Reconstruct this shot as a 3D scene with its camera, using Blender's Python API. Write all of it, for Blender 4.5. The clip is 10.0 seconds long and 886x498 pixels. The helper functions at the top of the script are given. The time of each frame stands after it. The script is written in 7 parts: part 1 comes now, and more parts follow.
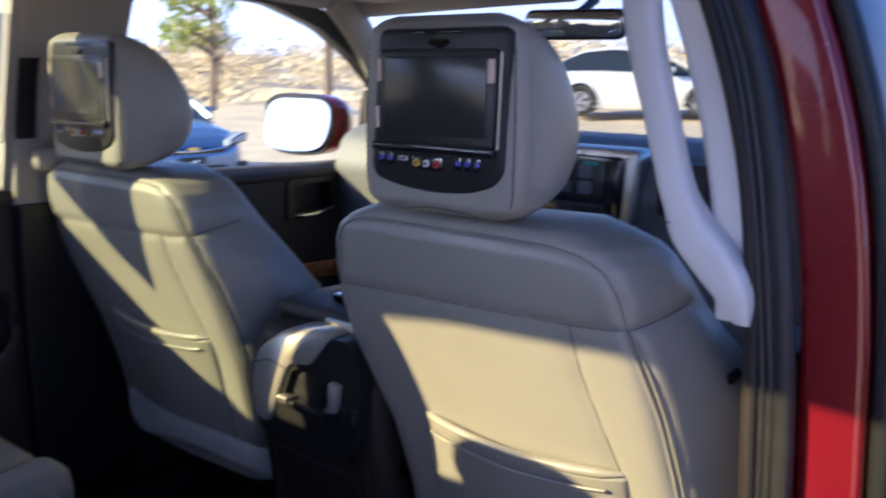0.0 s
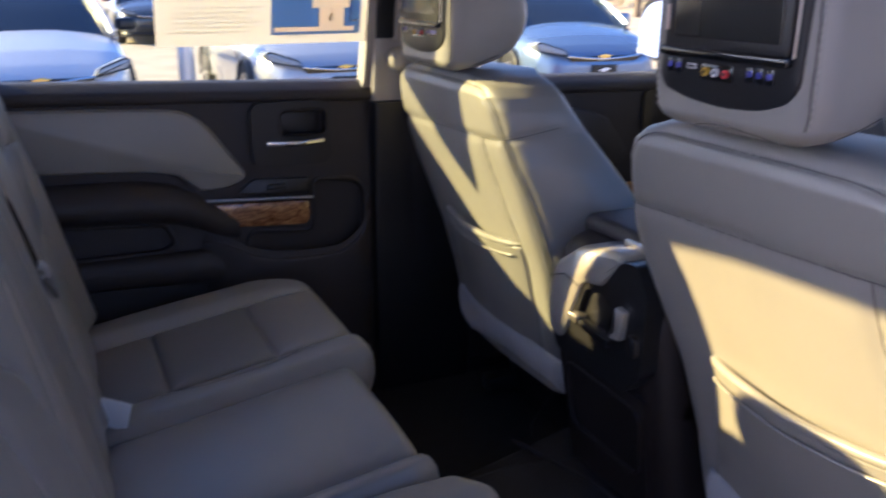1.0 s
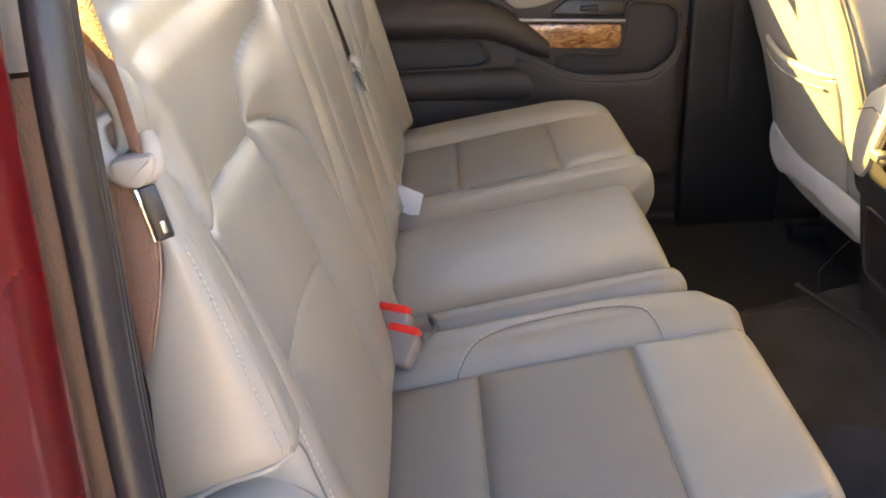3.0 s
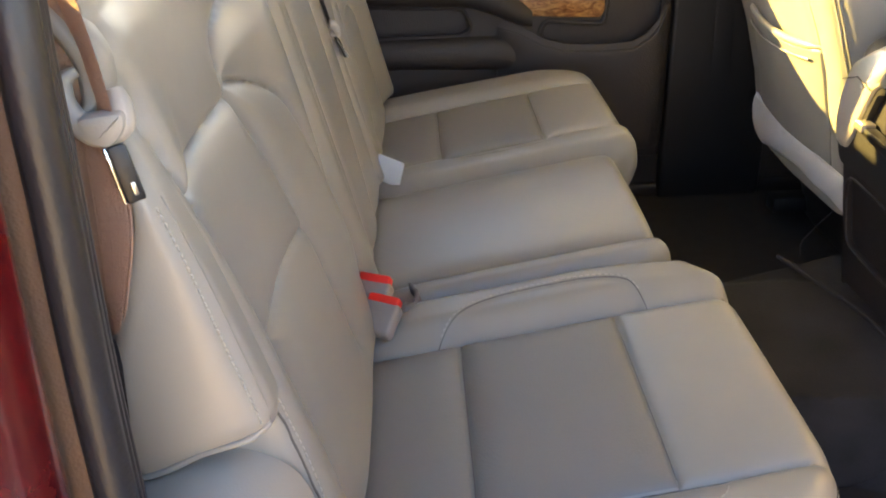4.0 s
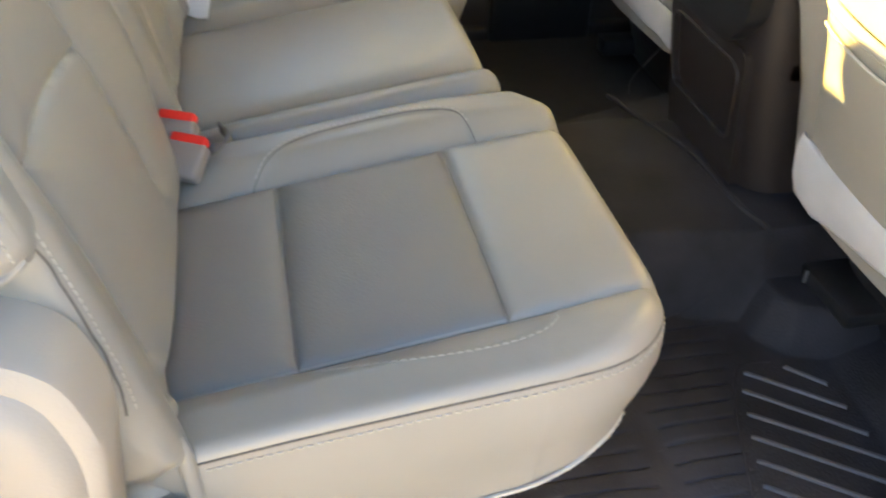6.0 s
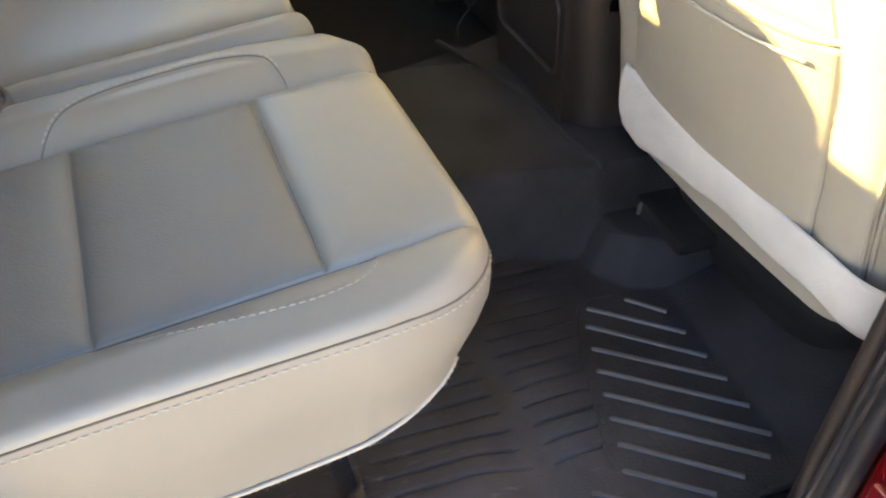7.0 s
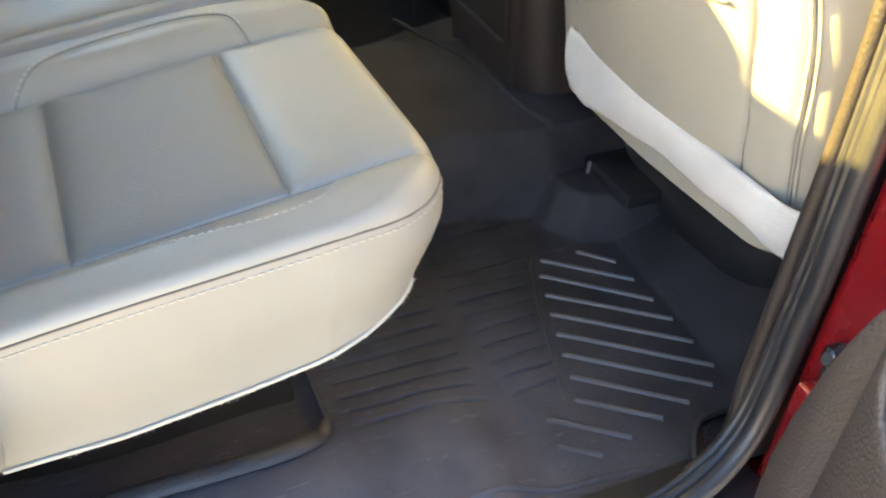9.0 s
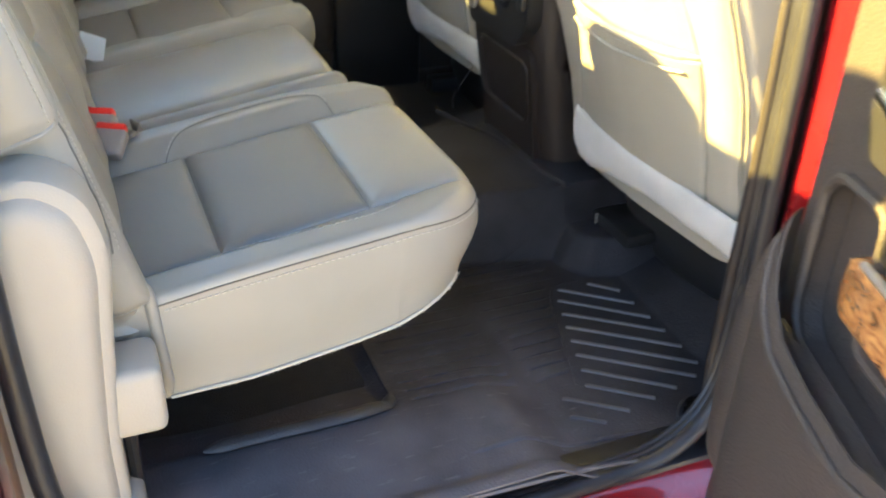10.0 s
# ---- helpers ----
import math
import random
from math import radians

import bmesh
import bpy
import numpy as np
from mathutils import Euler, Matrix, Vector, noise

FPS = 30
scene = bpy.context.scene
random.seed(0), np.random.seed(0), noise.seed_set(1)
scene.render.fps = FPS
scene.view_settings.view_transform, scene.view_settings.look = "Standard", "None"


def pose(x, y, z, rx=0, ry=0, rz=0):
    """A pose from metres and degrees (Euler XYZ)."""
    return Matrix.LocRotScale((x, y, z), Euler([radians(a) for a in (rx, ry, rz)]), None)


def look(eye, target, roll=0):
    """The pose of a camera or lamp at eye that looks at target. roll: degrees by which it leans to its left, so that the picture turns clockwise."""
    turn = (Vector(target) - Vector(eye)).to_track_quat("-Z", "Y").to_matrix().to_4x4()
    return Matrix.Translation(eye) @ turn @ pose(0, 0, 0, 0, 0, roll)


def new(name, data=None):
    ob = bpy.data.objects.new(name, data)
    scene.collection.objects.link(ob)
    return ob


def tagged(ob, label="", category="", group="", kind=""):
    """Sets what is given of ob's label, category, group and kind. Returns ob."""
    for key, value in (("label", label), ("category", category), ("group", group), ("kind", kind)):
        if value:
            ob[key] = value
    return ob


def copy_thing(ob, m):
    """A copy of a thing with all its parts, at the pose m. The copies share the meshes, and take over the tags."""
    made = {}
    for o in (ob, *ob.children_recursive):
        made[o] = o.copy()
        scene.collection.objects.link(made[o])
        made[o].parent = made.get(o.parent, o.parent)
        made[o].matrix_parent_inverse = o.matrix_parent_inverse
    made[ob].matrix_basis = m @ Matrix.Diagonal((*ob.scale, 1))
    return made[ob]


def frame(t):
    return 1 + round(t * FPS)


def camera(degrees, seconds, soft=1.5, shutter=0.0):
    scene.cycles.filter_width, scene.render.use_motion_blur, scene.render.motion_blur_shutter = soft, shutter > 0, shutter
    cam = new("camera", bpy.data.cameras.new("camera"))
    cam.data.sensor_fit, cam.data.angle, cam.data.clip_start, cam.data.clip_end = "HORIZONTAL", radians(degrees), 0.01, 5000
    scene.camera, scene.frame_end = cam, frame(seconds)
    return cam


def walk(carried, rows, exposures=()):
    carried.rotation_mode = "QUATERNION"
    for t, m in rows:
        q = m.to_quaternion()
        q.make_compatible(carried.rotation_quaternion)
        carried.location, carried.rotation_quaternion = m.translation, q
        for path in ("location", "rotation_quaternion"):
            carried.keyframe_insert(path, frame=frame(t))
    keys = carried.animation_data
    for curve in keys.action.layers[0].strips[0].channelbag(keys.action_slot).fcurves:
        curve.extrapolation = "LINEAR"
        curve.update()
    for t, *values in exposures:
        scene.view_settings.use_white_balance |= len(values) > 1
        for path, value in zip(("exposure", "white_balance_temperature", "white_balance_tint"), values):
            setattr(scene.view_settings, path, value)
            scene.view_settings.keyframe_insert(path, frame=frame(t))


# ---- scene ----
cam = camera(53.3, 10.0, soft=1.9, shutter=0.4)
PATH = [
    (0, (1.106, -0.173, 1.014), (-0.128, 1.35, 0.618), 0.7),
    (0.5, (1.164, -0.048, 1.016), (-0.402, 1.088, 0.508), 0.7),
    (1, (1.15, 0.02, 1.001), (-0.595, 0.796, 0.405), 0.0),
    (1.5, (1.182, 0.071, 0.988), (-0.642, 0.481, 0.278), -0.2),
    (2, (1.214, 0.101, 0.969), (-0.603, 0.195, 0.137), -1.0),
    (3.5, (1.242, 0.117, 0.951), (-0.549, 0.106, 0.06), -3.1),
    (4, (1.226, 0.114, 0.941), (-0.538, 0.15, -0.001), -2.3),
    (4.5, (1.212, 0.111, 0.927), (-0.515, 0.198, -0.078), -1.3),
    (5, (1.198, 0.11, 0.909), (-0.492, 0.242, -0.152), -0.0),
    (5.5, (1.192, 0.117, 0.894), (-0.451, 0.328, -0.226), 1.0),
    (6, (1.177, 0.141, 0.867), (-0.382, 0.513, -0.329), 2.6),
    (7.5, (1.159, 0.205, 0.809), (-0.218, 0.934, -0.445), 5.3),
    (8, (1.161, 0.205, 0.799), (-0.168, 0.974, -0.482), 6.2),
    (8.5, (1.192, 0.199, 0.79), (-0.118, 0.978, -0.506), 6.0),
    (9, (1.259, 0.17, 0.793), (-0.163, 0.892, -0.414), 4.7),
    (9.5, (1.371, 0.122, 0.824), (-0.173, 0.713, -0.302), 3.2),
    (10, (1.569, 0.026, 0.858), (-0.024, 0.721, -0.132), 2.2),
]
EXPOSURE = [(0.0, 1.73, 4270, 30), (0.5, 1.73, 4370, 29), (1.0, 2.15, 4600, 33), (1.5, 3.08, 4880, 34), (2.0, 4.7, 5940, 19), (3.5, 4.2, 6190, 22), (4.0, 4.1, 6140, 18), (4.5, 4.27, 6040, 14), (5.5, 4.37, 6120, 13), (6.0, 4.37, 6070, 9), (8.0, 4.37, 5990, 10), (8.5, 4.57, 5890, 8), (9.0, 4.67, 5840, 6), (9.5, 4.47, 5790, 5), (10.0, 4.27, 5740, 7)]
walk(cam, [(t, look(eye, target, roll)) for t, eye, target, roll in PATH], EXPOSURE)

# ---- light ----
SUN_WAY = Vector((0.355, 0.54, -0.272)).normalized()
world = bpy.data.worlds.new("world")
scene.world = world
world.use_nodes = True
wt = world.node_tree
sky = wt.nodes.new("ShaderNodeTexSky")
sky.sky_type = "NISHITA"
sky.sun_disc = False
sky.sun_elevation = math.asin(-SUN_WAY.z)
sky.sun_rotation = math.atan2(-SUN_WAY.x, -SUN_WAY.y)
sky.air_density, sky.dust_density = 1.0, 2.0
wt.nodes["Background"].inputs[1].default_value = 0.070
wt.links.new(sky.outputs[0], wt.nodes["Background"].inputs[0])
sun = new("sun", bpy.data.lights.new("sun", "SUN"))
sun.data.energy, sun.data.angle, sun.data.color = 4.6, radians(0.6), (1.0, 0.67, 0.15)
sun.matrix_world = look((0, 0, 20), Vector((0, 0, 20)) + SUN_WAY)


# ---- materials ----
def material(name, colour, rough=0.5, metal=0.0, grain=0.0, grain_size=300.0, stain=0.0, stain_size=6.0, coat=0.0, bump_size=None, spec=0.5, sheen=0.0, vary=0.0):
    m = bpy.data.materials.new(name)
    m.use_nodes = True
    nt = m.node_tree
    b = nt.nodes["Principled BSDF"]
    b.inputs["Roughness"].default_value = rough
    b.inputs["Metallic"].default_value = metal
    b.inputs["Coat Weight"].default_value = coat
    b.inputs["Coat Roughness"].default_value = 0.06
    b.inputs["Specular IOR Level"].default_value = spec
    b.inputs["Sheen Weight"].default_value = sheen
    b.inputs["Base Color"].default_value = (*colour, 1)
    co = nt.nodes.new("ShaderNodeTexCoord")
    if stain or vary:
        n = nt.nodes.new("ShaderNodeTexNoise")
        n.inputs["Scale"].default_value, n.inputs["Detail"].default_value = stain_size, 8
        nt.links.new(co.outputs["Object"], n.inputs["Vector"])
        mix = nt.nodes.new("ShaderNodeMix")
        mix.data_type = "RGBA"
        mix.inputs[6].default_value = (*[c * (1 - stain) for c in colour], 1)
        mix.inputs[7].default_value = (*[min(1, c * (1 + stain)) for c in colour], 1)
        ramp = nt.nodes.new("ShaderNodeMapRange")
        ramp.inputs[1].default_value, ramp.inputs[2].default_value = 0.3, 0.7
        nt.links.new(n.outputs["Fac"], ramp.inputs[0])
        nt.links.new(ramp.outputs[0], mix.inputs[0])
        out = mix.outputs[2]
        if vary:
            info = nt.nodes.new("ShaderNodeObjectInfo")
            hsv = nt.nodes.new("ShaderNodeHueSaturation")
            mr = nt.nodes.new("ShaderNodeMapRange")
            mr.inputs[3].default_value, mr.inputs[4].default_value = 1 - vary, 1 + vary
            nt.links.new(info.outputs["Random"], mr.inputs[0])
            nt.links.new(mr.outputs[0], hsv.inputs["Value"])
            nt.links.new(out, hsv.inputs["Color"])
            out = hsv.outputs[0]
        nt.links.new(out, b.inputs["Base Color"])
        rr = nt.nodes.new("ShaderNodeMapRange")
        rr.inputs[3].default_value, rr.inputs[4].default_value = max(0, rough - 0.08), min(1, rough + 0.08)
        nt.links.new(n.outputs["Fac"], rr.inputs[0])
        nt.links.new(rr.outputs[0], b.inputs["Roughness"])
    if grain:
        v = nt.nodes.new("ShaderNodeTexVoronoi")
        v.inputs["Scale"].default_value = grain_size
        nt.links.new(co.outputs["Object"], v.inputs["Vector"])
        n2 = nt.nodes.new("ShaderNodeTexNoise")
        n2.inputs["Scale"].default_value, n2.inputs["Detail"].default_value = grain_size * 0.06, 6
        nt.links.new(co.outputs["Object"], n2.inputs["Vector"])
        add = nt.nodes.new("ShaderNodeMath")
        add.operation = "ADD"
        nt.links.new(v.outputs["Distance"], add.inputs[0])
        nt.links.new(n2.outputs["Fac"], add.inputs[1])
        bp = nt.nodes.new("ShaderNodeBump")
        bp.inputs["Strength"].default_value, bp.inputs["Distance"].default_value = grain, 0.002
        nt.links.new(add.outputs[0], bp.inputs["Height"])
        nt.links.new(bp.outputs[0], b.inputs["Normal"])
    return m


LEATHER = material("taupe_leather", (0.272, 0.258, 0.224), 0.37, grain=0.045, grain_size=620, stain=0.06, stain_size=5)
LEATHER_PERF = material("perforated_leather", (0.196, 0.187, 0.166), 0.5, grain=0.14, grain_size=420, stain=0.06, stain_size=5)


def soft_creases(m, size, strength):
    """Broad shallow unevenness of padded hide, under its fine grain."""
    nt = m.node_tree
    b = nt.nodes["Principled BSDF"]
    fine = b.inputs["Normal"].links[0].from_node
    co = nt.nodes.new("ShaderNodeTexCoord")
    n = nt.nodes.new("ShaderNodeTexNoise")
    n.inputs["Scale"].default_value, n.inputs["Detail"].default_value, n.inputs["Distortion"].default_value = size, 4, 0.8
    bp = nt.nodes.new("ShaderNodeBump")
    bp.inputs["Strength"].default_value, bp.inputs["Distance"].default_value = strength, 0.012
    nt.links.new(co.outputs["Object"], n.inputs["Vector"])
    nt.links.new(n.outputs["Fac"], bp.inputs["Height"])
    nt.links.new(bp.outputs[0], fine.inputs["Normal"])


soft_creases(LEATHER, 8, 0.10)
soft_creases(LEATHER_PERF, 8, 0.08)
SUEDE = material("grey_suede", (0.38, 0.38, 0.38), 0.9, grain=0.35, grain_size=500, stain=0.1, stain_size=14, sheen=0.3)
THREAD = material("pale_thread", (0.43, 0.40, 0.345), 0.7)
# Dark strands along the seams, standing for the shade in their creases.
SEAM = material("dark_seam_line", (0.10, 0.092, 0.082), 0.8)
TRIM = material("light_taupe_trim", (0.36, 0.33, 0.278), 0.55, grain=0.07, grain_size=420, stain=0.04)
PALE = material("pale_grey_trim", (0.66, 0.64, 0.62), 0.5, grain=0.15, grain_size=350, stain=0.04)
DARK = material("dark_cocoa_plastic", (0.020, 0.016, 0.015), 0.5, spec=0.35, grain=0.25, grain_size=380, stain=0.12)
DARKSOFT = material("dark_soft_vinyl", (0.034, 0.028, 0.025), 0.55, grain=0.35, grain_size=330, stain=0.1)
BLACK = material("black_plastic", (0.012, 0.012, 0.013), 0.4, grain=0.1)
GLOSS = material("gloss_black", (0.008, 0.008, 0.009), 0.12, coat=0.4)
RUBBER = material("black_rubber_seal", (0.020, 0.020, 0.023), 0.40, grain=0.1, stain=0.2, stain_size=20, spec=0.4)
MAT = material("black_rubber_mat", (0.023, 0.022, 0.025), 0.70, grain=0.30, grain_size=260, stain=0.40, stain_size=9, spec=0.16)
BEAD = material("greyed_rubber_bead", (0.050, 0.045, 0.045), 0.55, grain=0.25, stain=0.25, stain_size=14)
COCOA = material("warm_brown_trim", (0.25, 0.16, 0.11), 0.6, grain=0.3, grain_size=420, stain=0.15)
STRAP = material("black_webbing", (0.012, 0.011, 0.011), 0.9, grain=0.4, grain_size=700, spec=0.15)
BUCKLEGREY = material("grey_buckle_plastic", (0.25, 0.22, 0.20), 0.45, grain=0.15)
TAUPE_CLOTH = material("taupe_elastic_cloth", (0.15, 0.135, 0.12), 0.9, grain=0.5, grain_size=700)
CARPET = material("black_carpet", (0.020, 0.018, 0.017), 0.95, grain=1.0, grain_size=500, stain=0.3, stain_size=40)
RED = material("red_metallic_paint", (0.180, 0.005, 0.008), 0.28, metal=0.25, coat=1.0, stain=0.08, stain_size=3)
CHROME = material("chrome", (0.8, 0.8, 0.8), 0.12, metal=1.0)
SATIN = material("satin_silver", (0.55, 0.52, 0.48), 0.3, metal=0.9, stain=0.05)
SILVERPAINT = material("satin_silver_paint", (0.55, 0.52, 0.45), 0.34, metal=0.6, stain=0.04)
BUCKLE = material("red_button", (0.75, 0.03, 0.02), 0.35, grain=0.05)
PAPER = material("white_paper", (0.8, 0.8, 0.78), 0.7, stain=0.02)
WEB = material("brown_webbing", (0.36, 0.23, 0.17), 0.8, grain=0.5, grain_size=600, stain=0.15)
LINER = material("headliner_cloth", (0.50, 0.47, 0.43), 0.95, grain=0.4, grain_size=500, stain=0.04)
SCREEN = material("dark_screen", (0.030, 0.031, 0.030), 0.20, spec=0.5)
YELLOW = material("yellow_jack", (0.8, 0.5, 0.03), 0.4)
WHITEP = material("white_plastic", (0.8, 0.8, 0.8), 0.4)
REDJ = material("red_jack", (0.6, 0.03, 0.03), 0.4)
BLUEKEY = material("blue_key_mark", (0.08, 0.08, 0.45), 0.4)
INK = material("grey_ink", (0.35, 0.35, 0.38), 0.8)
TAN = material("tan_paper", (0.66, 0.55, 0.46), 0.8)
DASHBLUE = material("dash_top_vinyl", (0.16, 0.16, 0.17), 0.55, grain=0.3)


def wood_material():
    m = material("burl_wood", (0.30, 0.13, 0.045), 0.22, coat=0.8)
    nt = m.node_tree
    b = nt.nodes["Principled BSDF"]
    co = nt.nodes.new("ShaderNodeTexCoord")
    mp = nt.nodes.new("ShaderNodeMapping")
    mp.inputs["Scale"].default_value = (25, 25, 60)
    n = nt.nodes.new("ShaderNodeTexNoise")
    n.inputs["Scale"].default_value, n.inputs["Detail"].default_value, n.inputs["Distortion"].default_value = 1.2, 8, 2.0
    r = nt.nodes.new("ShaderNodeValToRGB")
    r.color_ramp.elements[0].position, r.color_ramp.elements[1].position = 0.3, 0.7
    r.color_ramp.elements[0].color, r.color_ramp.elements[1].color = (0.13, 0.045, 0.015, 1), (0.50, 0.26, 0.09, 1)
    nt.links.new(co.outputs["Object"], mp.inputs[0])
    nt.links.new(mp.outputs[0], n.inputs["Vector"])
    nt.links.new(n.outputs["Fac"], r.inputs[0])
    nt.links.new(r.outputs[0], b.inputs["Base Color"])
    return m


def glass_material(name, tint, gloss=0.06):
    m = bpy.data.materials.new(name)
    m.use_nodes = True
    nt = m.node_tree
    nt.nodes.remove(nt.nodes["Principled BSDF"])
    t, g, mix, lw, fr = (nt.nodes.new(k) for k in ("ShaderNodeBsdfTransparent", "ShaderNodeBsdfGlossy", "ShaderNodeMixShader", "ShaderNodeLayerWeight", "ShaderNodeMath"))
    fr.operation = "POWER"
    fr.inputs[1].default_value = 5.0
    lw.inputs[0].default_value = 0.5
    nt.links.new(lw.outputs["Facing"], fr.inputs[0])
    t.inputs[0].default_value = (*tint, 1)
    g.inputs["Roughness"].default_value = 0.02
    nt.links.new(fr.outputs[0], mix.inputs[0])
    nt.links.new(t.outputs[0], mix.inputs[1])
    nt.links.new(g.outputs[0], mix.inputs[2])
    nt.links.new(mix.outputs[0], nt.nodes["Material Output"].inputs[0])
    return m




def dusty_doorlit_mat(m):
    """Dust, pale shoe scuffs on the heel shelf, and door light painted as paling."""
    nt = m.node_tree
    b = nt.nodes["Principled BSDF"]
    was = b.inputs["Base Color"].links[0].from_socket
    co = nt.nodes.new("ShaderNodeTexCoord")
    sep = nt.nodes.new("ShaderNodeSeparateXYZ")
    nt.links.new(co.outputs["Object"], sep.inputs[0])
    # Paling by position: dust, and a stand-in for daylight from the doorway.
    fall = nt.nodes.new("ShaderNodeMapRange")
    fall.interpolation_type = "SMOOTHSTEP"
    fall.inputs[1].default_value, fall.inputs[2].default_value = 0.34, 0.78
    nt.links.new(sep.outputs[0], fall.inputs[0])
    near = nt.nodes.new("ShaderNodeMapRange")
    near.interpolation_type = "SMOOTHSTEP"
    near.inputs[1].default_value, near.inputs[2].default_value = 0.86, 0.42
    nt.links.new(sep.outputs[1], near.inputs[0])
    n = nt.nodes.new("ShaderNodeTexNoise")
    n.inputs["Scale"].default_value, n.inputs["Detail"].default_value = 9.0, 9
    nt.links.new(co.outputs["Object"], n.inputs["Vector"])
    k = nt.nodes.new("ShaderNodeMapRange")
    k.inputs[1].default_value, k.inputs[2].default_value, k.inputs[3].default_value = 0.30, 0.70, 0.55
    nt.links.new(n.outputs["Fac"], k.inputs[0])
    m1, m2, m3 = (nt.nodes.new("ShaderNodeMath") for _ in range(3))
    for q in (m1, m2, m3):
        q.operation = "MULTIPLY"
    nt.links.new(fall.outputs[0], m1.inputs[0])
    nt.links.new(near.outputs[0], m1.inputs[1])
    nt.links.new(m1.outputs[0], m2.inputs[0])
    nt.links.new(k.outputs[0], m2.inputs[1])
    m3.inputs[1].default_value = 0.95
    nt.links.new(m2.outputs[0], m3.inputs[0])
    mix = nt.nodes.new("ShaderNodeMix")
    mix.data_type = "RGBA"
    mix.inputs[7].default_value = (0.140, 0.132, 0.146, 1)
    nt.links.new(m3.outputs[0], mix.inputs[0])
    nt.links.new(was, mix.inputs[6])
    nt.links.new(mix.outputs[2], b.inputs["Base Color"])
    # short white scrapes
    mp = nt.nodes.new("ShaderNodeMapping")
    mp.inputs["Scale"].default_value, mp.inputs["Rotation"].default_value = (70, 17, 17), (0, 0, 0.5)
    n2 = nt.nodes.new("ShaderNodeTexNoise")
    n2.inputs["Scale"].default_value, n2.inputs["Detail"].default_value = 1.6, 5
    nt.links.new(co.outputs["Object"], mp.inputs[0])
    nt.links.new(mp.outputs[0], n2.inputs["Vector"])
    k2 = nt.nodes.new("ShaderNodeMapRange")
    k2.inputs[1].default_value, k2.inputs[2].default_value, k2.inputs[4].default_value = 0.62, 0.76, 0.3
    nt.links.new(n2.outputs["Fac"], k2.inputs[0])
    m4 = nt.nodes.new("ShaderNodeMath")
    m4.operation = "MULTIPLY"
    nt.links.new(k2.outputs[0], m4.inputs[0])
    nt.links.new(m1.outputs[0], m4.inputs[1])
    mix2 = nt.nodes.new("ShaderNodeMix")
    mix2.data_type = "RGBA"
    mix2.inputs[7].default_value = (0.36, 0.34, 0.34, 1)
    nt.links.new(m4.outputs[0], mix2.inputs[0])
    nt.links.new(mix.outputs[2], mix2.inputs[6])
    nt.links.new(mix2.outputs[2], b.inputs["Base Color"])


dusty_doorlit_mat(MAT)
WOOD = wood_material()
GLASS = glass_material("tinted_glass", (0.86, 0.90, 0.88))
CLEAR = glass_material("clear_glass", (0.93, 0.96, 0.94))
WINDSCREEN = glass_material("shaded_windscreen_glass", (0.66, 0.70, 0.68))
MIRROR = material("mirror_glass", (0.9, 0.9, 0.9), 0.02, metal=1.0)


# ---- mesh helpers ----
def mesh_of(name, verts, faces, mat, smooth=True):
    me = bpy.data.meshes.new(name)
    me.from_pydata([tuple(v) for v in verts], [], faces)
    me.materials.append(mat)
    if smooth:
        me.polygons.foreach_set("use_smooth", [True] * len(me.polygons))
    me.update()
    return me


def recalc(me, angle=40):
    bm = bmesh.new()
    bm.from_mesh(me)
    bmesh.ops.recalc_face_normals(bm, faces=bm.faces)
    lim = radians(angle)
    for e in bm.edges:
        e.smooth = not (len(e.link_faces) == 2 and e.calc_face_angle(0) > lim)
    bm.to_mesh(me)
    bm.free()
    return me


def part(name, shape, mat, parent=None, label="", angle=40):
    """One mesh object out of (verts, faces), under a thing or a part."""
    me = recalc(mesh_of(name, shape[0], shape[1], mat), angle)
    ob = new(name, me)
    if parent:
        ob.parent = parent
    if label:
        ob["label"] = label
    return ob


def inlay(ob, mat, test):
    """Gives the faces whose centre passes the test a second leather."""
    ob.data.materials.append(mat)
    for p in ob.data.polygons:
        if test(*p.center):
            p.material_index = 1


def thing(name, label, category, group="", kind=""):
    return tagged(new(name), label, category, group, kind)


def join(*shapes):
    V, F = [], []
    for v, f in shapes:
        o = len(V)
        V += [tuple(p) for p in v]
        F += [tuple(i + o for i in q) for q in f]
    return V, F


def moved(shape, m):
    return [m @ Vector(v) for v in shape[0]], shape[1]


def loft(rings, cap=True, closed=True, cyclic=False):
    n, V, F = len(rings[0]), [], []
    for r in rings:
        V += [tuple(p) for p in r]
    k = len(rings)
    for i in range(k if cyclic else k - 1):
        a, b = i * n, ((i + 1) % k) * n
        for j in range(n if closed else n - 1):
            j2 = (j + 1) % n
            F.append((a + j, a + j2, b + j2, b + j))
    if cap and closed and not cyclic:
        for base in (0, (k - 1) * n):
            c = len(V)
            V.append(tuple(np.mean(np.array(V[base:base + n]), axis=0)))
            for j in range(n):
                F.append((base + j, base + (j + 1) % n, c))
    return V, F


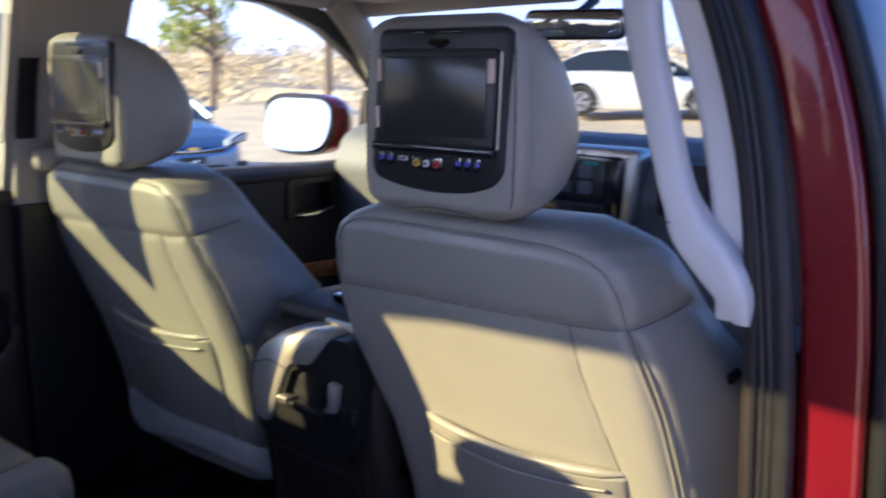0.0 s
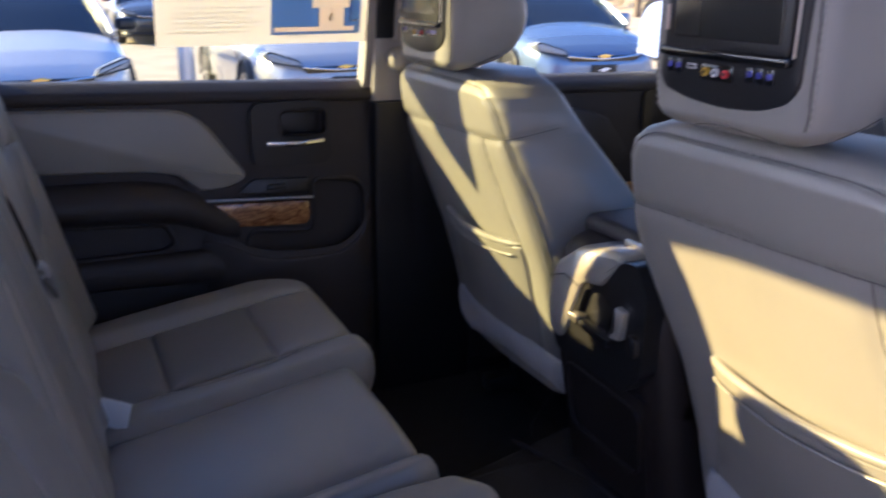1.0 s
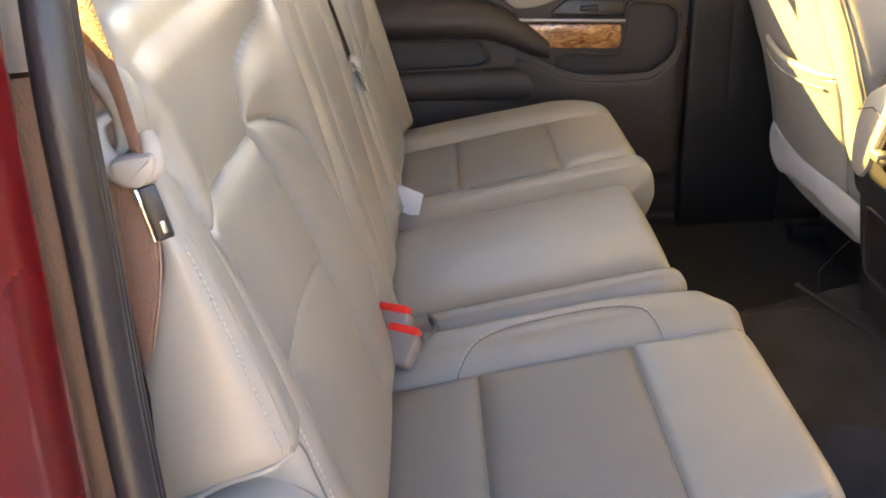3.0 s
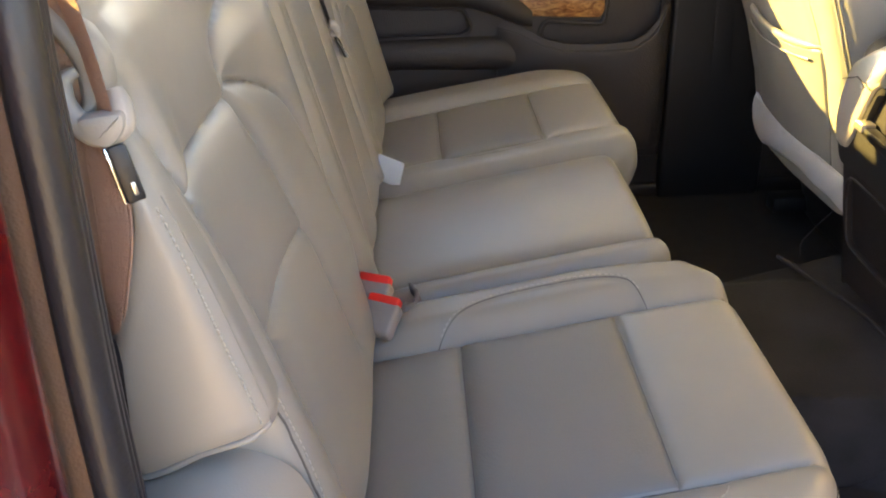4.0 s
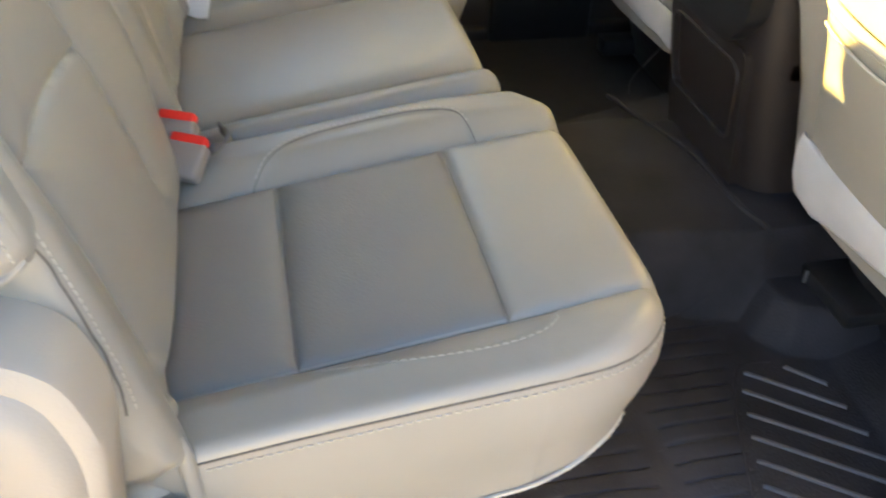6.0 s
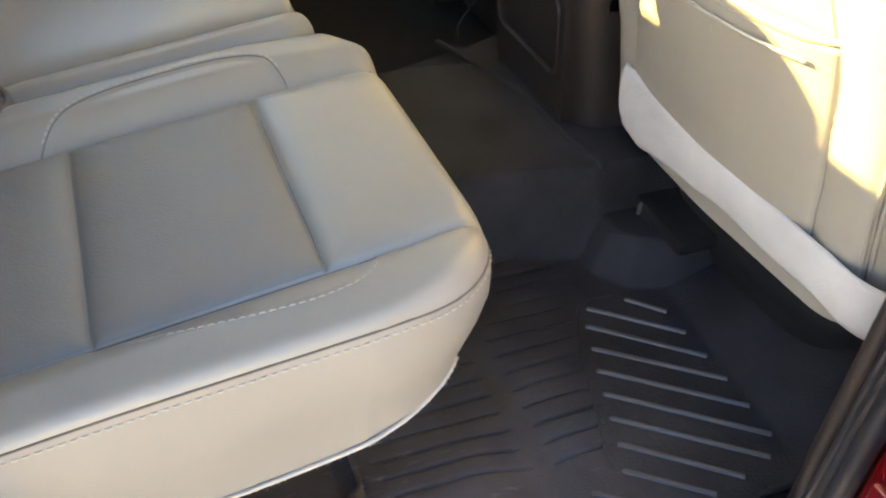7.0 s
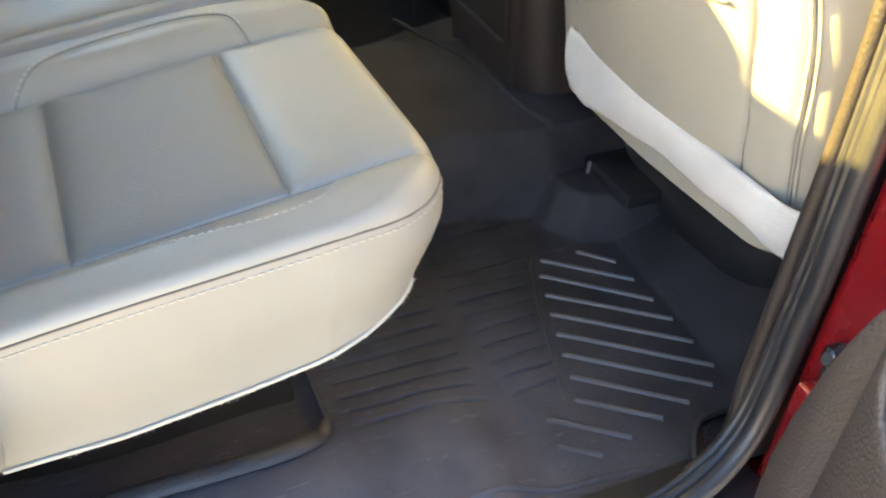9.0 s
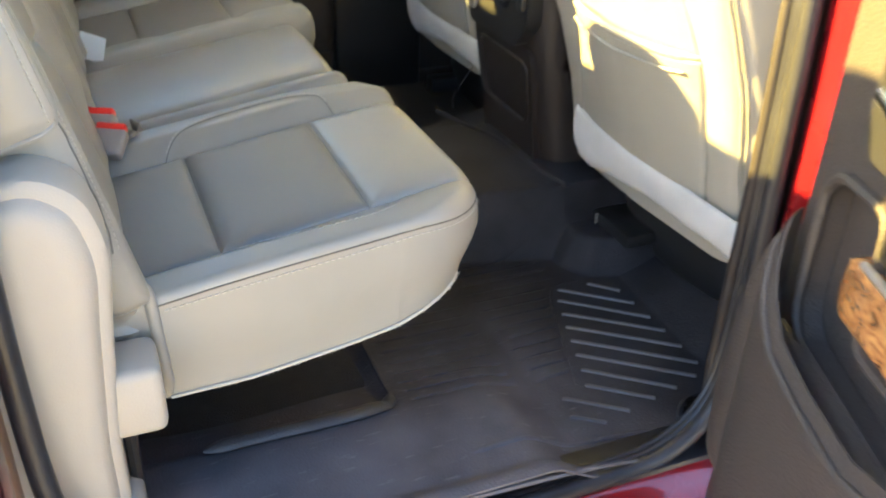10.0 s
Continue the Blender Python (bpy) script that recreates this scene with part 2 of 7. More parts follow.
def box(x0, x1, y0, y1, z0, z1, r=0.004, seg=2):
    bm = bmesh.new()
    bmesh.ops.create_cube(bm, size=1)
    for v in bm.verts:
        v.co = Vector(((x0 + x1) / 2 + v.co.x * (x1 - x0), (y0 + y1) / 2 + v.co.y * (y1 - y0), (z0 + z1) / 2 + v.co.z * (z1 - z0)))
    r = min(r, abs(x1 - x0) * 0.49, abs(y1 - y0) * 0.49, abs(z1 - z0) * 0.49)
    if r > 0:
        bmesh.ops.bevel(bm, geom=list(bm.edges), offset=r, segments=seg, profile=0.5, affect="EDGES")
    s = [v.co.copy() for v in bm.verts], [tuple(v.index for v in f.verts) for f in bm.faces]
    bm.free()
    return s


def smooth_loop(pts, r=0.02, seg=5):
    """Rounds the corners of a closed loop of 2D points."""
    out, n = [], len(pts)
    for i in range(n):
        p, a, b = (np.array(pts[k % n], float) for k in (i, i - 1, i + 1))
        da, db = a - p, b - p
        la, lb = np.linalg.norm(da), np.linalg.norm(db)
        q = min(r, la * 0.45, lb * 0.45)
        s, e = p + da / la * q, p + db / lb * q
        for k in range(seg + 1):
            t = k / seg
            out.append(tuple((1 - t) ** 2 * s + 2 * t * (1 - t) * p + t * t * e))
    return out


AX = {"x": lambda a, b, d: (d, a, b), "y": lambda a, b, d: (a, d, b), "z": lambda a, b, d: (a, b, d)}


def slab(loop, axis, d0, d1, bevel=0.004, inset=None):
    """A plate with the outline loop (2D) across an axis, edges rounded at both faces."""
    c = np.mean(np.array(loop), axis=0)
    L = np.array(loop)
    nx = np.roll(L, -1, 0) - np.roll(L, 1, 0)
    nrm = np.stack([nx[:, 1], -nx[:, 0]], 1)
    nrm /= np.maximum(np.linalg.norm(nrm, axis=1)[:, None], 1e-9)
    area = np.sum(L[:, 0] * np.roll(L[:, 1], -1) - np.roll(L[:, 0], -1) * L[:, 1])
    if area > 0:
        nrm = -nrm
    s = 1 if d1 > d0 else -1
    rings = []
    for off, d in ((bevel, d0), (bevel * 0.3, d0 + s * bevel * 0.3), (0, d0 + s * bevel), (0, d1 - s * bevel), (bevel * 0.3, d1 - s * bevel * 0.3), (bevel, d1)):
        rings.append([AX[axis](*(p + n * off), d) for p, n in zip(L, nrm)])
    V, F = loft(rings, cap=False)
    n = len(L)
    F.append(tuple(range(n)))
    F.append(tuple(range(5 * n, 6 * n)))
    return V, F


def frame_slab(outer, inner, axis, d0, d1):
    """A plate with a hole; both loops have the same number of points."""
    n = len(outer)
    V = [AX[axis](*p, d) for d in (d0, d1) for lp in (outer, inner) for p in lp]
    F = []
    for j in range(n):
        k = (j + 1) % n
        F += [(j, k, n + k, n + j), (2 * n + j, 2 * n + k, 3 * n + k, 3 * n + j), (j, k, 2 * n + k, 2 * n + j), (n + j, n + k, 3 * n + k, 3 * n + j)]
    return V, F


def curve_pts(pts, n=40, closed=False):
    """A smooth line through the points (Catmull-Rom)."""
    P = [np.array(p, float) for p in pts]
    m = len(P)
    out = []
    segs = m if closed else m - 1
    per = max(2, n // segs)
    for i in range(segs):
        g = (lambda k: P[k % m]) if closed else (lambda k: P[min(max(k, 0), m - 1)])
        a, b, c, d = g(i - 1), g(i), g(i + 1), g(i + 2)
        for k in range(per):
            t = k / per
            out.append(0.5 * (2 * b + (c - a) * t + (2 * a - 5 * b + 4 * c - d) * t * t + (3 * b - a - 3 * c + d) * t ** 3))
    if not closed:
        out.append(P[-1])
    return out


def tube(pts, r, n=8, flat=1.0, up=(0, 0, 1), cap=True, closed=False):
    """A round or flattened strand along points; r may be a list."""
    P = [Vector(p) for p in pts]
    rings = []
    for i, p in enumerate(P):
        if closed:
            d = (P[(i + 1) % len(P)] - P[i - 1]).normalized()
        else:
            d = (P[min(i + 1, len(P) - 1)] - P[max(i - 1, 0)]).normalized()
        u = Vector(up)
        s = d.cross(u)
        if s.length < 1e-4:
            s = d.cross(Vector((1, 0, 0.1)))
        s.normalize()
        u = s.cross(d).normalized()
        rr = r[min(i, len(r) - 1)] if isinstance(r, (list, tuple)) else r
        rings.append([p + s * (rr * math.cos(2 * math.pi * k / n)) + u * (rr * flat * math.sin(2 * math.pi * k / n)) for k in range(n)])
    return loft(rings, cap=cap and not closed, cyclic=closed)


def ring_xy(cx, cy, w, d, z, e=4.0, n=48):
    """A rounded-rectangle ring across z, as a superellipse."""
    out = []
    for k in range(n):
        t = 2 * math.pi * k / n
        c, s = math.cos(t), math.sin(t)
        out.append((cx + w * math.copysign(abs(c) ** (2 / e), c), cy + d * math.copysign(abs(s) ** (2 / e), s), z))
    return out


def groove(V, seams, depth=0.006, width=0.007, normals=None):
    """Sinks seam lines into a surface along its normals."""
    A = np.array([tuple(v) for v in V])
    N = np.array([tuple(v) for v in normals])
    best = np.full(len(A), 9.0)
    for s in seams:
        S = np.array([tuple(p) for p in s])
        for i in range(0, len(S), 64):
            d = np.sqrt(((A[:, None, :] - S[None, i:i + 64, :]) ** 2).sum(2)).min(1)
            best = np.minimum(best, d)
    A -= N * (depth * 0.5 * np.exp(-(best / width) ** 2) + depth * 0.65 * np.exp(-(best / (width * 2.6)) ** 2))[:, None]
    return [tuple(p) for p in A]


def grid_faces(nu, nv, flip=False):
    F = []
    for i in range(nu - 1):
        for j in range(nv - 1):
            q = (i * nv + j, (i + 1) * nv + j, (i + 1) * nv + j + 1, i * nv + j + 1)
            F.append(q[::-1] if flip else q)
    return F


def vert_normals(V, F):
    bm = bmesh.new()
    vs = [bm.verts.new(v) for v in V]
    for f in F:
        bm.faces.new([vs[i] for i in f])
    bmesh.ops.recalc_face_normals(bm, faces=bm.faces)
    bm.normal_update()
    N = [v.normal.copy() for v in bm.verts]
    bm.free()
    return N


def dashes(pts, normals, length=0.006, gap=0.003, r=0.0011):
    """A row of stitches along a line that lies on a surface."""
    shapes, P = [], [np.array(tuple(p)) for p in pts]
    if len(P) < 2:
        return [], []
    seg = [np.linalg.norm(P[i + 1] - P[i]) for i in range(len(P) - 1)]
    cum = np.concatenate([[0], np.cumsum(seg)])

    def at(s):
        i = min(int(np.searchsorted(cum, s)), len(P) - 1)
        i = max(i, 1)
        f = (s - cum[i - 1]) / max(seg[i - 1], 1e-9)
        return P[i - 1] * (1 - f) + P[i] * f, normals[min(i, len(normals) - 1)]
    s = 0.0
    while s + length < cum[-1]:
        a, na = at(s)
        b, nb = at(s + length)
        mid = (a + b) / 2
        na = np.array(tuple(na))
        shapes.append(tube([a - na * r * 0.3, mid + na * r * 0.7, b - na * r * 0.3], r, 5))
        s += length + gap
    return join(*shapes)


def snap(pts, V, N, lift=0.0):
    """Moves points on to the nearest vertices' tangent planes."""
    A, B = np.array([tuple(v) for v in V]), np.array([tuple(v) for v in N])
    P, Q = [], []
    for p in pts:
        p = np.array(tuple(p))
        i = int(((A - p) ** 2).sum(1).argmin())
        P.append(p - B[i] * ((p - A[i]) @ B[i]) + B[i] * lift)
        Q.append(B[i])
    for _ in range(4):
        P = [P[0]] + [(P[i - 1] + 2 * P[i] + P[i + 1]) / 4 for i in range(1, len(P) - 1)] + [P[-1]]
    return P, Q


def plate_holes(outer, holes, axis, d0, d1):
    """A panel face with recesses: the face at d1, walls and recess floors at d0."""
    bm = bmesh.new()
    loops = []
    for lp in [outer] + list(holes):
        vs = [bm.verts.new(AX[axis](*p, d1)) for p in lp]
        loops.append(vs)
        for i in range(len(vs)):
            bm.edges.new((vs[i], vs[(i + 1) % len(vs)]))
    bmesh.ops.triangle_fill(bm, use_beauty=True, use_dissolve=False, edges=list(bm.edges))
    for lp, vs in zip([outer] + list(holes), loops):
        low = [bm.verts.new(AX[axis](*p, d0)) for p in lp]
        n = len(vs)
        for i in range(n):
            bm.faces.new((vs[i], vs[(i + 1) % n], low[(i + 1) % n], low[i]))
        if lp is not outer:
            bm.faces.new(low)
    bm.verts.index_update()
    s = [v.co.copy() for v in bm.verts], [tuple(v.index for v in f.verts) for f in bm.faces]
    bm.free()
    return s


def rrect(a0, a1, b0, b1, r=0.02, seg=5):
    return smooth_loop([(a0, b0), (a1, b0), (a1, b1), (a0, b1)], r, seg)


def graded(a, b, marks, fine=0.0014, coarse=0.0075, reach=0.030):
    """Stations from a to b, crowded round the marks."""
    out, t = [a], a
    M = np.array(sorted(list(marks) + [a, b]))
    while t < b:
        step = fine + (coarse - fine) * min(1.0, float(np.abs(M - t).min()) / reach)
        t += step
        out.append(min(t, b))
    return np.array(out)


def line_gap(X, Y, lines):
    """Distance of every place from the nearest of some polylines, and which side of it lies."""
    best = np.full(np.shape(X), 9.0)
    for ln in lines:
        P = np.array(ln, float)
        for (ax, ay), (bx, by) in zip(P[:-1], P[1:]):
            dx, dy = bx - ax, by - ay
            t = np.clip(((X - ax) * dx + (Y - ay) * dy) / max(dx * dx + dy * dy, 1e-12), 0, 1)
            best = np.minimum(best, np.hypot(X - ax - t * dx, Y - ay - t * dy))
    return best


def inside(X, Y, loop):
    """Whether each place lies within a closed loop."""
    r = np.zeros(np.shape(X), bool)
    P = np.array(loop, float)
    for (ax, ay), (bx, by) in zip(P, np.roll(P, -1, 0)):
        cross = (ay > Y) != (by > Y)
        r ^= cross & (X < (bx - ax) * (Y - ay) / (by - ay + 1e-12) + ax)
    return r


# ---- ground and setting outside ----
GROUND_Z = -0.60


def rise(x, y):
    d = max(0.0, y - 7.0)
    return GROUND_Z + 0.055 * d * min(1, d / 4) if d < 30 else GROUND_Z + 1.65


def ground_shape():
    xs = sorted(set([-400, -200, -100, -60] + list(np.linspace(-40, 40, 41)) + [60, 100, 200, 400]))
    ys = sorted(set([-400, -200, -100, -60] + list(np.linspace(-40, 40, 41)) + [60, 100, 200, 400]))
    V = [(x, y, rise(x, y)) for x in xs for y in ys]
    return V, grid_faces(len(xs), len(ys), True)


# Ground coloured paler and warmer than asphalt so it bounces light into the cab.
ASPHALT = material("bounce_warmed_ground", (0.50, 0.43, 0.33), 0.9, grain=0.8, grain_size=60, stain=0.16, stain_size=1.6)
tagged(part("ground", ground_shape(), ASPHALT), "car park ground, coloured pale and warm to bounce light", "ground", kind="structure")
LINE = material("worn_line_paint", (0.7, 0.68, 0.6), 0.8, stain=0.25, stain_size=9)
for k in range(4):
    y = -1.7 + 3.05 * k
    tagged(part("parking_line", slab([(-13, y - 0.05), (-8.0, y - 0.05), (-8.0, y + 0.05), (-13, y + 0.05)], "z", GROUND_Z + 0.004, GROUND_Z + 0.012, 0.002), LINE),
           "worn white painted parking line on the ground", "parking line", "parking lines", "structure")

# ---- cab of the truck: floor, walls, roof ----
tagged(part("floor", join(box(-0.86, 0.86, -0.30, 2.1, -0.10, -0.012, 0.01)), CARPET), "black carpeted floor of the truck cab", "floor", kind="structure")


def tunnel_shape():
    rings = []
    for y, w, h in ((-0.24, 0.20, 0.07), (0.3, 0.20, 0.075), (0.62, 0.21, 0.085), (0.78, 0.23, 0.11), (0.92, 0.25, 0.13), (1.4, 0.27, 0.16), (1.9, 0.28, 0.2)):
        prof = curve_pts([(-w - 0.05, -0.02), (-w, 0.01), (-w + 0.05, h * 0.85), (-w + 0.12, h), (w - 0.12, h), (w - 0.05, h * 0.85), (w, 0.01), (w + 0.05, -0.02)], 56)
        rings.append([(p[0] - 0.03, y, p[1]) for p in prof])
    return loft(rings, cap=False, closed=False)


tagged(part("floor_tunnel", tunnel_shape(), CARPET), "black carpeted hump along the cab floor", "floor hump", kind="structure")


def side_x(z, out=0.0):
    """Half width of the cab's side at a height: upright below the belt, leaning in above it."""
    lean = max(0.0, z - 0.72)
    return 0.828 - 0.018 * max(0, min(1, (z - 0.45) / 0.35)) - 0.55 * lean * lean + out


def roof_shape(zc, hw, y0, y1, drop, thick):
    rings = []
    for y in np.linspace(y0, y1, 15):
        f = (y - y0) / (y1 - y0)
        arch = zc - 0.03 * (2 * f - 1) ** 2 - 0.17 * max(0, f - 0.6)
        top = [(hw * math.copysign(abs(u) ** 0.9, u), arch - drop * abs(u) ** 4) for u in np.linspace(-1, 1, 25)]
        loop = [(a, y, b) for a, b in top] + [(a, y, b + thick) for a, b in reversed(top)]
        rings.append(loop)
    return loft(rings)


tagged(part("ceiling", roof_shape(1.368, 0.735, -0.30, 1.72, 0.09, 0.02), LINER), "pale cloth headliner of the truck cab", "headliner", kind="structure")
tagged(part("cab_roof", roof_shape(1.408, 0.80, -0.36, 1.78, 0.10, 0.02), RED), "red painted roof of the truck", "roof", kind="structure")

# back wall with its window
bw_out = smooth_loop([(-0.85, -0.1), (0.85, -0.1), (0.85, 1.36), (0.5, 1.392), (0.0, 1.392), (-0.4, 1.392), (-0.65, 1.38), (-0.85, 1.30)], 0.06, 6)
rw = lambda g: smooth_loop([(-0.79 - g, 0.78 - g), (0.62 + g, 0.78 - g), (0.62 + g, 1.195 + g), (0.36, 1.216 + g), (0.0, 1.228 + g), (-0.36, 1.215 + g), (-0.60, 1.192 + g), (-0.79 - g, 1.165 + g)], 0.05, 6)
bw_in = rw(0.0)
tagged(part("wall_rear", frame_slab(bw_out, bw_in, "y", -0.33, -0.27), LINER, angle=20), "pale trimmed rear wall of the cab", "cab wall", kind="structure")
win = thing("window_rear", "clear rear window of the truck cab", "window", kind="structure")
part("pane", slab(rw(0.01), "y", -0.305, -0.299, 0.002), CLEAR, win).visible_shadow = False
part("window_frame", tube([(x, -0.30, z) for x, z in rw(0.0)], 0.012, 6, closed=True, up=(0, 1, 0)), RUBBER, win)


# ---- side bodies ----
def side_wall(name, s, ya, yb, za, zb, mat, out0=0.0, out1=0.09, label="", n=24, kind="structure", cat="pillar"):
    """A piece of the cab's side between two y and two z, following its lean; ya, yb may be functions of z."""
    rings = []
    for z in np.linspace(za, zb, n):
        y0, y1 = (f(z) if callable(f) else f for f in (ya, yb))
        x0, x1 = side_x(z, out0), side_x(z, out1)
        lp = smooth_loop([(x0, y0), (x1, y0), (x1, y1), (x0, y1)], 0.012, 3)
        rings.append([(s * a, b, z) for a, b in lp])
    ob = part(name, loft(rings), mat)
    return tagged(ob, label, cat, kind=kind)


def y_c(z):
    """Rear edge of the door opening, leaning forward above the belt."""
    return -0.096 + 0.03 * max(0, min(z, 0.85) - 0.58)


def seal(name, s, pts, r=0.014, label="black rubber weather seal round the door opening"):
    P = [(s * x, y, z) for x, y, z in pts]
    t = thing(name, label, "weather seal")
    part("bulb", tube(P, r, 10), RUBBER, t)
    for dx, rr in ((0.016, 0.0065), (0.026, 0.0045)):
        part("lip", tube([(p[0] - s * dx, p[1] + 0.002, p[2]) for p in P], rr, 8), RUBBER, t)
    return t


# right rear doorway: B-pillar jamb, sill, C-pillar jamb
side_wall("pillar_b_right", 1, lambda z: 0.80, lambda z: 0.94, -0.12, 1.27, RED, 0.008, 0.082, "red painted centre pillar of the truck body")
side_wall("pillar_b_trim_right", 1, lambda z: 0.797, lambda z: 0.955, 0.02, 0.70, DARK, -0.055, -0.004, "dark brown lower trim of the centre pillar")
side_wall("pillar_b_trim_upper_right", 1, lambda z: 0.797, lambda z: 0.945, 0.735, 1.24, PALE, -0.088, -0.004, "pale grey upper trim of the centre pillar")
side_wall("pillar_c_right", 1, lambda z: -0.55, y_c, -0.12, 1.27, RED, 0.012, 0.12, "red painted rear pillar of the truck body")
side_wall("pillar_c_trim_right", 1, lambda z: -0.30, y_c, 0.845, 1.24, TRIM, -0.075, -0.012, "light taupe trim of the rear pillar")
side_wall("pillar_c_trim_lower_right", 1, lambda z: -0.30, lambda z: y_c(z) - 0.002, 0.10, 0.842, COCOA, -0.075, -0.012, "warm brown lower trim of the rear pillar")
tagged(part("quarter_trim_right", slab(smooth_loop([(-0.26, 0.47), (-0.108, 0.47), (-0.095, 0.62), (-0.078, 0.84), (-0.26, 0.84)], 0.01, 3), "x", 0.700, 0.7195, 0.003), COCOA), "warm brown trim panel beside the rear seat back", "trim panel", kind="structure")
sill = []
for y in np.linspace(-0.5, 2.0, 12):
    sill.append([(x, y, z) for x, z in smooth_loop([(0.79, -0.16), (0.96, -0.16), (0.965, -0.04), (0.90, -0.015), (0.868, 0.012), (0.79, 0.0)], 0.015, 3)])
tagged(part("sill_right", loft(sill), RED), "red painted door sill of the truck", "sill", kind="structure")
seal_pts = curve_pts([(side_x(1.2), 0.786, 1.20), (side_x(1.0), 0.786, 1.0), (side_x(0.7), 0.786, 0.7), (side_x(0.4), 0.788, 0.4), (0.832, 0.785, 0.16), (0.842, 0.755, 0.07), (0.852, 0.69, 0.028), (0.858, 0.60, 0.018), (0.862, 0.40, 0.018),
                      (0.862, 0.15, 0.018), (0.86, 0.04, 0.03), (0.855, -0.03, 0.08), (0.848, -0.066, 0.18), (0.834, -0.076, 0.35), (side_x(0.6) + 0.006, -0.076, 0.6), (side_x(0.75) + 0.002, -0.074, 0.75), (side_x(0.9), -0.073, 0.9), (side_x(1.2), -0.076, 1.2)], 160)
ds = seal("door_seal", 1, seal_pts, 0.012)
part("inner_lip", tube(curve_pts([(side_x(z) - 0.037, 0.790, z) for z in np.linspace(1.2, 0.12, 12)] + [(0.808, 0.775, 0.055), (0.818, 0.72, 0.022)], 60), 0.009, 10, up=(1, 0, 0)), DARK, ds)
tagged(part("sill_plate", box(0.795, 0.868, 0.10, 0.80, -0.03, 0.0165, 0.004), BLACK), "black plastic scuff plate on the door sill", "sill plate", kind="structure")
strk = thing("door_striker_cover", "dark plastic hinge bracket on the red pillar", "hinge bracket")
part("bracket", slab(smooth_loop([(0.864, 0.240), (0.874, 0.248), (0.890, 0.232), (0.900, 0.206), (0.890, 0.197), (0.868, 0.220)], 0.006, 4), "y", 0.786, 0.80, 0.004), BLACK, strk)
for k, (x, z, a, b) in enumerate(((0.872, 0.238, 0.0075, 0.011), (0.881, 0.225, 0.009, 0.010), (0.891, 0.210, 0.008, 0.009))):
    part("knuckle", moved(loft([ring_xy(0, 0, a * w, b * w, h, 2.6, 18) for h, w in ((0.0, 0.55), (0.003, 0.85), (0.007, 1.0), (0.012, 0.95), (0.016, 0.7))]), pose(x, 0.787, z, 90, 20 * k, 25)), GLOSS, strk, "greased dark hinge knuckle")
part("step", box(0.860, 0.912, 0.770, 0.801, 0.150, 0.193, 0.006, 3), RED, strk, "red painted step under the hinge")

side_wall("door_gap_right", 1, 0.806, 0.955, -0.12, 1.24, BLACK, 0.083, 0.110, "black edge trim and gap beside the front door", cat="door gap")

tagged(part("sill_left", box(-0.93, -0.79, -0.3, 2.0, -0.12, 0.02, 0.015, 3), DARK), "dark sill trim under the closed doors", "sill", kind="structure")
# left side: pillars and front-left shell
side_wall("pillar_b_left", -1, 0.72, 0.935, -0.1, 1.27, RED, 0.04, 0.11, "red painted centre pillar of the truck body")
side_wall("pillar_b_trim_left", -1, 0.705, 0.95, 0.72, 1.24, TRIM, -0.03, 0.035, "light taupe upper trim of the centre pillar")
side_wall("pillar_b_trim_lower_left", -1, 0.70, 0.955, -0.02, 0.718, BLACK, -0.05, 0.035, "black lower trim of the centre pillar")
side_wall("pillar_c_left", -1, -0.29, -0.15, -0.1, 1.27, TRIM, -0.01, 0.10, "light taupe trimmed rear pillar")
fdr = side_wall("door_front_right", 1, 0.96, 2.05, -0.1, 0.73, DARKSOFT, -0.03, 0.05, "closed front passenger door, red outside and dark inside", cat="car door", kind="")
part("outer_skin", loft([[(a, b, z) for a, b in smooth_loop([(side_x(z, 0.052), 0.955), (side_x(z, 0.10) + 0.02 * math.sin(3 * (z + 0.1)), 0.955), (side_x(z, 0.10) + 0.02 * math.sin(3 * (z + 0.1)), 2.05), (side_x(z, 0.052), 2.05)], 0.012, 3)] for z in np.linspace(-0.12, 0.76, 16)]), RED, fdr)
part("window_frame", loft([[(side_x(z, o), y, z) for o, y in ((0.03, 0.955), (0.098, 0.955), (0.098, 1.03), (0.03, 1.03))] for z in np.linspace(0.73, 1.22, 12)]), GLOSS, fdr)
part("pane", loft([[(side_x(z, 0.06), y, z) for z in np.linspace(0.73, 1.20, 10)] for y in (1.03, 1.4, 1.6, 1.95)], closed=False), GLASS, fdr).visible_shadow = False
part("grip", box(0.70, 0.80, 1.2, 1.6, 0.60, 0.66, 0.02, 3), DARKSOFT, fdr)
side_wall("cowl_left", -1, 1.86, 2.1, -0.1, 0.95, DARK, -0.05, 0.10, "dark side trim beside the dashboard", cat="cowl trim")


def pillar_line(name, pts, r, mat, label, flat=0.6):
    return tagged(part(name, tube(curve_pts(pts, 30), r, 12, flat, (1, 0, 0)), mat), label, "pillar", kind="structure")


for s in (-1, 1):
    pillar_line("pillar_a", [(s * 0.64, 1.50, 1.215), (s * 0.70, 1.66, 1.13), (s * 0.765, 1.82, 1.01), (s * 0.82, 1.97, 0.86), (s * 0.84, 2.05, 0.74)], 0.05, TRIM, "light taupe trimmed windscreen pillar")
    pillar_line("roof_rail", [(s * 0.700, -0.32, 1.265), (s * 0.700, 0.2, 1.280), (s * 0.70, 0.8, 1.278), (s * 0.685, 1.3, 1.235), (s * 0.64, 1.52, 1.215)], 0.05, LINER, "pale cloth-covered roof rail")
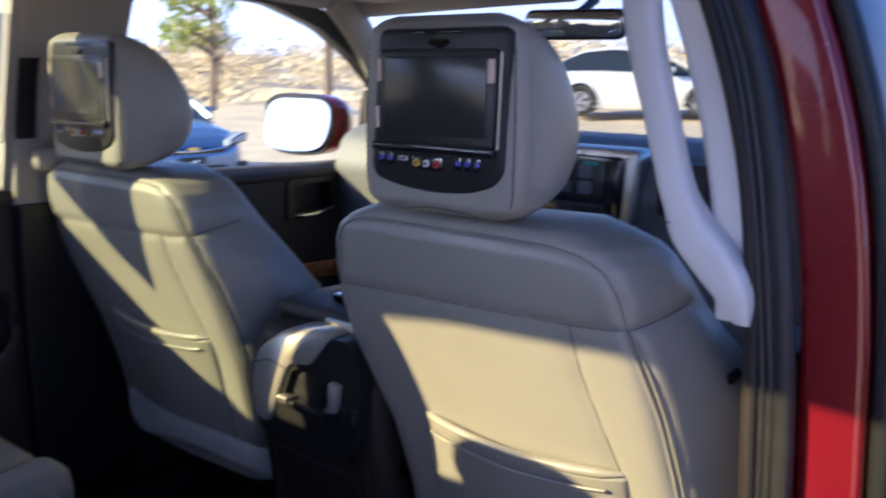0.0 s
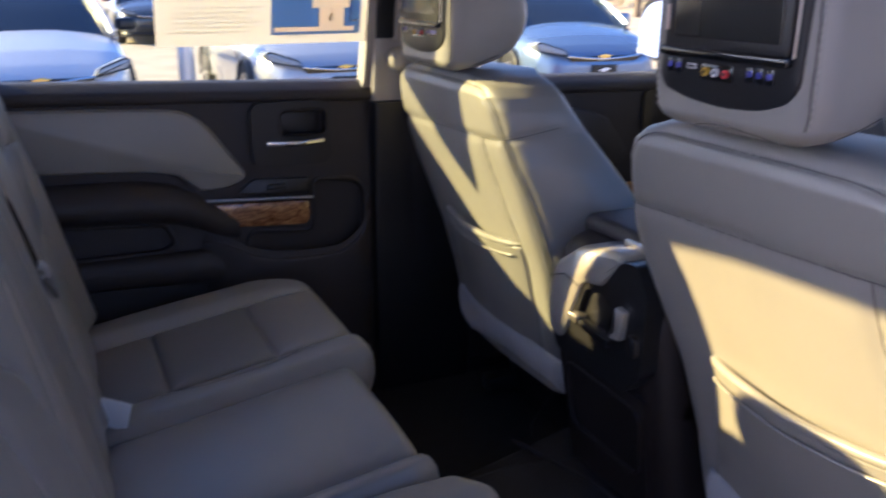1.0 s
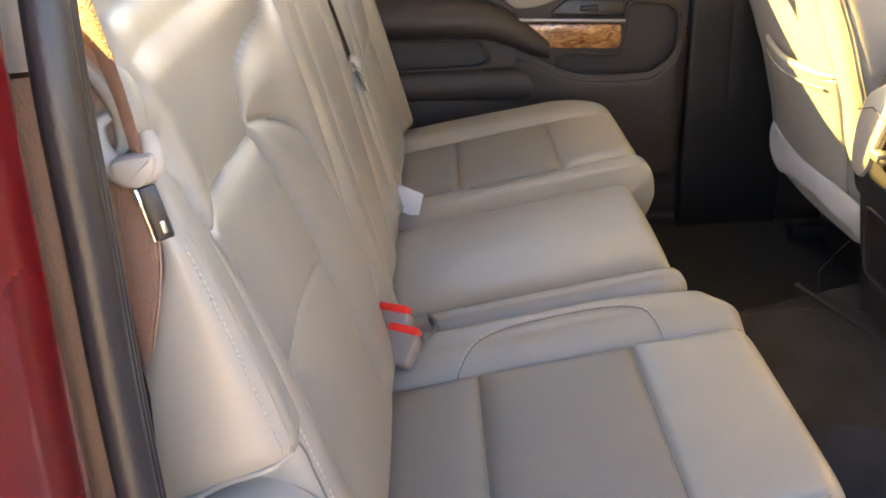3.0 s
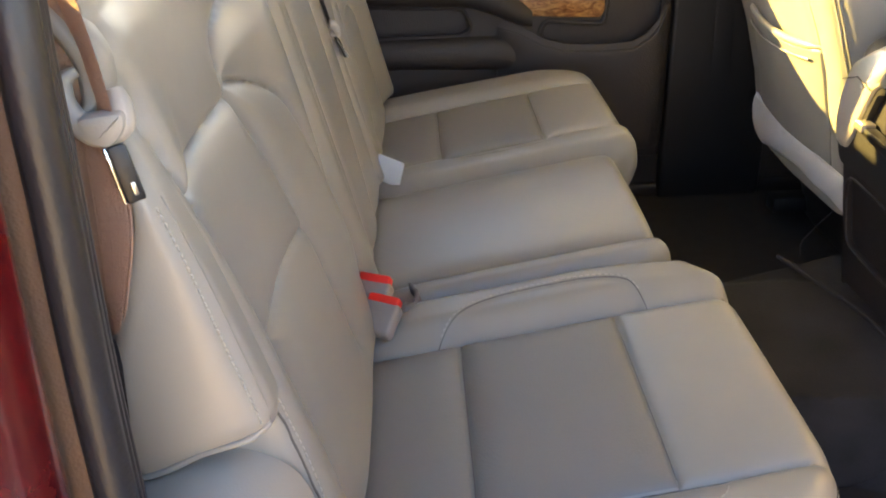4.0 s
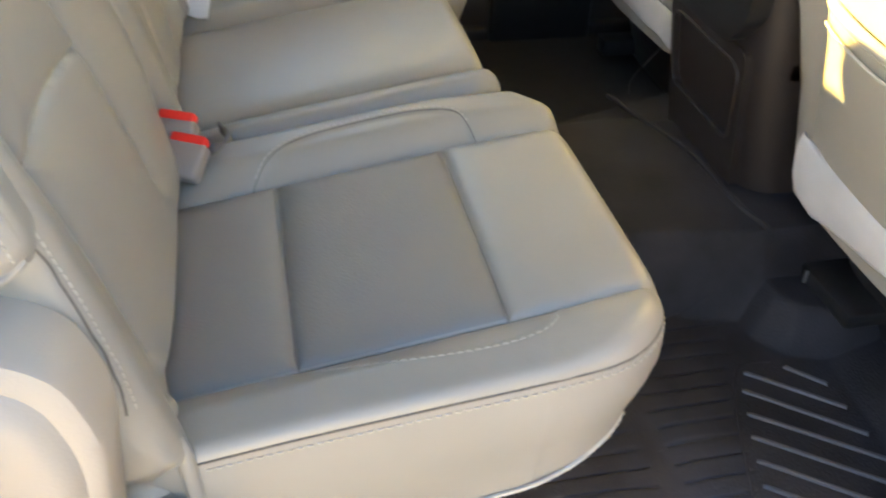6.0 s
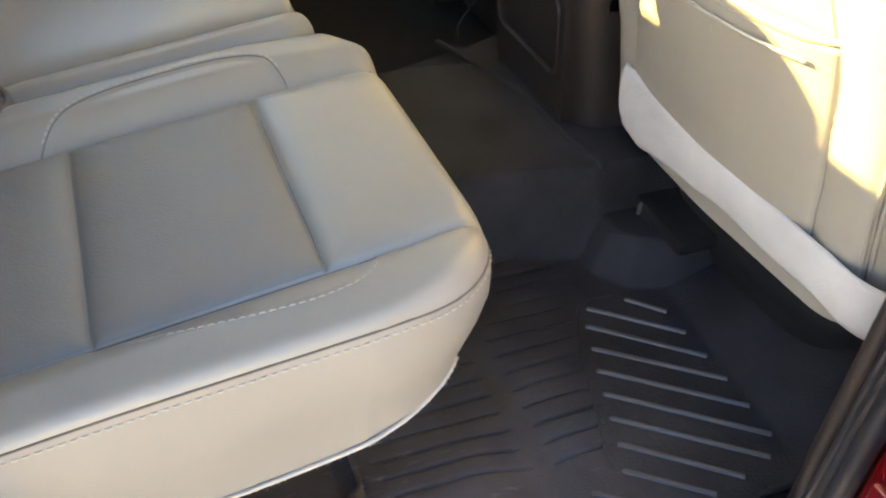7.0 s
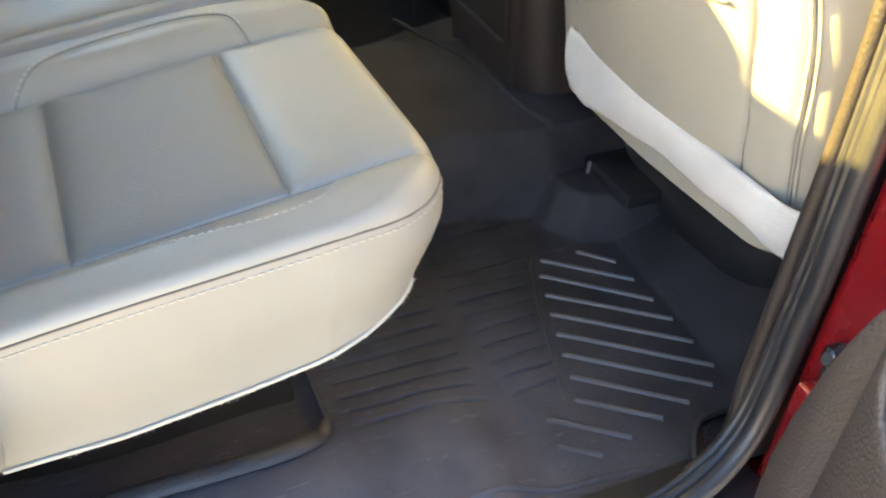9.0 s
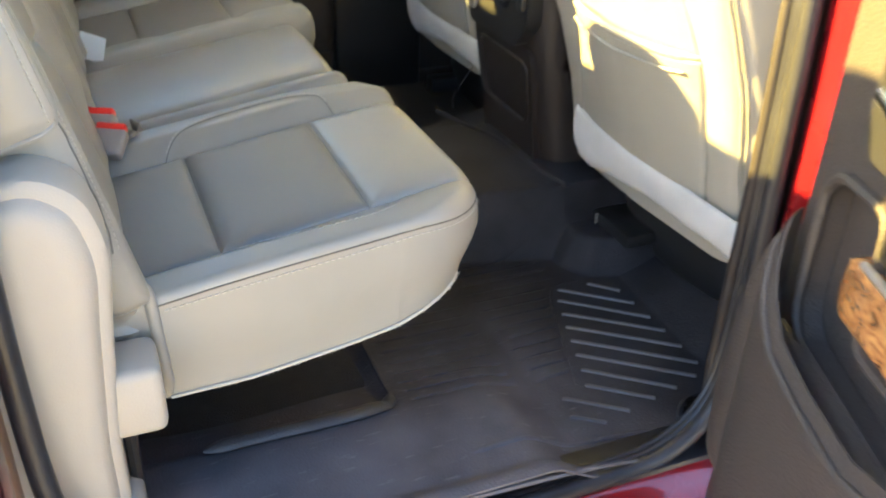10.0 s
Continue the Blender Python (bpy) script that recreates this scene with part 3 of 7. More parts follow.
pillar_line("windscreen_header", [(-0.70, 1.66, 1.20), (0, 1.74, 1.225), (0.70, 1.66, 1.20)], 0.045, LINER, "pale cloth-covered windscreen header")
ws = thing("windscreen", "clear sloping windscreen of the truck", "windscreen", kind="structure")
part("pane", loft([[(x, 1.72 - 0.06 * abs(x), 1.21) for x in np.linspace(-0.70, 0.70, 13)], [(x, 2.28 - 0.16 * abs(x), 0.80) for x in np.linspace(-0.82, 0.82, 13)]], closed=False), WINDSCREEN, ws)
hood = []
for y, z, w in ((2.12, 0.74, 0.86), (2.35, 0.80, 0.9), (2.7, 0.80, 0.92), (3.2, 0.76, 0.93), (3.45, 0.70, 0.92), (3.5, 0.3, 0.92)):
    hood.append([(x * w, y, z - 0.05 * abs(x) ** 4) for x in np.linspace(-1, 1, 21)])
tagged(part("bonnet", loft(hood, closed=False), RED), "red painted bonnet of the truck", "bonnet", kind="structure")
tagged(part("firewall", box(-0.86, 0.86, 2.08, 2.14, -0.1, 0.78, 0.01), BLACK), "black firewall behind the dashboard", "firewall", kind="structure")


# ---- floor mats ----
ISLAND = [(0.10, 0.885), (0.17, 0.872), (0.25, 0.852), (0.318, 0.850), (0.345, 0.868), (0.362, 0.93), (0.376, 1.0), (0.376, 1.10), (0.10, 1.10)]


def mat_height(x, y):
    x, y = np.asarray(x, float), np.asarray(y, float)
    ss = lambda a, b, t: np.clip((t - a) / (b - a), 0, 1) ** 2 * (3 - 2 * np.clip((t - a) / (b - a), 0, 1))
    # hump of the floor with a steep flank
    xt = 0.206 + 0.28 * (np.clip(y, 0.3, 0.84) - 0.65)
    z = (0.108 + 0.026 * ss(0.45, 0.9, y)) * (1 - ss(xt - 0.008, xt + 0.050, x)) * ss(-0.33, -0.24, x)
    # pedestal of the seat track with a rounded flank, then the ramp beside it
    d = np.where(inside(x, y, ISLAND), 0.0, line_gap(x, y, [ISLAND + ISLAND[:1]]))
    z = np.maximum(z, 0.064 * (1 - ss(0.0, 0.040, d)) ** 0.8)
    yb = 0.900 - 0.07 * np.clip(x - 0.41, 0, 0.3)
    z = np.maximum(z, 0.056 * np.clip((y - yb) / 0.14, 0, 1) * ss(0.34, 0.40, x) * (1 - 0.6 * ss(0.66, 0.74, x)))
    # raised heel shelf with a shallow valley in front of it, a shallow tray under the seat
    z = z + 0.038 * (1 - ss(0.495, 0.585, y)) * ss(0.50, 0.72, x)
    z = z - 0.005 * np.exp(-((y - 0.598) / 0.020) ** 2) * ss(0.40, 0.5, x) * (1 - ss(0.74, 0.8, x))
    z = z + 0.024 * ss(0.81, 0.85, x) * (1 - ss(0.58, 0.68, y))
    z = z - 0.016 * (1 - ss(0.612, 0.640, x)) * (1 - ss(0.355, 0.385, y)) * ss(0.30, 0.36, x)
    for k in range(13):
        xk = 0.268 + 0.0295 * k
        y1 = 0.775 if xk < 0.38 else 0.740 - 0.29 * (xk - 0.40)
        run = ((y > 0.40) & (y < 0.572)) | ((y > 0.606) & (y < y1))
        z = z - 0.0056 * np.exp(-((x - xk) / 0.0021) ** 2) * run
    return z + 0.0022 * np.sin(9 * x + 4 * y) * np.cos(11 * y - 3 * x)


def mat_shape():
    """One moulded rubber liner over the right footwell and the hump."""
    xs, ys = graded(-0.34, 0.862, [0.268 + 0.0295 * k for k in range(13)], 0.0012, 0.0075, 0.014), np.linspace(-0.12, 1.08, 226)
    X, Y = np.meshgrid(xs, ys, indexing="ij")
    V = [tuple(p) for p in np.stack([X, Y, mat_height(X, Y)], -1).reshape(-1, 3)]
    keep = []
    for f in grid_faces(len(xs), len(ys), True):
        c = np.mean([V[i] for i in f], axis=0)
        # the liner ends on the hump; scalloped corner against the pillar seal
        if c[0] < -0.125 + 0.30 * max(0.0, c[1] - 0.72):
            continue
        if c[0] > 0.742 and c[1] > np.interp(c[0], [0.742, 0.746, 0.769, 0.806, 0.833, 0.862], [0.84, 0.80, 0.77, 0.745, 0.705, 0.655]):
            continue
        keep.append(f)
    used = sorted({i for f in keep for i in f})
    at = {i: k for k, i in enumerate(used)}
    return [V[i] for i in used], [tuple(at[i] for i in f) for f in keep]


def on_mat(pts, lift, n=14):
    return [(p[0], p[1], float(mat_height(p[0], p[1])) + lift) for p in curve_pts([(a, b, 0) for a, b in pts], n)]


fm = thing("floor_mat", "black ribbed rubber floor liner with dusty scuffs, painted lighter towards the door", "floor mat")
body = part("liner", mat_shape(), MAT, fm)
sol = body.modifiers.new("thick", "SOLIDIFY")
sol.thickness, sol.offset = 0.004, 0
# Same rubber as the liner, paler: the ribs' highlights put into the colour.
RIB = material("rib_highlight_rubber", (0.070, 0.068, 0.076), 0.45, grain=0.2, stain=0.2, stain_size=9)
RIBS = [((0.401, 0.831), (0.441, 0.874)), ((0.402, 0.768), (0.486, 0.876)), ((0.434, 0.749), (0.534, 0.877)), ((0.475, 0.735), (0.578, 0.878)), ((0.513, 0.721), (0.626, 0.877)), ((0.551, 0.709), (0.673, 0.875)),
        ((0.588, 0.697), (0.701, 0.851)), ((0.626, 0.686), (0.715, 0.804)), ((0.662, 0.672), (0.725, 0.757)), ((0.676, 0.624), (0.737, 0.704)), ((0.716, 0.616), (0.748, 0.657))]
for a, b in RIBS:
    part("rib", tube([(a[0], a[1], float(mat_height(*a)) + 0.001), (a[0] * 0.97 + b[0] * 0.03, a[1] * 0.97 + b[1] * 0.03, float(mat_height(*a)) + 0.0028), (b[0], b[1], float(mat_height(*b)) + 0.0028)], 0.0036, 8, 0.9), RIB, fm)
part("groove_edge", tube(on_mat([(0.385, 0.815), (0.392, 0.762), (0.47, 0.722), (0.655, 0.660)], 0.001, 30), 0.0026, 6), MAT, fm)
part("bead", tube(on_mat([(0.646, 0.095), (0.642, 0.155), (0.644, 0.248), (0.640, 0.324), (0.622, 0.358), (0.596, 0.376)], 0.011, 30), [0.003, 0.006, 0.009] + [0.012] * 24 + [0.010, 0.007, 0.004], 12, 0.55), BEAD, fm, "raised greyish bead moulded into the liner")
part("front_lip", tube(on_mat([(-0.20, 0.770), (-0.118, 0.792), (0.017, 0.826), (0.150, 0.832), (0.205, 0.838), (0.235, 0.846), (0.258, 0.850)], 0.003, 50), 0.005, 8), MAT, fm)
part("rear_edge", tube(on_mat([(0.596, 0.378), (0.50, 0.382), (0.42, 0.382), (0.34, 0.380)], 0.001, 40), 0.005, 8, 0.6), MAT, fm)
part("edge_lip", tube(curve_pts([(0.855, -0.05, 0.055), (0.858, 0.3, 0.055), (0.858, 0.55, 0.045), (0.850, 0.66, 0.022), (0.831, 0.706, 0.012), (0.805, 0.744, 0.008), (0.768, 0.770, 0.006), (0.745, 0.800, 0.006), (0.743, 0.840, 0.010)], 60), 0.0035, 6), MAT, fm)
part("ridge", tube(on_mat([(0.772, 0.42), (0.768, 0.509), (0.767, 0.553), (0.772, 0.614), (0.779, 0.671), (0.785, 0.715)], 0.0, 40), [0.001, 0.003] + [0.0055] * 36 + [0.003, 0.001], 8), MAT, fm, "low moulded ridge beside the sill")


# ---- rear bench ----
def line2(pts, n=60):
    P = [np.array(p, float) for p in pts]
    out = []
    for a, b in zip(P[:-1], P[1:]):
        m = max(2, int(np.linalg.norm(b - a) / 0.004))
        out += [tuple(a + (b - a) * t / m) for t in range(m)]
    return out + [tuple(P[-1])]


def bump(t, c, w):
    return np.exp(-((t - c) / w) ** 2)


def step01(a, b, t):
    t = np.clip((t - a) / (b - a), 0, 1)
    return t * t * (3 - 2 * t)


def base_top(y):
    return 0.286 + 0.172 * y - 0.10 * np.maximum(0, y - 0.36) ** 1.5


def cushion(x0, x1, front, top, low, xmarks, ymarks, yb=-0.03, r_side=0.013, r_front=0.030):
    """A padded seat cushion: a sewn top over a skirt that curls under at the front."""
    xs = graded(x0, x1, xmarks)
    yf0 = max(front(x) for x in xs)
    ss = (graded(yb, yf0, ymarks) - yb) / (yf0 - yb)
    F = np.array([front(x) for x in xs])
    X = np.repeat(xs[:, None], len(ss), 1)
    Y = yb + ss[None, :] * (F[:, None] - yb)
    Z = top(X, Y)
    outline = [(x0, yb)] + list(zip(xs, F)) + [(x1, yb)]
    r = r_side + (r_front - r_side) * step01(0.36, 0.47, Y)
    q = np.clip(1 - line_gap(X, Y, [outline]) / r, 0, 1)
    Z = Z - r * (1 - np.sqrt(1 - q * q * 0.985))
    V = [tuple(p) for p in np.stack([X, Y, Z], -1).reshape(-1, 3)]
    m, n = X.shape
    faces = grid_faces(m, n, True)
    rim = [j for j in range(n)] + [i * n + n - 1 for i in range(1, m)] + [(m - 1) * n + j for j in range(n - 2, -1, -1)]
    R = np.array([V[i] for i in rim])
    T = np.gradient(R[:, :2], axis=0)
    N = np.stack([-T[:, 1], T[:, 0]], 1)
    N /= np.maximum(np.linalg.norm(N, axis=1)[:, None], 1e-9)
    for _ in range(6):
        N[1:-1] = (N[:-2] + 2 * N[1:-1] + N[2:]) / 4
    nose = np.clip(N[:, 1], 0, 1)
    last, sewline = rim, []
    for f in (0.03, 0.06, 0.10, 0.20, 0.34, 0.5, 0.66, 0.8, 0.9, 0.96, 1.0):
        lw = np.array([low(x, y) for x, y in R[:, :2]])
        out = 0.0035 * math.sin(math.pi * min(1, f * 1.25)) - 0.004 * f + nose * (0.004 * math.sin(math.pi * min(1, f * 1.4)) - 0.060 * nose ** 4 * max(0, f - 0.30) ** 1.5 - 0.012 * f * f)
        P = np.stack([R[:, 0] + N[:, 0] * out, R[:, 1] + N[:, 1] * out, R[:, 2] * (1 - f) + lw * f], 1)
        cur = list(range(len(V), len(V) + len(P)))
        V += [tuple(p) for p in P]
        if f == 0.06:
            sewline = [(tuple(p), (a, b, 0.0)) for p, (a, b) in zip(P, N)]
        for k in range(len(rim) - 1):
            faces.append((last[k], last[k + 1], cur[k + 1], cur[k]))
        last = cur
    c = len(V)
    V.append((float(np.mean(R[:, 0])), 0.15, 0.2))
    for k in range(len(rim) - 1):
        faces.append((last[k], last[k + 1], c))
    return (V, faces), vert_normals(V, faces), [tuple(p) for p in R], sewline


def sewn(X, Y, seams, puff, crease=0.0035, reach=0.013):
    """Padding that swells between seams, pulled down sharply along them."""
    d = line_gap(X, Y, seams)
    return puff * (1 - np.exp(-d / reach)) - crease * np.exp(-d / 0.0017)


ARC40 = curve_pts([(0.302, 0.122), (0.281, 0.135), (0.258, 0.165), (0.2455, 0.21), (0.243, 0.29), (0.249, 0.345), (0.266, 0.371), (0.302, 0.385)], 60)
ARC40 = [tuple(p) for p in ARC40]
OUT40 = [tuple(p) for p in curve_pts([(0.606, 0.14), (0.622, 0.18), (0.637, 0.24), (0.644, 0.31), (0.640, 0.352), (0.628, 0.375), (0.606, 0.386)], 60)]
SE40 = [[(0.302, -0.03), (0.302, 0.49)], [(0.605, -0.03), (0.606, 0.40), (0.600, 0.482)], [(0.302, 0.15), (0.605, 0.15)], [(0.302, 0.342), (0.605, 0.342)]]
ARC60 = [(-x, y) for x, y in ARC40]
SE60 = [[(-0.302, -0.03), (-0.302, 0.48)], [(-0.58, -0.03), (-0.58, 0.40), (-0.574, 0.47)], [(-0.302, 0.15), (-0.58, 0.15)], [(-0.302, 0.342), (-0.58, 0.342)],
        [(-0.182, -0.03), (-0.182, 0.44)], [(0.135, 0.0), (0.137, 0.44)]]


def top40(X, Y):
    X, Y = np.asarray(X, float), np.asarray(Y, float)
    z = base_top(Y) + sewn(X, Y, SE40, 0.0085) - 0.0035
    z = z + 0.020 * (1 - step01(0.262, 0.302, X)) * step01(0.0, 0.1, Y) * (1 - 0.55 * step01(0.30, 0.46, Y))
    z = z + 0.013 * step01(0.608, 0.648, X) * (1 - 0.8 * step01(0.1, 0.45, Y))
    z = z - 0.010 * (1 - step01(0.203, 0.230, X))
    for arc, deep in ((ARC40, 0.0035), (OUT40, 0.0022)):
        d = line_gap(X, Y, [arc])
        z = z - np.where(inside(X, Y, arc), deep * np.clip(d / 0.004, 0, 1), 0) - 0.0012 * np.exp(-d / 0.0015)
    return z


def front40(x):
    y = 0.490 - 0.034 * (1 - step01(0.20, 0.27, x))
    if x > 0.582:
        y = 0.340 + 0.150 * max(0.0, 1 - ((x - 0.582) / 0.1102) ** 2.3) ** (1 / 2.3)
    return float(y)


def low40(x, y):
    return float(np.interp(y, [0.0, 0.068, 0.163, 0.272, 0.347, 0.424, 0.46, 0.50], [0.168, 0.172, 0.176, 0.193, 0.208, 0.230, 0.240, 0.246]))


def top60(X, Y):
    X, Y = np.asarray(X, float), np.asarray(Y, float)
    u = -X
    z = base_top(Y) + sewn(X, Y, SE60, 0.0085) - 0.0035
    z = z + 0.015 * step01(0.182, 0.215, u) * (1 - step01(0.255, 0.302, u)) * step01(0.0, 0.1, Y)
    z = z + 0.012 * step01(0.58, 0.63, u) * (1 - 0.5 * step01(0.1, 0.4, Y))
    z = z + 0.010 * (1 - ((X + 0.02) / 0.17) ** 2).clip(0, 1) ** 0.7 * (X > -0.19) * (X < 0.15)
    z = z + 0.010 * step01(0.137, 0.155, X) * step01(0.02, 0.12, Y) - 0.012 * step01(0.172, 0.19, X)
    d = line_gap(X, Y, [ARC60])
    return z - np.where(inside(X, Y, ARC60), 0.003 * np.clip(d / 0.004, 0, 1), 0) - 0.0012 * np.exp(-d / 0.0015)


def front60(x):
    y = 0.490 - 0.050 * step01(-0.215, -0.165, x) + 0.008 * step01(0.13, 0.15, x) - 0.030 * step01(0.172, 0.19, x)
    if x < -0.582:
        y = 0.345 + 0.145 * math.sqrt(max(0.0, 1 - ((-x - 0.582) / 0.1082) ** 2))
    return float(y)


bench40 = thing("rear_bench", "taupe leather rear seat with sewn panels and pale stitching", "car seat", "rear seats")
bench60 = thing("rear_bench", "wide taupe leather rear bench section with plain middle place", "car seat", "rear seats")
(c40, n40, rim40, sew40) = cushion(0.203, 0.692, front40, top40, low40, (0.245, 0.302, 0.605, 0.64), (0.15, 0.342, 0.38))
cush40 = part("cushion", c40, LEATHER, bench40, angle=70)
inlay(cush40, LEATHER_PERF, lambda x, y, z: 0.303 < x < 0.604 and y < 0.341 and z > 0.25)
(c60, n60, *_) = cushion(-0.69, 0.190, front60, top60, low40, (-0.58, -0.302, -0.245, -0.182, 0.135), (0.15, 0.342))
cush60 = part("cushion", c60, LEATHER, bench60, angle=70)
inlay(cush60, LEATHER_PERF, lambda x, y, z: -0.579 < x < -0.303 and y < 0.341 and z > 0.25)


def stitch_on(shape, normals, pts, parent, length=0.0065, gap=0.0035, r=0.0010, mat=None):
    P, Q = snap(pts, shape[0], normals, 0.0004)
    st = dashes(P, Q, length, gap, r)
    if st[0]:
        tagged(part("stitching", st, mat or THREAD, parent), kind="stuff")


def on_top(pts, top, n=80):
    return [(p[0], p[1], float(top(p[0], p[1]))) for p in curve_pts(pts, n)]


def crease_line(shape, normals, pts, parent, mat, r=0.0011):
    P, Q = snap(pts, shape[0], normals, 0.0)
    part("seam", tube(P, r, 5), mat, parent)


stitch_on(c40, n40, on_top([(x - 0.0035, y) for x, y in ARC40[4:-3:4]], top40), cush40, 0.005, 0.003, 0.0008)
crease_line(c40, n40, on_top(ARC40[::4], top40), cush40, SEAM, 0.0007)
stitch_on(c40, n40, on_top([(x + 0.0035, y) for x, y in OUT40[8:-4:4]], top40), cush40, 0.005, 0.003, 0.0007)
crease_line(c60, n60, on_top(ARC60[::4], top60), cush60, SEAM, 0.0007)
for seams, shape, nn, tp, par in ((SE40, c40, n40, top40, cush40), (SE60, c60, n60, top60, cush60)):
    for s in seams:
        crease_line(shape, nn, [(x, y, float(tp(x, y))) for x, y in line2(s)[::4]], par, SEAM, 0.0009)
# skirt seam round the outer edge, its stitches just below it
edge = [p for p in rim40 if p[0] > 0.600 and p[1] > 0.058]
part("seam", tube(edge[::2], 0.0012, 5), SEAM, cush40)
sew = [(p, n) for p, n in sew40 if p[0] > 0.604 and p[1] > 0.060]
tagged(part("stitching", dashes([np.array(p) + np.array(n) * 0.0005 for p, n in sew], [n for p, n in sew], 0.005, 0.0032, 0.0009), THREAD, cush40), kind="stuff")
hem = [(0.690 if y < 0.35 else front40_x, y, low40(0, y) + 0.002) for y, front40_x in [(y, 0.582 + 0.1102 * max(0, 1 - (max(0, y - 0.340) / 0.15) ** 2.3) ** (1 / 2.3)) for y in np.linspace(0.064, 0.462, 60)]]
part("piping", tube(snap(hem, c40[0], n40, 0.0005)[0], 0.0022, 6), THREAD, cush40, "frayed lower hem of the cushion")
frng = random.Random(5)
fray = []
for p, q in zip(*snap(hem[8:], c40[0], n40, 0.001)):
    for _ in range(3):
        d = Vector((frng.uniform(-0.3, 0.6), frng.uniform(-0.6, 0.6), -1.0)).normalized() * frng.uniform(0.002, 0.005)
        a = Vector(p) + Vector((0, frng.uniform(-0.003, 0.003), 0))
        fray.append(tube([a, a + d], [0.0004, 0.0002], 3, cap=False))
tagged(part("fringe", join(*fray), THREAD, cush40), kind="stuff")
# folded corner of the skirt and the gathered tuck behind it at the hinge
part("corner_fold", tube(curve_pts([(0.686, 0.050, 0.331), (0.691, 0.056, 0.315), (0.693, 0.059, 0.27), (0.693, 0.062, 0.22), (0.690, 0.064, 0.180)], 24), [0.004, 0.0065] + [0.0075] * 20 + [0.006, 0.004], 10), LEATHER, cush40)
fold = []
for k in range(26):
    f = k / 25
    z = 0.258 + 0.082 * f
    tuck = 0.006 * abs(math.sin(math.pi * (3.1 * f + 0.3))) + 0.010 * max(0, 1 - f / 0.12) + 0.010 * max(0, (f - 0.85) / 0.15) ** 2
    fold.append([(0.640 + (a - 0.640) * 1.0 - tuck * (a > 0.66), b + 0.004 * math.sin(7 * f + 30 * a) - 0.5 * tuck * (b > 0.03), z) for a, b in smooth_loop([(0.640, -0.02), (0.698, -0.02), (0.699, 0.046), (0.640, 0.052)], 0.016, 5)])
part("gather", loft(fold), LEATHER, bench40, "gathered leather tuck at the hinge")


def backrest(x0, x1, ztop, bulge, seams, lowz, step=0.0036, r0=0.03, r1=0.03, thick=0.13):
    """A padded backrest: upright profiles side by side along x."""
    k = 7
    st = []
    for i in range(k):
        a = math.pi / 2 * i / k
        st.append((x0 + r0 * (1 - math.cos(a)), r0 * (1 - math.sin(a))))
    for x in np.arange(x0 + r0, x1 - r1, step):
        st.append((x, 0.0))
    for i in range(k, -1, -1):
        a = math.pi / 2 * i / k
        st.append((x1 - r1 * (1 - math.cos(a)), r1 * (1 - math.sin(a))))
    st = [(x0 - 0.004, r0 + 0.045), (x0 - 0.003, r0 + 0.02)] + st + [(x1 + 0.003, r1 + 0.02), (x1 + 0.004, r1 + 0.045)]
    rings = []
    for x, ins in st:
        xc = min(max(x, x0), x1)
        zl, zt = lowz(xc), ztop(xc)
        zz = np.linspace(zl + 0.02, zt - 0.045, 150)
        pts = list(zip(0.03 - 0.24 * (zz - 0.33) + bulge(np.full(len(zz), xc), zz), zz))
        yt = pts[-1][0]
        yb0 = 0.03 - 0.24 * (zl - 0.33)
        rest = curve_pts([pts[-1], (yt - 0.012, zt - 0.018), (yt - 0.045, zt), (yt - thick + 0.02, zt - 0.01), (yt - thick, zt - 0.05), (yb0 - thick, zl + 0.03), (yb0 - thick + 0.03, zl), (yb0 - 0.02, zl), (pts[0][0] - 0.002, zl + 0.012)], 64)[1:]
        loop = np.array(pts + [tuple(p) for p in rest])
        if ins:
            loop[:, 0] += 0.24 * (loop[:, 1] - 0.33)
            c = loop.mean(0)
            half = np.array([thick / 2, (zt - zl) / 2])
            loop = c + (loop - c) * np.maximum(0.03, 1 - ins / half)
            loop[:, 0] -= 0.24 * (loop[:, 1] - 0.33)
        rings.append([(x, a, b) for a, b in loop])
    V, F = loft(rings)
    N = vert_normals(V, F)
    lines = [[(x, 0.03 - 0.24 * (z - 0.33) + float(bulge(np.array([x]), np.array([z]))[0]), z) for x, z in s] for s in seams]
    return (V, F), N, lines


def dense(pts, n=80):
    return [tuple(p) for p in curve_pts(pts, n)]


def seams_back(m):
    """Seams of an outer place: bolster valley, shoulder panel, cross seams and inner strip."""
    return [dense([(m * x, z) for x, z in s], 60) for s in (
        [(0.700, 0.775), (0.683, 0.697), (0.648, 0.61), (0.615, 0.539), (0.600, 0.45), (0.597, 0.34)],
        [(0.25, 0.79), (0.316, 0.769), (0.405, 0.754), (0.446, 0.741), (0.463, 0.722), (0.461, 0.698), (0.419, 0.627), (0.382, 0.531), (0.362, 0.432), (0.350, 0.36)],
        [(0.683, 0.697), (0.609, 0.702), (0.54, 0.700), (0.476, 0.697), (0.462, 0.702)],
        [(0.615, 0.539), (0.545, 0.544), (0.476, 0.540), (0.383, 0.525)],
        [(0.452, 0.707), (0.386, 0.688), (0.324, 0.663), (0.284, 0.629), (0.252, 0.555), (0.226, 0.48), (0.218, 0.40)])]


SB = [s[::2] + [s[-1]] for s in seams_back(1)]


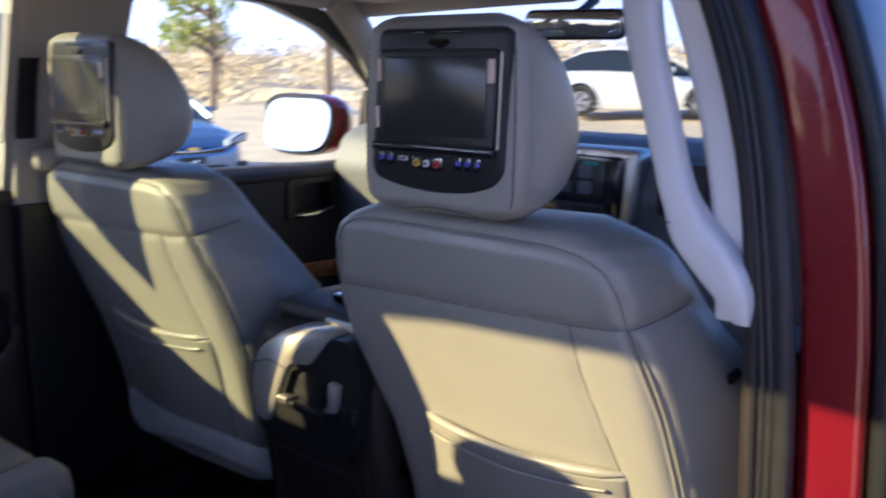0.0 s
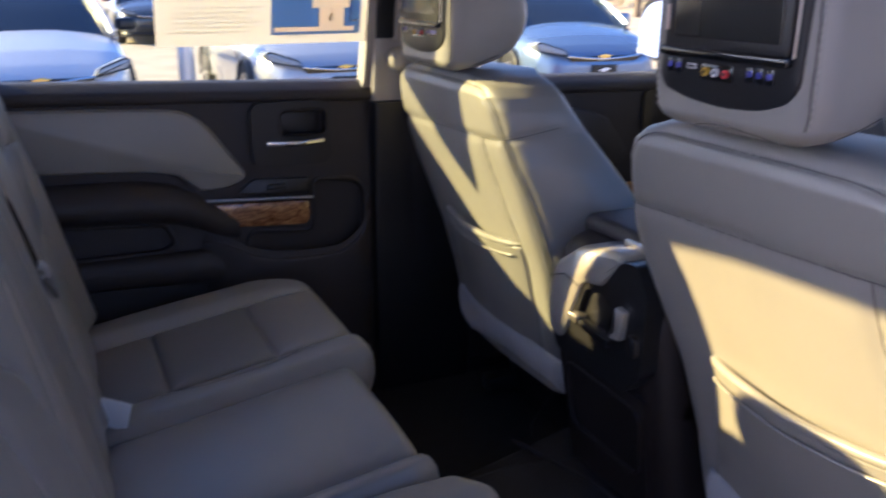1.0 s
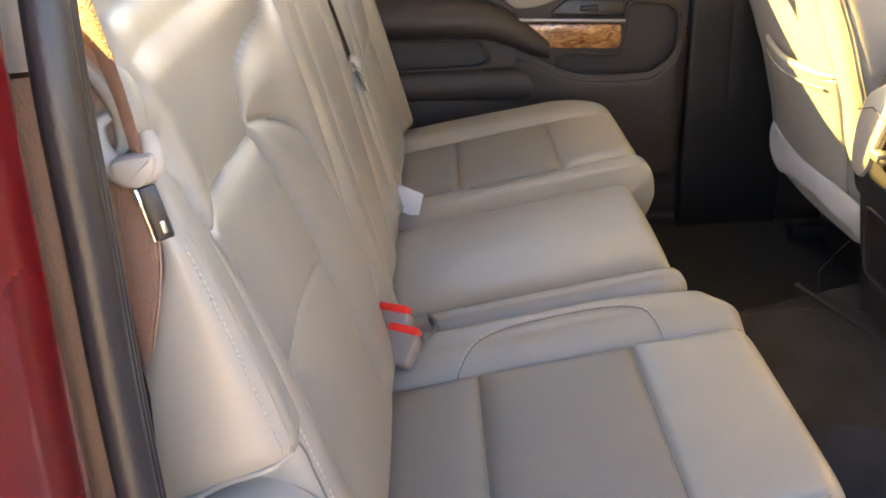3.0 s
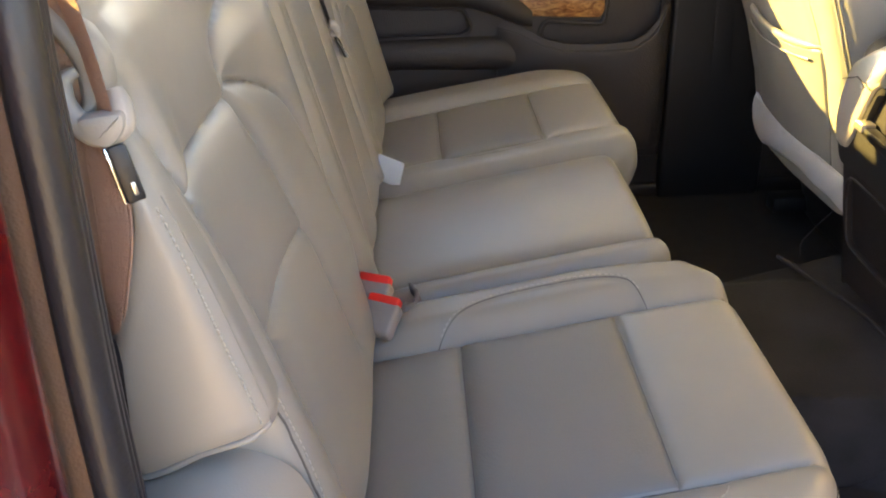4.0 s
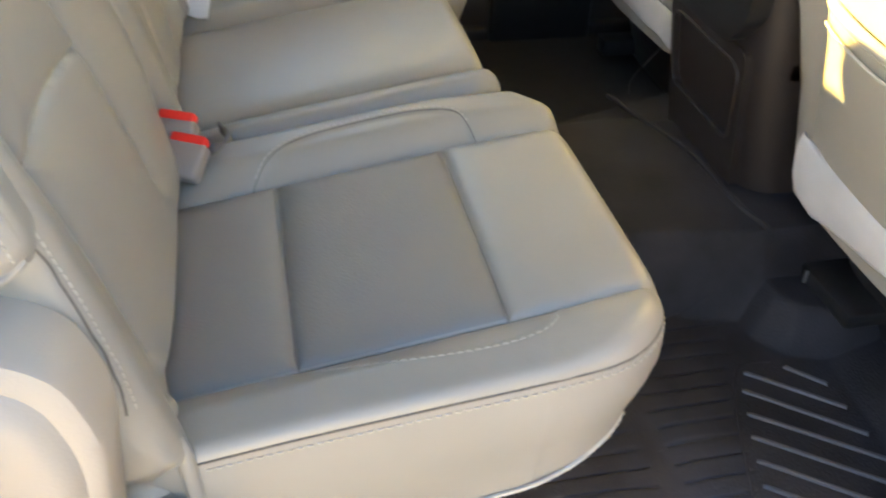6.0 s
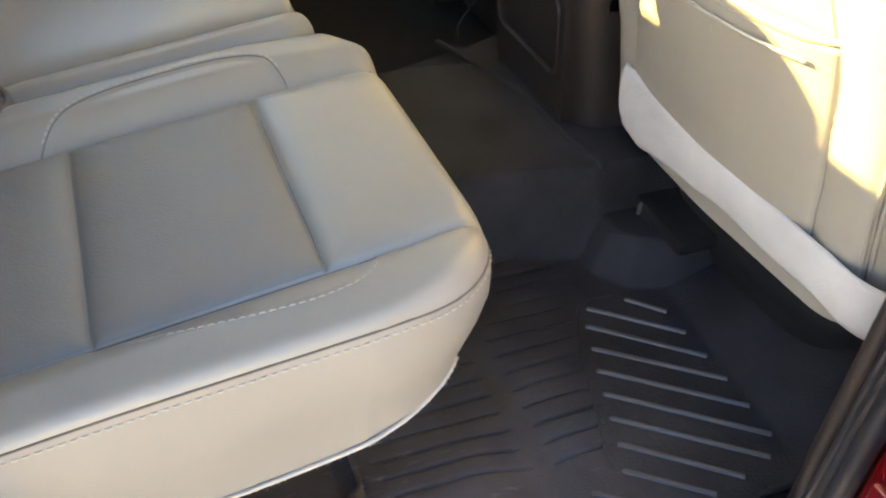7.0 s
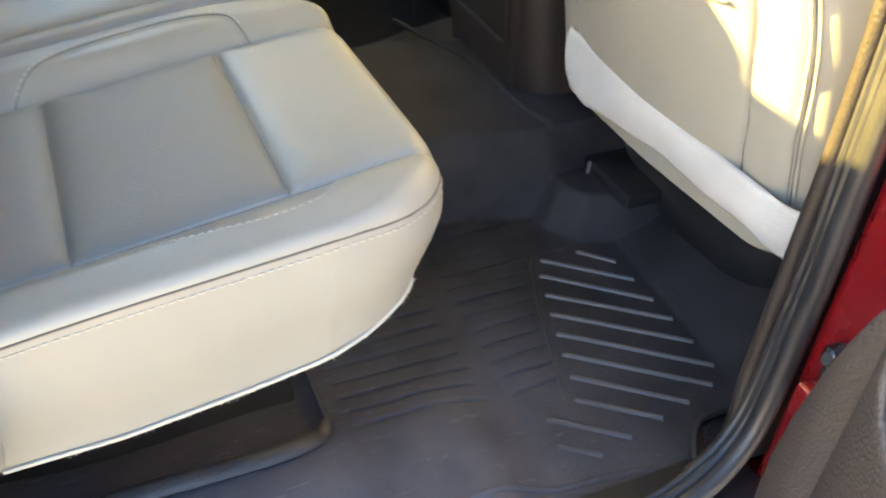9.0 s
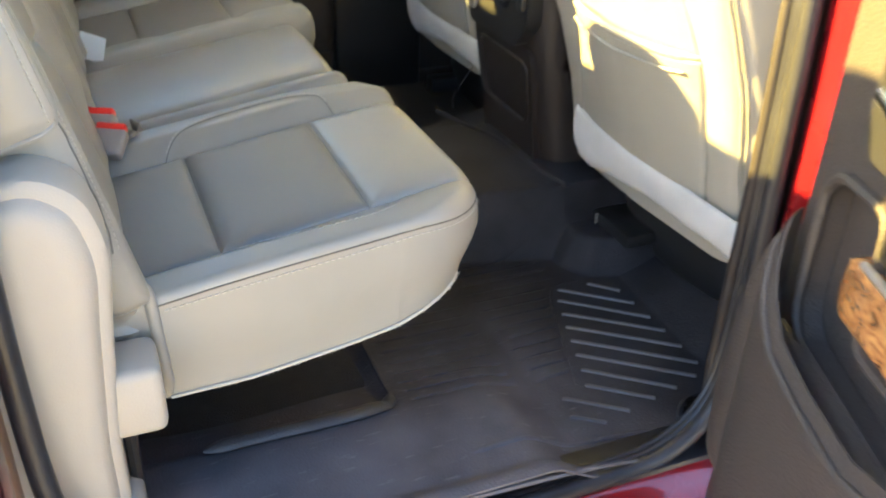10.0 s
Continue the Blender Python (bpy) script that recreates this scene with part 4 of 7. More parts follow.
def bulge40(x, z):
    u = np.abs(x)
    b = sewn(u, z, SB, 0.0145, 0.0075, 0.020) - 0.003
    b = b + 0.016 * bump(u, 0.690, 0.040) * (1 - 0.5 * step01(0.7, 0.86, z))
    b = b + 0.010 * bump(u, 0.27, 0.055) * step01(0.36, 0.45, z)
    b = b - 0.03 * step01(0.80, 0.88, z)
    return b - 0.02 * bump(u, 0.212, 0.016) * (1 - step01(0.40, 0.5, z))


backlow40 = lambda x: 0.30 + 0.07 * (1 - step01(0.22, 0.29, x))
(k40, m40, l40) = backrest(0.205, 0.712, lambda x: 0.868, bulge40, seams_back(1), backlow40, r1=0.026)
back40 = part("backrest", k40, LEATHER, bench40)
for ln in l40:
    crease_line(k40, m40, [tuple(p) for p in ln[::2]], back40, SEAM, 0.0013)
def wing_shape():
    """Outer wing: carries the bolster's front on round the corner; its side face tapers to a point where the belt tongue hangs."""
    rings = []
    for f in np.linspace(0, 1, 70):
        zc = 0.52 + 0.342 * f
        deep = 0.012 + 0.087 * step01(0.0, 0.18, 0.725 - zc)
        xo = 0.741 - 0.016 * step01(0.70, 0.80, zc)
        ring = []
        for a, b in smooth_loop([(0.664, -deep - 0.03), (0.69, -deep - 0.022), (xo, -deep), (xo, -0.004 - 0.12 * deep), (xo - 0.014, 0.001), (0.694, 0.0), (0.672, -0.016)], 0.014, 6):
            z0, z1 = 0.538 + 0.36 * max(b, -0.1), 0.862 + 0.06 * min(0, b + 0.02)
            tuck = 0.006 * max(0, 1 - f / 0.05) + 0.012 * max(0, (f - 0.93) / 0.07) ** 2
            z = z0 + (z1 - z0) * f
            skin = float(bulge40(np.array([min(a, 0.700)]), np.array([z]))[0]) - 0.0015
            front = step01(-0.034, -0.006, b)
            y = 0.03 - 0.24 * (z - 0.33) + b + skin * front + (0.010 - 0.03 * step01(0.80, 0.88, z)) * (1 - front)
            ring.append((a - tuck * (a > 0.7), y - tuck * (b > -0.05), z))
        rings.append(ring)
    return loft(rings)


WG = wing_shape()
WN = vert_normals(*WG)
wing = part("side_wing", WG, LEATHER, bench40, "smooth leather side wing with pale stitching")
st_line = [(0.736, 0.046 - 0.24 * (z - 0.33), z) for z in np.linspace(0.545, 0.722, 44)]
stitch_on(WG, WN, st_line, wing, 0.0034, 0.0020, 0.0009)
part("seam", tube(snap([(p[0] - 0.009, p[1] + 0.003, p[2]) for p in st_line], WG[0], WN, 0.0002)[0], 0.0005, 5), LEATHER_PERF, wing)
hem2 = [(0.728, 0.000, 0.541), (0.737, -0.008, 0.535), (0.740, -0.020, 0.529), (0.740, -0.044, 0.520), (0.740, -0.075, 0.509), (0.738, -0.098, 0.501)]
part("piping", tube(snap(curve_pts(hem2, 30), WG[0], WN, 0.0)[0], 0.0026, 8), LEATHER, wing)


CENTRE = [dense([(0.122, 0.86), (0.118, 0.60), (0.11, 0.34)], 24), dense([(0.06, 0.86), (0.062, 0.6), (0.07, 0.34)], 24), dense([(-0.19, 0.86), (-0.185, 0.6), (-0.18, 0.34)], 24), dense([(-0.12, 0.84), (-0.12, 0.60), (-0.09, 0.45), (-0.05, 0.34)], 24)]


def bulge60(x, z):
    mid = sewn(x, z, CENTRE, 0.008, 0.004, 0.016) + 0.008 * bump(x, 0.155, 0.03) + 0.010 * bump(x, -0.21, 0.04) - 0.03 * step01(0.80, 0.88, z)
    return np.where(x < -0.205, bulge40(x, z), mid)


(k60, m60, l60) = backrest(-0.72, 0.196, lambda x: 0.868, bulge60, seams_back(-1) + CENTRE, lambda x: 0.31, step=0.0055)
back60 = part("backrest", k60, LEATHER, bench60)
for ln in l60:
    crease_line(k60, m60, [tuple(p) for p in ln[::4]], back60, SEAM, 0.0011)
part("latch_pocket", box(0.132, 0.184, -0.105, -0.060, 0.780, 0.812, 0.009, 3), BLACK, back60, "dark belt guide slot near the top")
part("strap_loop", box(0.108, 0.150, -0.070, -0.056, 0.796, 0.803, 0.002), LEATHER, back60)


def headrest_shape(cx, cy, z0, w, d, h, taper):
    rings = []
    for k in range(21):
        f = k / 20
        g = math.sin(math.pi * (0.06 + 0.88 * f)) ** 0.28
        rings.append(ring_xy(cx, cy - 0.02 * f, w * g * (1 - taper * f), d * g, z0 + h * f, 3.4, 40))
    return loft(rings)


# unseen far headrest, made tall and tapered to shade the console and seat
for cx, p, z0, w, hh, taper in ((0.475, bench40, 0.862, 0.125, 0.17, 0.0), (-0.497, bench60, 0.862, 0.142, 0.32, 0.28), (-0.185, bench60, 0.862, 0.125, 0.108, 0.0)):
    hr = part("headrest", headrest_shape(cx, -0.165, z0, w, 0.045, hh, taper), LEATHER, p)
    for dx in (-0.05, 0.05):
        part("post", tube([(cx + dx, -0.165, 0.84), (cx + dx, -0.165, z0 + 0.06)], 0.006, 8), CHROME, hr)

# hinge cover and trim at the outer end of the bench
cover = thing("seat_hinge_cover", "smooth light taupe plastic cover at the bench end", "hinge cover")
cprof = smooth_loop([(-0.17, -0.03), (0.004, -0.03), (0.003, 0.20), (0.018, 0.36), (0.027, 0.43), (0.010, 0.490), (-0.03, 0.515), (-0.09, 0.505), (-0.17, 0.465)], 0.03, 6)
cov = []
for x, ins in ((0.712, 0.004), (0.716, 0.0), (0.768, 0.0), (0.775, 0.002), (0.779, 0.008), (0.780, 0.016), (0.785, 0.019), (0.791, 0.023), (0.795, 0.03), (0.797, 0.042)):
    cov.append([(x, -0.07 + (a + 0.07) * (1 - ins / 0.10), 0.22 + (b - 0.22) * (1 - ins / 0.30)) for a, b in cprof])
part("shell", loft(cov), TRIM, cover)
part("foot", box(0.725, 0.835, -0.10, 0.018, -0.03, 0.11, 0.012, 3), TRIM, cover)
hinge = thing("seat_hinge_block", "light taupe plastic block at the cushion hinge", "hinge block")
part("block", box(0.700, 0.775, -0.010, 0.055, 0.192, 0.278, 0.012, 3), TRIM, hinge)
part("pin", tube([(0.735, 0.012, 0.02), (0.735, 0.012, 0.19)], 0.008, 8), BLACK, hinge)


# buckles at the bench split
def buckle(x, y, z, tilt, turn):
    t = thing("belt_buckle", "grey belt buckle with a bright red release button", "belt buckle", "buckles")
    m = pose(x, y, z, tilt, 0, turn)
    part("housing", moved(box(-0.026, 0.026, -0.011, 0.011, -0.046, 0.0, 0.006, 3), m), BUCKLEGREY, t)
    part("button", moved(box(-0.022, 0.022, -0.0105, 0.0065, -0.004, 0.009, 0.003, 2), m), BUCKLE, t)
    part("slot", moved(box(-0.018, 0.018, 0.0070, 0.0095, -0.004, 0.0015, 0.001, 1), m), BLACK, t)
    return t


buckle(0.247, 0.056, 0.342, -56, 62)
buckle(0.214, 0.044, 0.356, -50, 66)
sc = thing("buckle_pocket", "taupe elastic fabric pocket behind the buckles", "buckle pocket")
part("cloth", loft([[(0.205 + 0.045 * math.cos(a) * (1 - 0.1 * k), 0.078 + 0.03 * math.sin(a) * (1 - 0.1 * k), 0.295 + 0.012 * k + 0.003 * math.sin(5 * a)) for a in np.linspace(-1.4, 2.6, 22)] for k in range(4)], closed=False), TAUPE_CLOTH, sc).modifiers.new("thick", "SOLIDIFY").thickness = 0.004
tag = thing("seat_tag", "small white folded paper tag at the seat back", "tag")
part("leaf", moved(box(-0.024, 0.024, -0.001, 0.001, -0.03, 0.027, 0.0005, 1), pose(-0.205, 0.055, 0.338, 12, 18, 70)), PAPER, tag)

end_seam = curve_pts([(0.716, -0.002, 0.552), (0.716, 0.016, 0.515), (0.716, 0.026, 0.475), (0.716, 0.030, 0.43), (0.716, 0.028, 0.39)], 50)
crease_line(k40, m40, end_seam, back40, SEAM, 0.0011)
stitch_on(k40, m40, [(p[0] - 0.004, p[1] + 0.008, p[2] + 0.003) for p in end_seam], back40, 0.004, 0.003, 0.0007)

# centre belt lying in the dip beside the armrest panel
cbelt = thing("seat_belt", "black centre seat belt with chrome tongue on the rear backrest", "seat belt", "belts")
part("webbing", tube(curve_pts([(-0.181, -0.066, 0.715), (-0.182, -0.050, 0.700), (-0.184, -0.036, 0.655), (-0.186, -0.022, 0.600)], 24), 0.006, 8, 0.22, (0.35, 0.9, 0.2)), STRAP, cbelt)
part("guide_loop", tube(curve_pts([(-0.181, -0.024, 0.603), (-0.184, -0.016, 0.600), (-0.188, -0.012, 0.592), (-0.190, -0.015, 0.584), (-0.189, -0.022, 0.580)], 20), [0.004] + [0.0062] * 18 + [0.004], 10, 1.2), TRIM, cbelt, "pale grey plastic guide loop")
ctg = part("tongue", tube(curve_pts([(-0.187, -0.017, 0.582), (-0.190, -0.010, 0.566), (-0.193, -0.003, 0.547)], 12), 0.0062, 8, 0.4), BLACK, cbelt, "black tongue with chrome edge")
part("tongue_plate", tube(curve_pts([(-0.182, -0.013, 0.580), (-0.185, -0.006, 0.565), (-0.188, 0.001, 0.547)], 12), 0.0024, 8), CHROME, ctg)

# outer belt
belt = thing("seat_belt", "brown seat belt with pale guide loop and chrome tongue", "seat belt", "belts")
part("webbing", tube(curve_pts([(0.690, -0.11, 1.15), (0.712, -0.10, 0.95), (0.722, -0.078, 0.82), (0.722, -0.074, 0.768)], 30), 0.0205, 10, 0.08, (1, -1.2, 0)), WEB, belt)
loop_pts = curve_pts([(0.722, -0.082, 0.800, 0.004), (0.725, -0.0895, 0.795, 0.006), (0.728, -0.0905, 0.784, 0.0075), (0.730, -0.086, 0.773, 0.009), (0.732, -0.077, 0.766, 0.010), (0.732, -0.068, 0.765, 0.0095), (0.730, -0.061, 0.770, 0.0105), (0.727, -0.060, 0.779, 0.009), (0.723, -0.063, 0.788, 0.006)], 48)
gl = part("guide_loop", tube([tuple(p[:3]) for p in loop_pts], [float(p[3]) * 0.82 for p in loop_pts], 14, 1.15, (1, 0.3, 0)), TRIM, belt, "pale grey plastic guide loop")
part("guide_plate", slab(smooth_loop([(-0.0835, 0.777), (-0.0545, 0.7805), (-0.0555, 0.768), (-0.067, 0.757), (-0.080, 0.762)], 0.006, 4), "x", 0.727, 0.742, 0.004), TRIM, gl)
# tongue hanging from the loop
tw, td, tu = Vector((-0.393, 0.906, 0.157)), Vector((-0.88, -0.32, -0.356)), Vector((0.0, -0.17, 0.985))
tp = Matrix(((tw.x, td.x, tu.x, 0.7385), (tw.y, td.y, tu.y, -0.0655), (tw.z, td.z, tu.z, 0.759), (0, 0, 0, 1)))
tg = part("tongue", moved(box(-0.0042, 0.0072, -0.003, 0.003, -0.037, 0.0, 0.0022, 2), tp), BLACK, belt, "black tongue with chrome edge")
part("tongue_plate", moved(box(-0.0064, -0.0040, -0.0032, 0.003, -0.0365, 0.0, 0.001, 2), tp), CHROME, tg)
part("tongue_button", moved(box(0.0008, 0.0042, -0.0042, -0.002, -0.033, -0.024, 0.0012, 2), tp), SATIN, tg)
# the webbing's lower run, its weave showing as long ridges
WROWS = [(0.764, 0.724, -0.086, 0.733, -0.064), (0.742, 0.723, -0.088, 0.734, -0.064), (0.70, 0.723, -0.091, 0.739, -0.065), (0.66, 0.722, -0.095, 0.739, -0.075), (0.62, 0.7215, -0.099, 0.736, -0.088), (0.58, 0.7205, -0.106, 0.732, -0.101)]
rows = []
for z, xa, ya, xb, yb in curve_pts(WROWS, 40):
    row = []
    for u in np.linspace(0, 1, 91):
        ripple = 0.0017 * math.cos(2 * math.pi * 9 * u)
        row.append((xa + (xb - xa) * u + ripple * 0.8 + 0.002 * math.sin(math.pi * u), ya + (yb - ya) * u + ripple * 0.5, z + 0.008 * u))
    rows.append(row)
lw = part("lower_webbing", loft(rows, closed=False), WEB, belt, "ribbed brown webbing hanging behind the wing", 80)
lw.modifiers.new("thick", "SOLIDIFY").thickness = 0.0012
part("lower_strap", tube(curve_pts([(0.738, -0.095, 0.625), (0.750, -0.095, 0.58), (0.768, -0.091, 0.553), (0.787, -0.083, 0.533), (0.803, -0.080, 0.512), (0.808, -0.094, 0.46), (0.806, -0.118, 0.38), (0.80, -0.15, 0.2)], 42), [0.003, 0.004] + [0.0052] * 60, 10, 0.14, (0.9, 0.32, 0.2)), STRAP, belt, "black belt strap hanging beside the hinge cover")


# ---- front seats ----
# rising up the leaning backrest: height, centre x, half width of the rear panel, rear y, depth, flare of the bolsters
SEAT_ROWS = np.array([(0.19, 0.450, 0.228, 0.875, 0.22, 0.060), (0.25, 0.450, 0.240, 0.868, 0.25, 0.075), (0.34, 0.449, 0.244, 0.852, 0.26, 0.085), (0.45, 0.438, 0.250, 0.826, 0.26, 0.085), (0.53, 0.418, 0.258, 0.803, 0.26, 0.082), (0.60, 0.402, 0.264, 0.783, 0.228, 0.074),
                      (0.66, 0.394, 0.262, 0.765, 0.205, 0.060), (0.72, 0.386, 0.252, 0.749, 0.182, 0.042), (0.76, 0.386, 0.244, 0.739, 0.166, 0.036), (0.785, 0.386, 0.230, 0.734, 0.158, 0.036), (0.803, 0.388, 0.208, 0.736, 0.148, 0.036), (0.817, 0.390, 0.172, 0.748, 0.125, 0.036), (0.826, 0.392, 0.12, 0.765, 0.12, 0.040)])


def front_seat_back():
    rings = []
    for z in np.concatenate([np.linspace(0.19, 0.70, 96), np.linspace(0.704, 0.826, 44)]):
        cx, w, yr, d, fl = (np.interp(z, SEAT_ROWS[:, 0], SEAT_ROWS[:, i]) for i in range(1, 6))
        lp = smooth_loop([(cx - w, yr + 0.004), (cx, yr - 0.006), (cx + w, yr + 0.004), (cx + w + fl, yr + d * 0.55), (cx + w + fl * 0.8, yr + d), (cx, yr + d * 0.82), (cx - w - fl * 0.8, yr + d), (cx - w - fl, yr + d * 0.55)], 0.034, 8)
        P = np.array(lp + [lp[0]])
        cum = np.concatenate([[0], np.cumsum(np.linalg.norm(np.diff(P, axis=0), axis=1))])
        q = np.linspace(0, cum[-1], 180, endpoint=False)
        rings.append([(a, b, z) for a, b in zip(np.interp(q, cum, P[:, 0]), np.interp(q, cum, P[:, 1]))])
    V, F = loft(rings)
    return (V, F), vert_normals(V, F)


def y_skin(x, z):
    """Rear face of the front backrest at a place across and up."""
    cx, w, yr = (np.interp(z, SEAT_ROWS[:, 0], SEAT_ROWS[:, i]) for i in range(1, 4))
    u = min(1.0, abs(x - cx) / w)
    return float(yr - 0.005 + 0.009 * u + 0.016 * max(0, (u - 0.90) / 0.10) ** 2)


def front_seat():
    t = thing("front_seat_assembly", "taupe leather front seat with map pocket and suede kick panel", "car seat", "front seats")
    (V, F), N = front_seat_back()
    lines = [
        curve_pts([(0.138, 0.77, 0.688), (0.20, 0.765, 0.694), (0.38, 0.755, 0.700), (0.55, 0.757, 0.702), (0.636, 0.762, 0.708)], 60),
        curve_pts([(0.636, 0.762, 0.708), (0.654, 0.775, 0.66), (0.677, 0.80, 0.58), (0.694, 0.84, 0.45), (0.694, 0.86, 0.34), (0.690, 0.89, 0.25)], 90),
        curve_pts([(0.636, 0.762, 0.708), (0.630, 0.745, 0.750), (0.606, 0.737, 0.785), (0.555, 0.735, 0.803), (0.45, 0.735, 0.808), (0.30, 0.735, 0.808), (0.205, 0.745, 0.800), (0.158, 0.755, 0.765), (0.140, 0.77, 0.70)], 90),
        curve_pts([(0.557, 0.755, 0.702), (0.567, 0.775, 0.63), (0.597, 0.80, 0.531), (0.617, 0.825, 0.46), (0.622, 0.85, 0.34), (0.622, 0.87, 0.27)], 80),
        curve_pts([(0.636, 0.765, 0.708), (0.668, 0.81, 0.722), (0.682, 0.86, 0.735)], 30)]
    snapped = [snap(l, V, N)[0] for l in lines]
    V = groove(V, snapped, 0.005, 0.0045, N)
    back = part("backrest", (V, F), LEATHER, t, angle=70)
    for l in snapped:
        part("seam", tube(snap(l, V, N, 0.0007)[0], 0.0008, 5), SEAM, back)
    for k, dx in ((1, 0.006), (1, -0.006)):
        part("piping", tube(snap([(p[0] + dx, p[1], p[2]) for p in snapped[1]], V, N, 0.0005)[0], 0.0022, 6), LEATHER, back)
    # map pocket: a slightly baggy panel with a rolled top edge
    rings = []
    for i in range(36):
        f = i / 35
        z = 0.268 + 0.225 * f
        x0, x1 = 0.258 + 0.016 * f, 0.620
        row = []
        for x in np.linspace(x0, x1, 40):
            u = (x - x0) / (x1 - x0)
            sag = 0.010 * math.sin(math.pi * u) * f
            zz = z - 0.012 * f * math.sin(math.pi * u)
            row.append((x, y_skin(x, zz) + 0.010 * abs(2 * u - 1) ** 8 - 0.003 - 0.009 * math.sin(math.pi * u) ** 0.6 * (0.3 + 0.7 * f) - sag * 0.4, zz))
        rings.append(row)
    pk = part("map_pocket", loft(rings, closed=False), LEATHER, t)
    pk.modifiers.new("thick", "SOLIDIFY").thickness = 0.004
    top = rings[-1]
    part("pocket_roll", tube([(p[0], p[1] - 0.001, p[2] + 0.004) for p in top], [0.003, 0.006] + [0.0075] * 34 + [0.0065, 0.005, 0.004, 0.002], 10), LEATHER, pk)
    part("pocket_roll", tube([(p[0], p[1] - 0.003, p[2] - 0.02) for p in top[2:-3]], 0.0022, 6), LEATHER, pk)
    part("pocket_edge", tube([(r[0][0], r[0][1] - 0.002, r[0][2]) for r in rings], 0.004, 8), LEATHER, pk)
    # suede kick panel, hugging the lower backrest
    rings = []
    for i in range(14):
        f = i / 13
        row = []
        for x in np.concatenate([np.linspace(0.228, 0.30, 24), np.linspace(0.306, 0.735, 50)]):
            zlow = float(np.interp(x, [0.228, 0.236, 0.250, 0.278, 0.313, 0.364, 0.42, 0.483, 0.642, 0.735], [0.262, 0.240, 0.222, 0.208, 0.201, 0.211, 0.221, 0.226, 0.222, 0.214])) + 0.0015 * math.sin(40 * x)
            zhigh = float(np.interp(x, [0.228, 0.27, 0.44, 0.62, 0.735], [0.292, 0.294, 0.284, 0.278, 0.276]))
            z = zlow + (zhigh - zlow) * f
            back = 0.050 * max(0, (0.262 - x) / 0.034) ** 2 + 0.020 * max(0, (x - 0.69) / 0.045) ** 2
            row.append((x, y_skin(min(max(x, 0.265), 0.665), max(z, 0.25)) - 0.003 - 0.010 * math.sin(math.pi * f) ** 0.7 + back, z))
        rings.append(row)
    kp = part("kick_panel", loft(rings, closed=False), SUEDE, t, "scuffed pale grey suede panel")
    kp.modifiers.new("thick", "SOLIDIFY").thickness = 0.005
    # cushion, seen past the backrest
    cu = []
    for z, w, d in ((0.16, 0.22, 0.22), (0.20, 0.25, 0.26), (0.28, 0.262, 0.28), (0.33, 0.25, 0.27), (0.345, 0.20, 0.22)):
        cu.append(ring_xy(0.44, 1.25, w, d, z, 4, 48))
    part("cushion", loft(cu), LEATHER, t)
    base = []
    for z, w, d in ((0.02, 0.20, 0.24), (0.06, 0.20, 0.25), (0.10, 0.21, 0.26), (0.16, 0.21, 0.24)):
        base.append(ring_xy(0.44, 1.22, w, d, z, 5, 40))
    part("base", loft(base), BLACK, t, "black seat base and slider")
    part("slide_rail", box(0.285, 0.335, 0.90, 1.5, 0.03, 0.068, 0.006, 2), BLACK, t)
    # headrest: flat rear face, domed towards the front
    HP = np.array([(0.832, 0.735, 0.096), (0.838, 0.775, 0.112), (0.850, 0.812, 0.124), (0.870, 0.845, 0.130), (0.90, 0.866, 0.132), (0.93, 0.872, 0.132), (0.965, 0.866, 0.131), (1.0, 0.848, 0.129), (1.03, 0.824, 0.126), (1.052, 0.796, 0.121), (1.068, 0.765, 0.112), (1.078, 0.738, 0.098), (1.083, 0.722, 0.080)])
    hr_rows = []
    for z in np.concatenate([np.linspace(0.832, 0.86, 12), np.linspace(0.865, 1.03, 26), np.linspace(1.035, 1.083, 16)]):
        yfr, w = np.interp(z, HP[:, 0], HP[:, 1]), np.interp(z, HP[:, 0], HP[:, 2])
        yre = 0.690 + 0.018 * max(0, (0.850 - z) / 0.018) ** 2 + 0.022 * max(0, (z - 1.062) / 0.021) ** 2
        lp = smooth_loop([(0.388 - w, yre), (0.388 + w, yre), (0.388 + w * 1.04, yre * 0.45 + yfr * 0.55), (0.388 + w * 0.86, yfr), (0.388 - w * 0.86, yfr), (0.388 - w * 1.04, yre * 0.45 + yfr * 0.55)], 0.034, 8)
        P = np.array(lp + [lp[0]])
        cum = np.concatenate([[0], np.cumsum(np.linalg.norm(np.diff(P, axis=0), axis=1))])
        q = np.linspace(0, cum[-1], 110, endpoint=False)
        hr_rows.append([(a, b, z) for a, b in zip(np.interp(q, cum, P[:, 0]), np.interp(q, cum, P[:, 1]))])
    Hs = loft(hr_rows)
    HN = vert_normals(*Hs)
    hr = part("headrest", Hs, LEATHER, t, angle=70)
    for dx in (0.120, -0.130):
        ln = [(0.393 + dx, 0.69, z) for z in np.linspace(0.848, 1.06, 50)]
        stitch_on(Hs, HN, [(p[0] + 0.006, p[1], p[2]) for p in ln], hr, 0.005, 0.003, 0.0008)
        part("seam", tube(snap(ln, Hs[0], HN)[0], 0.0011, 5), SEAM, hr)
    ring_line = [(0.393 + 0.133 * math.sin(a), 0.70 + 0.1 - 0.1 * math.cos(a), 0.847) for a in np.linspace(-1.4, 1.6, 50)]
    part("seam", tube(snap(ring_line, Hs[0], HN)[0], 0.0012, 5), SEAM, hr)
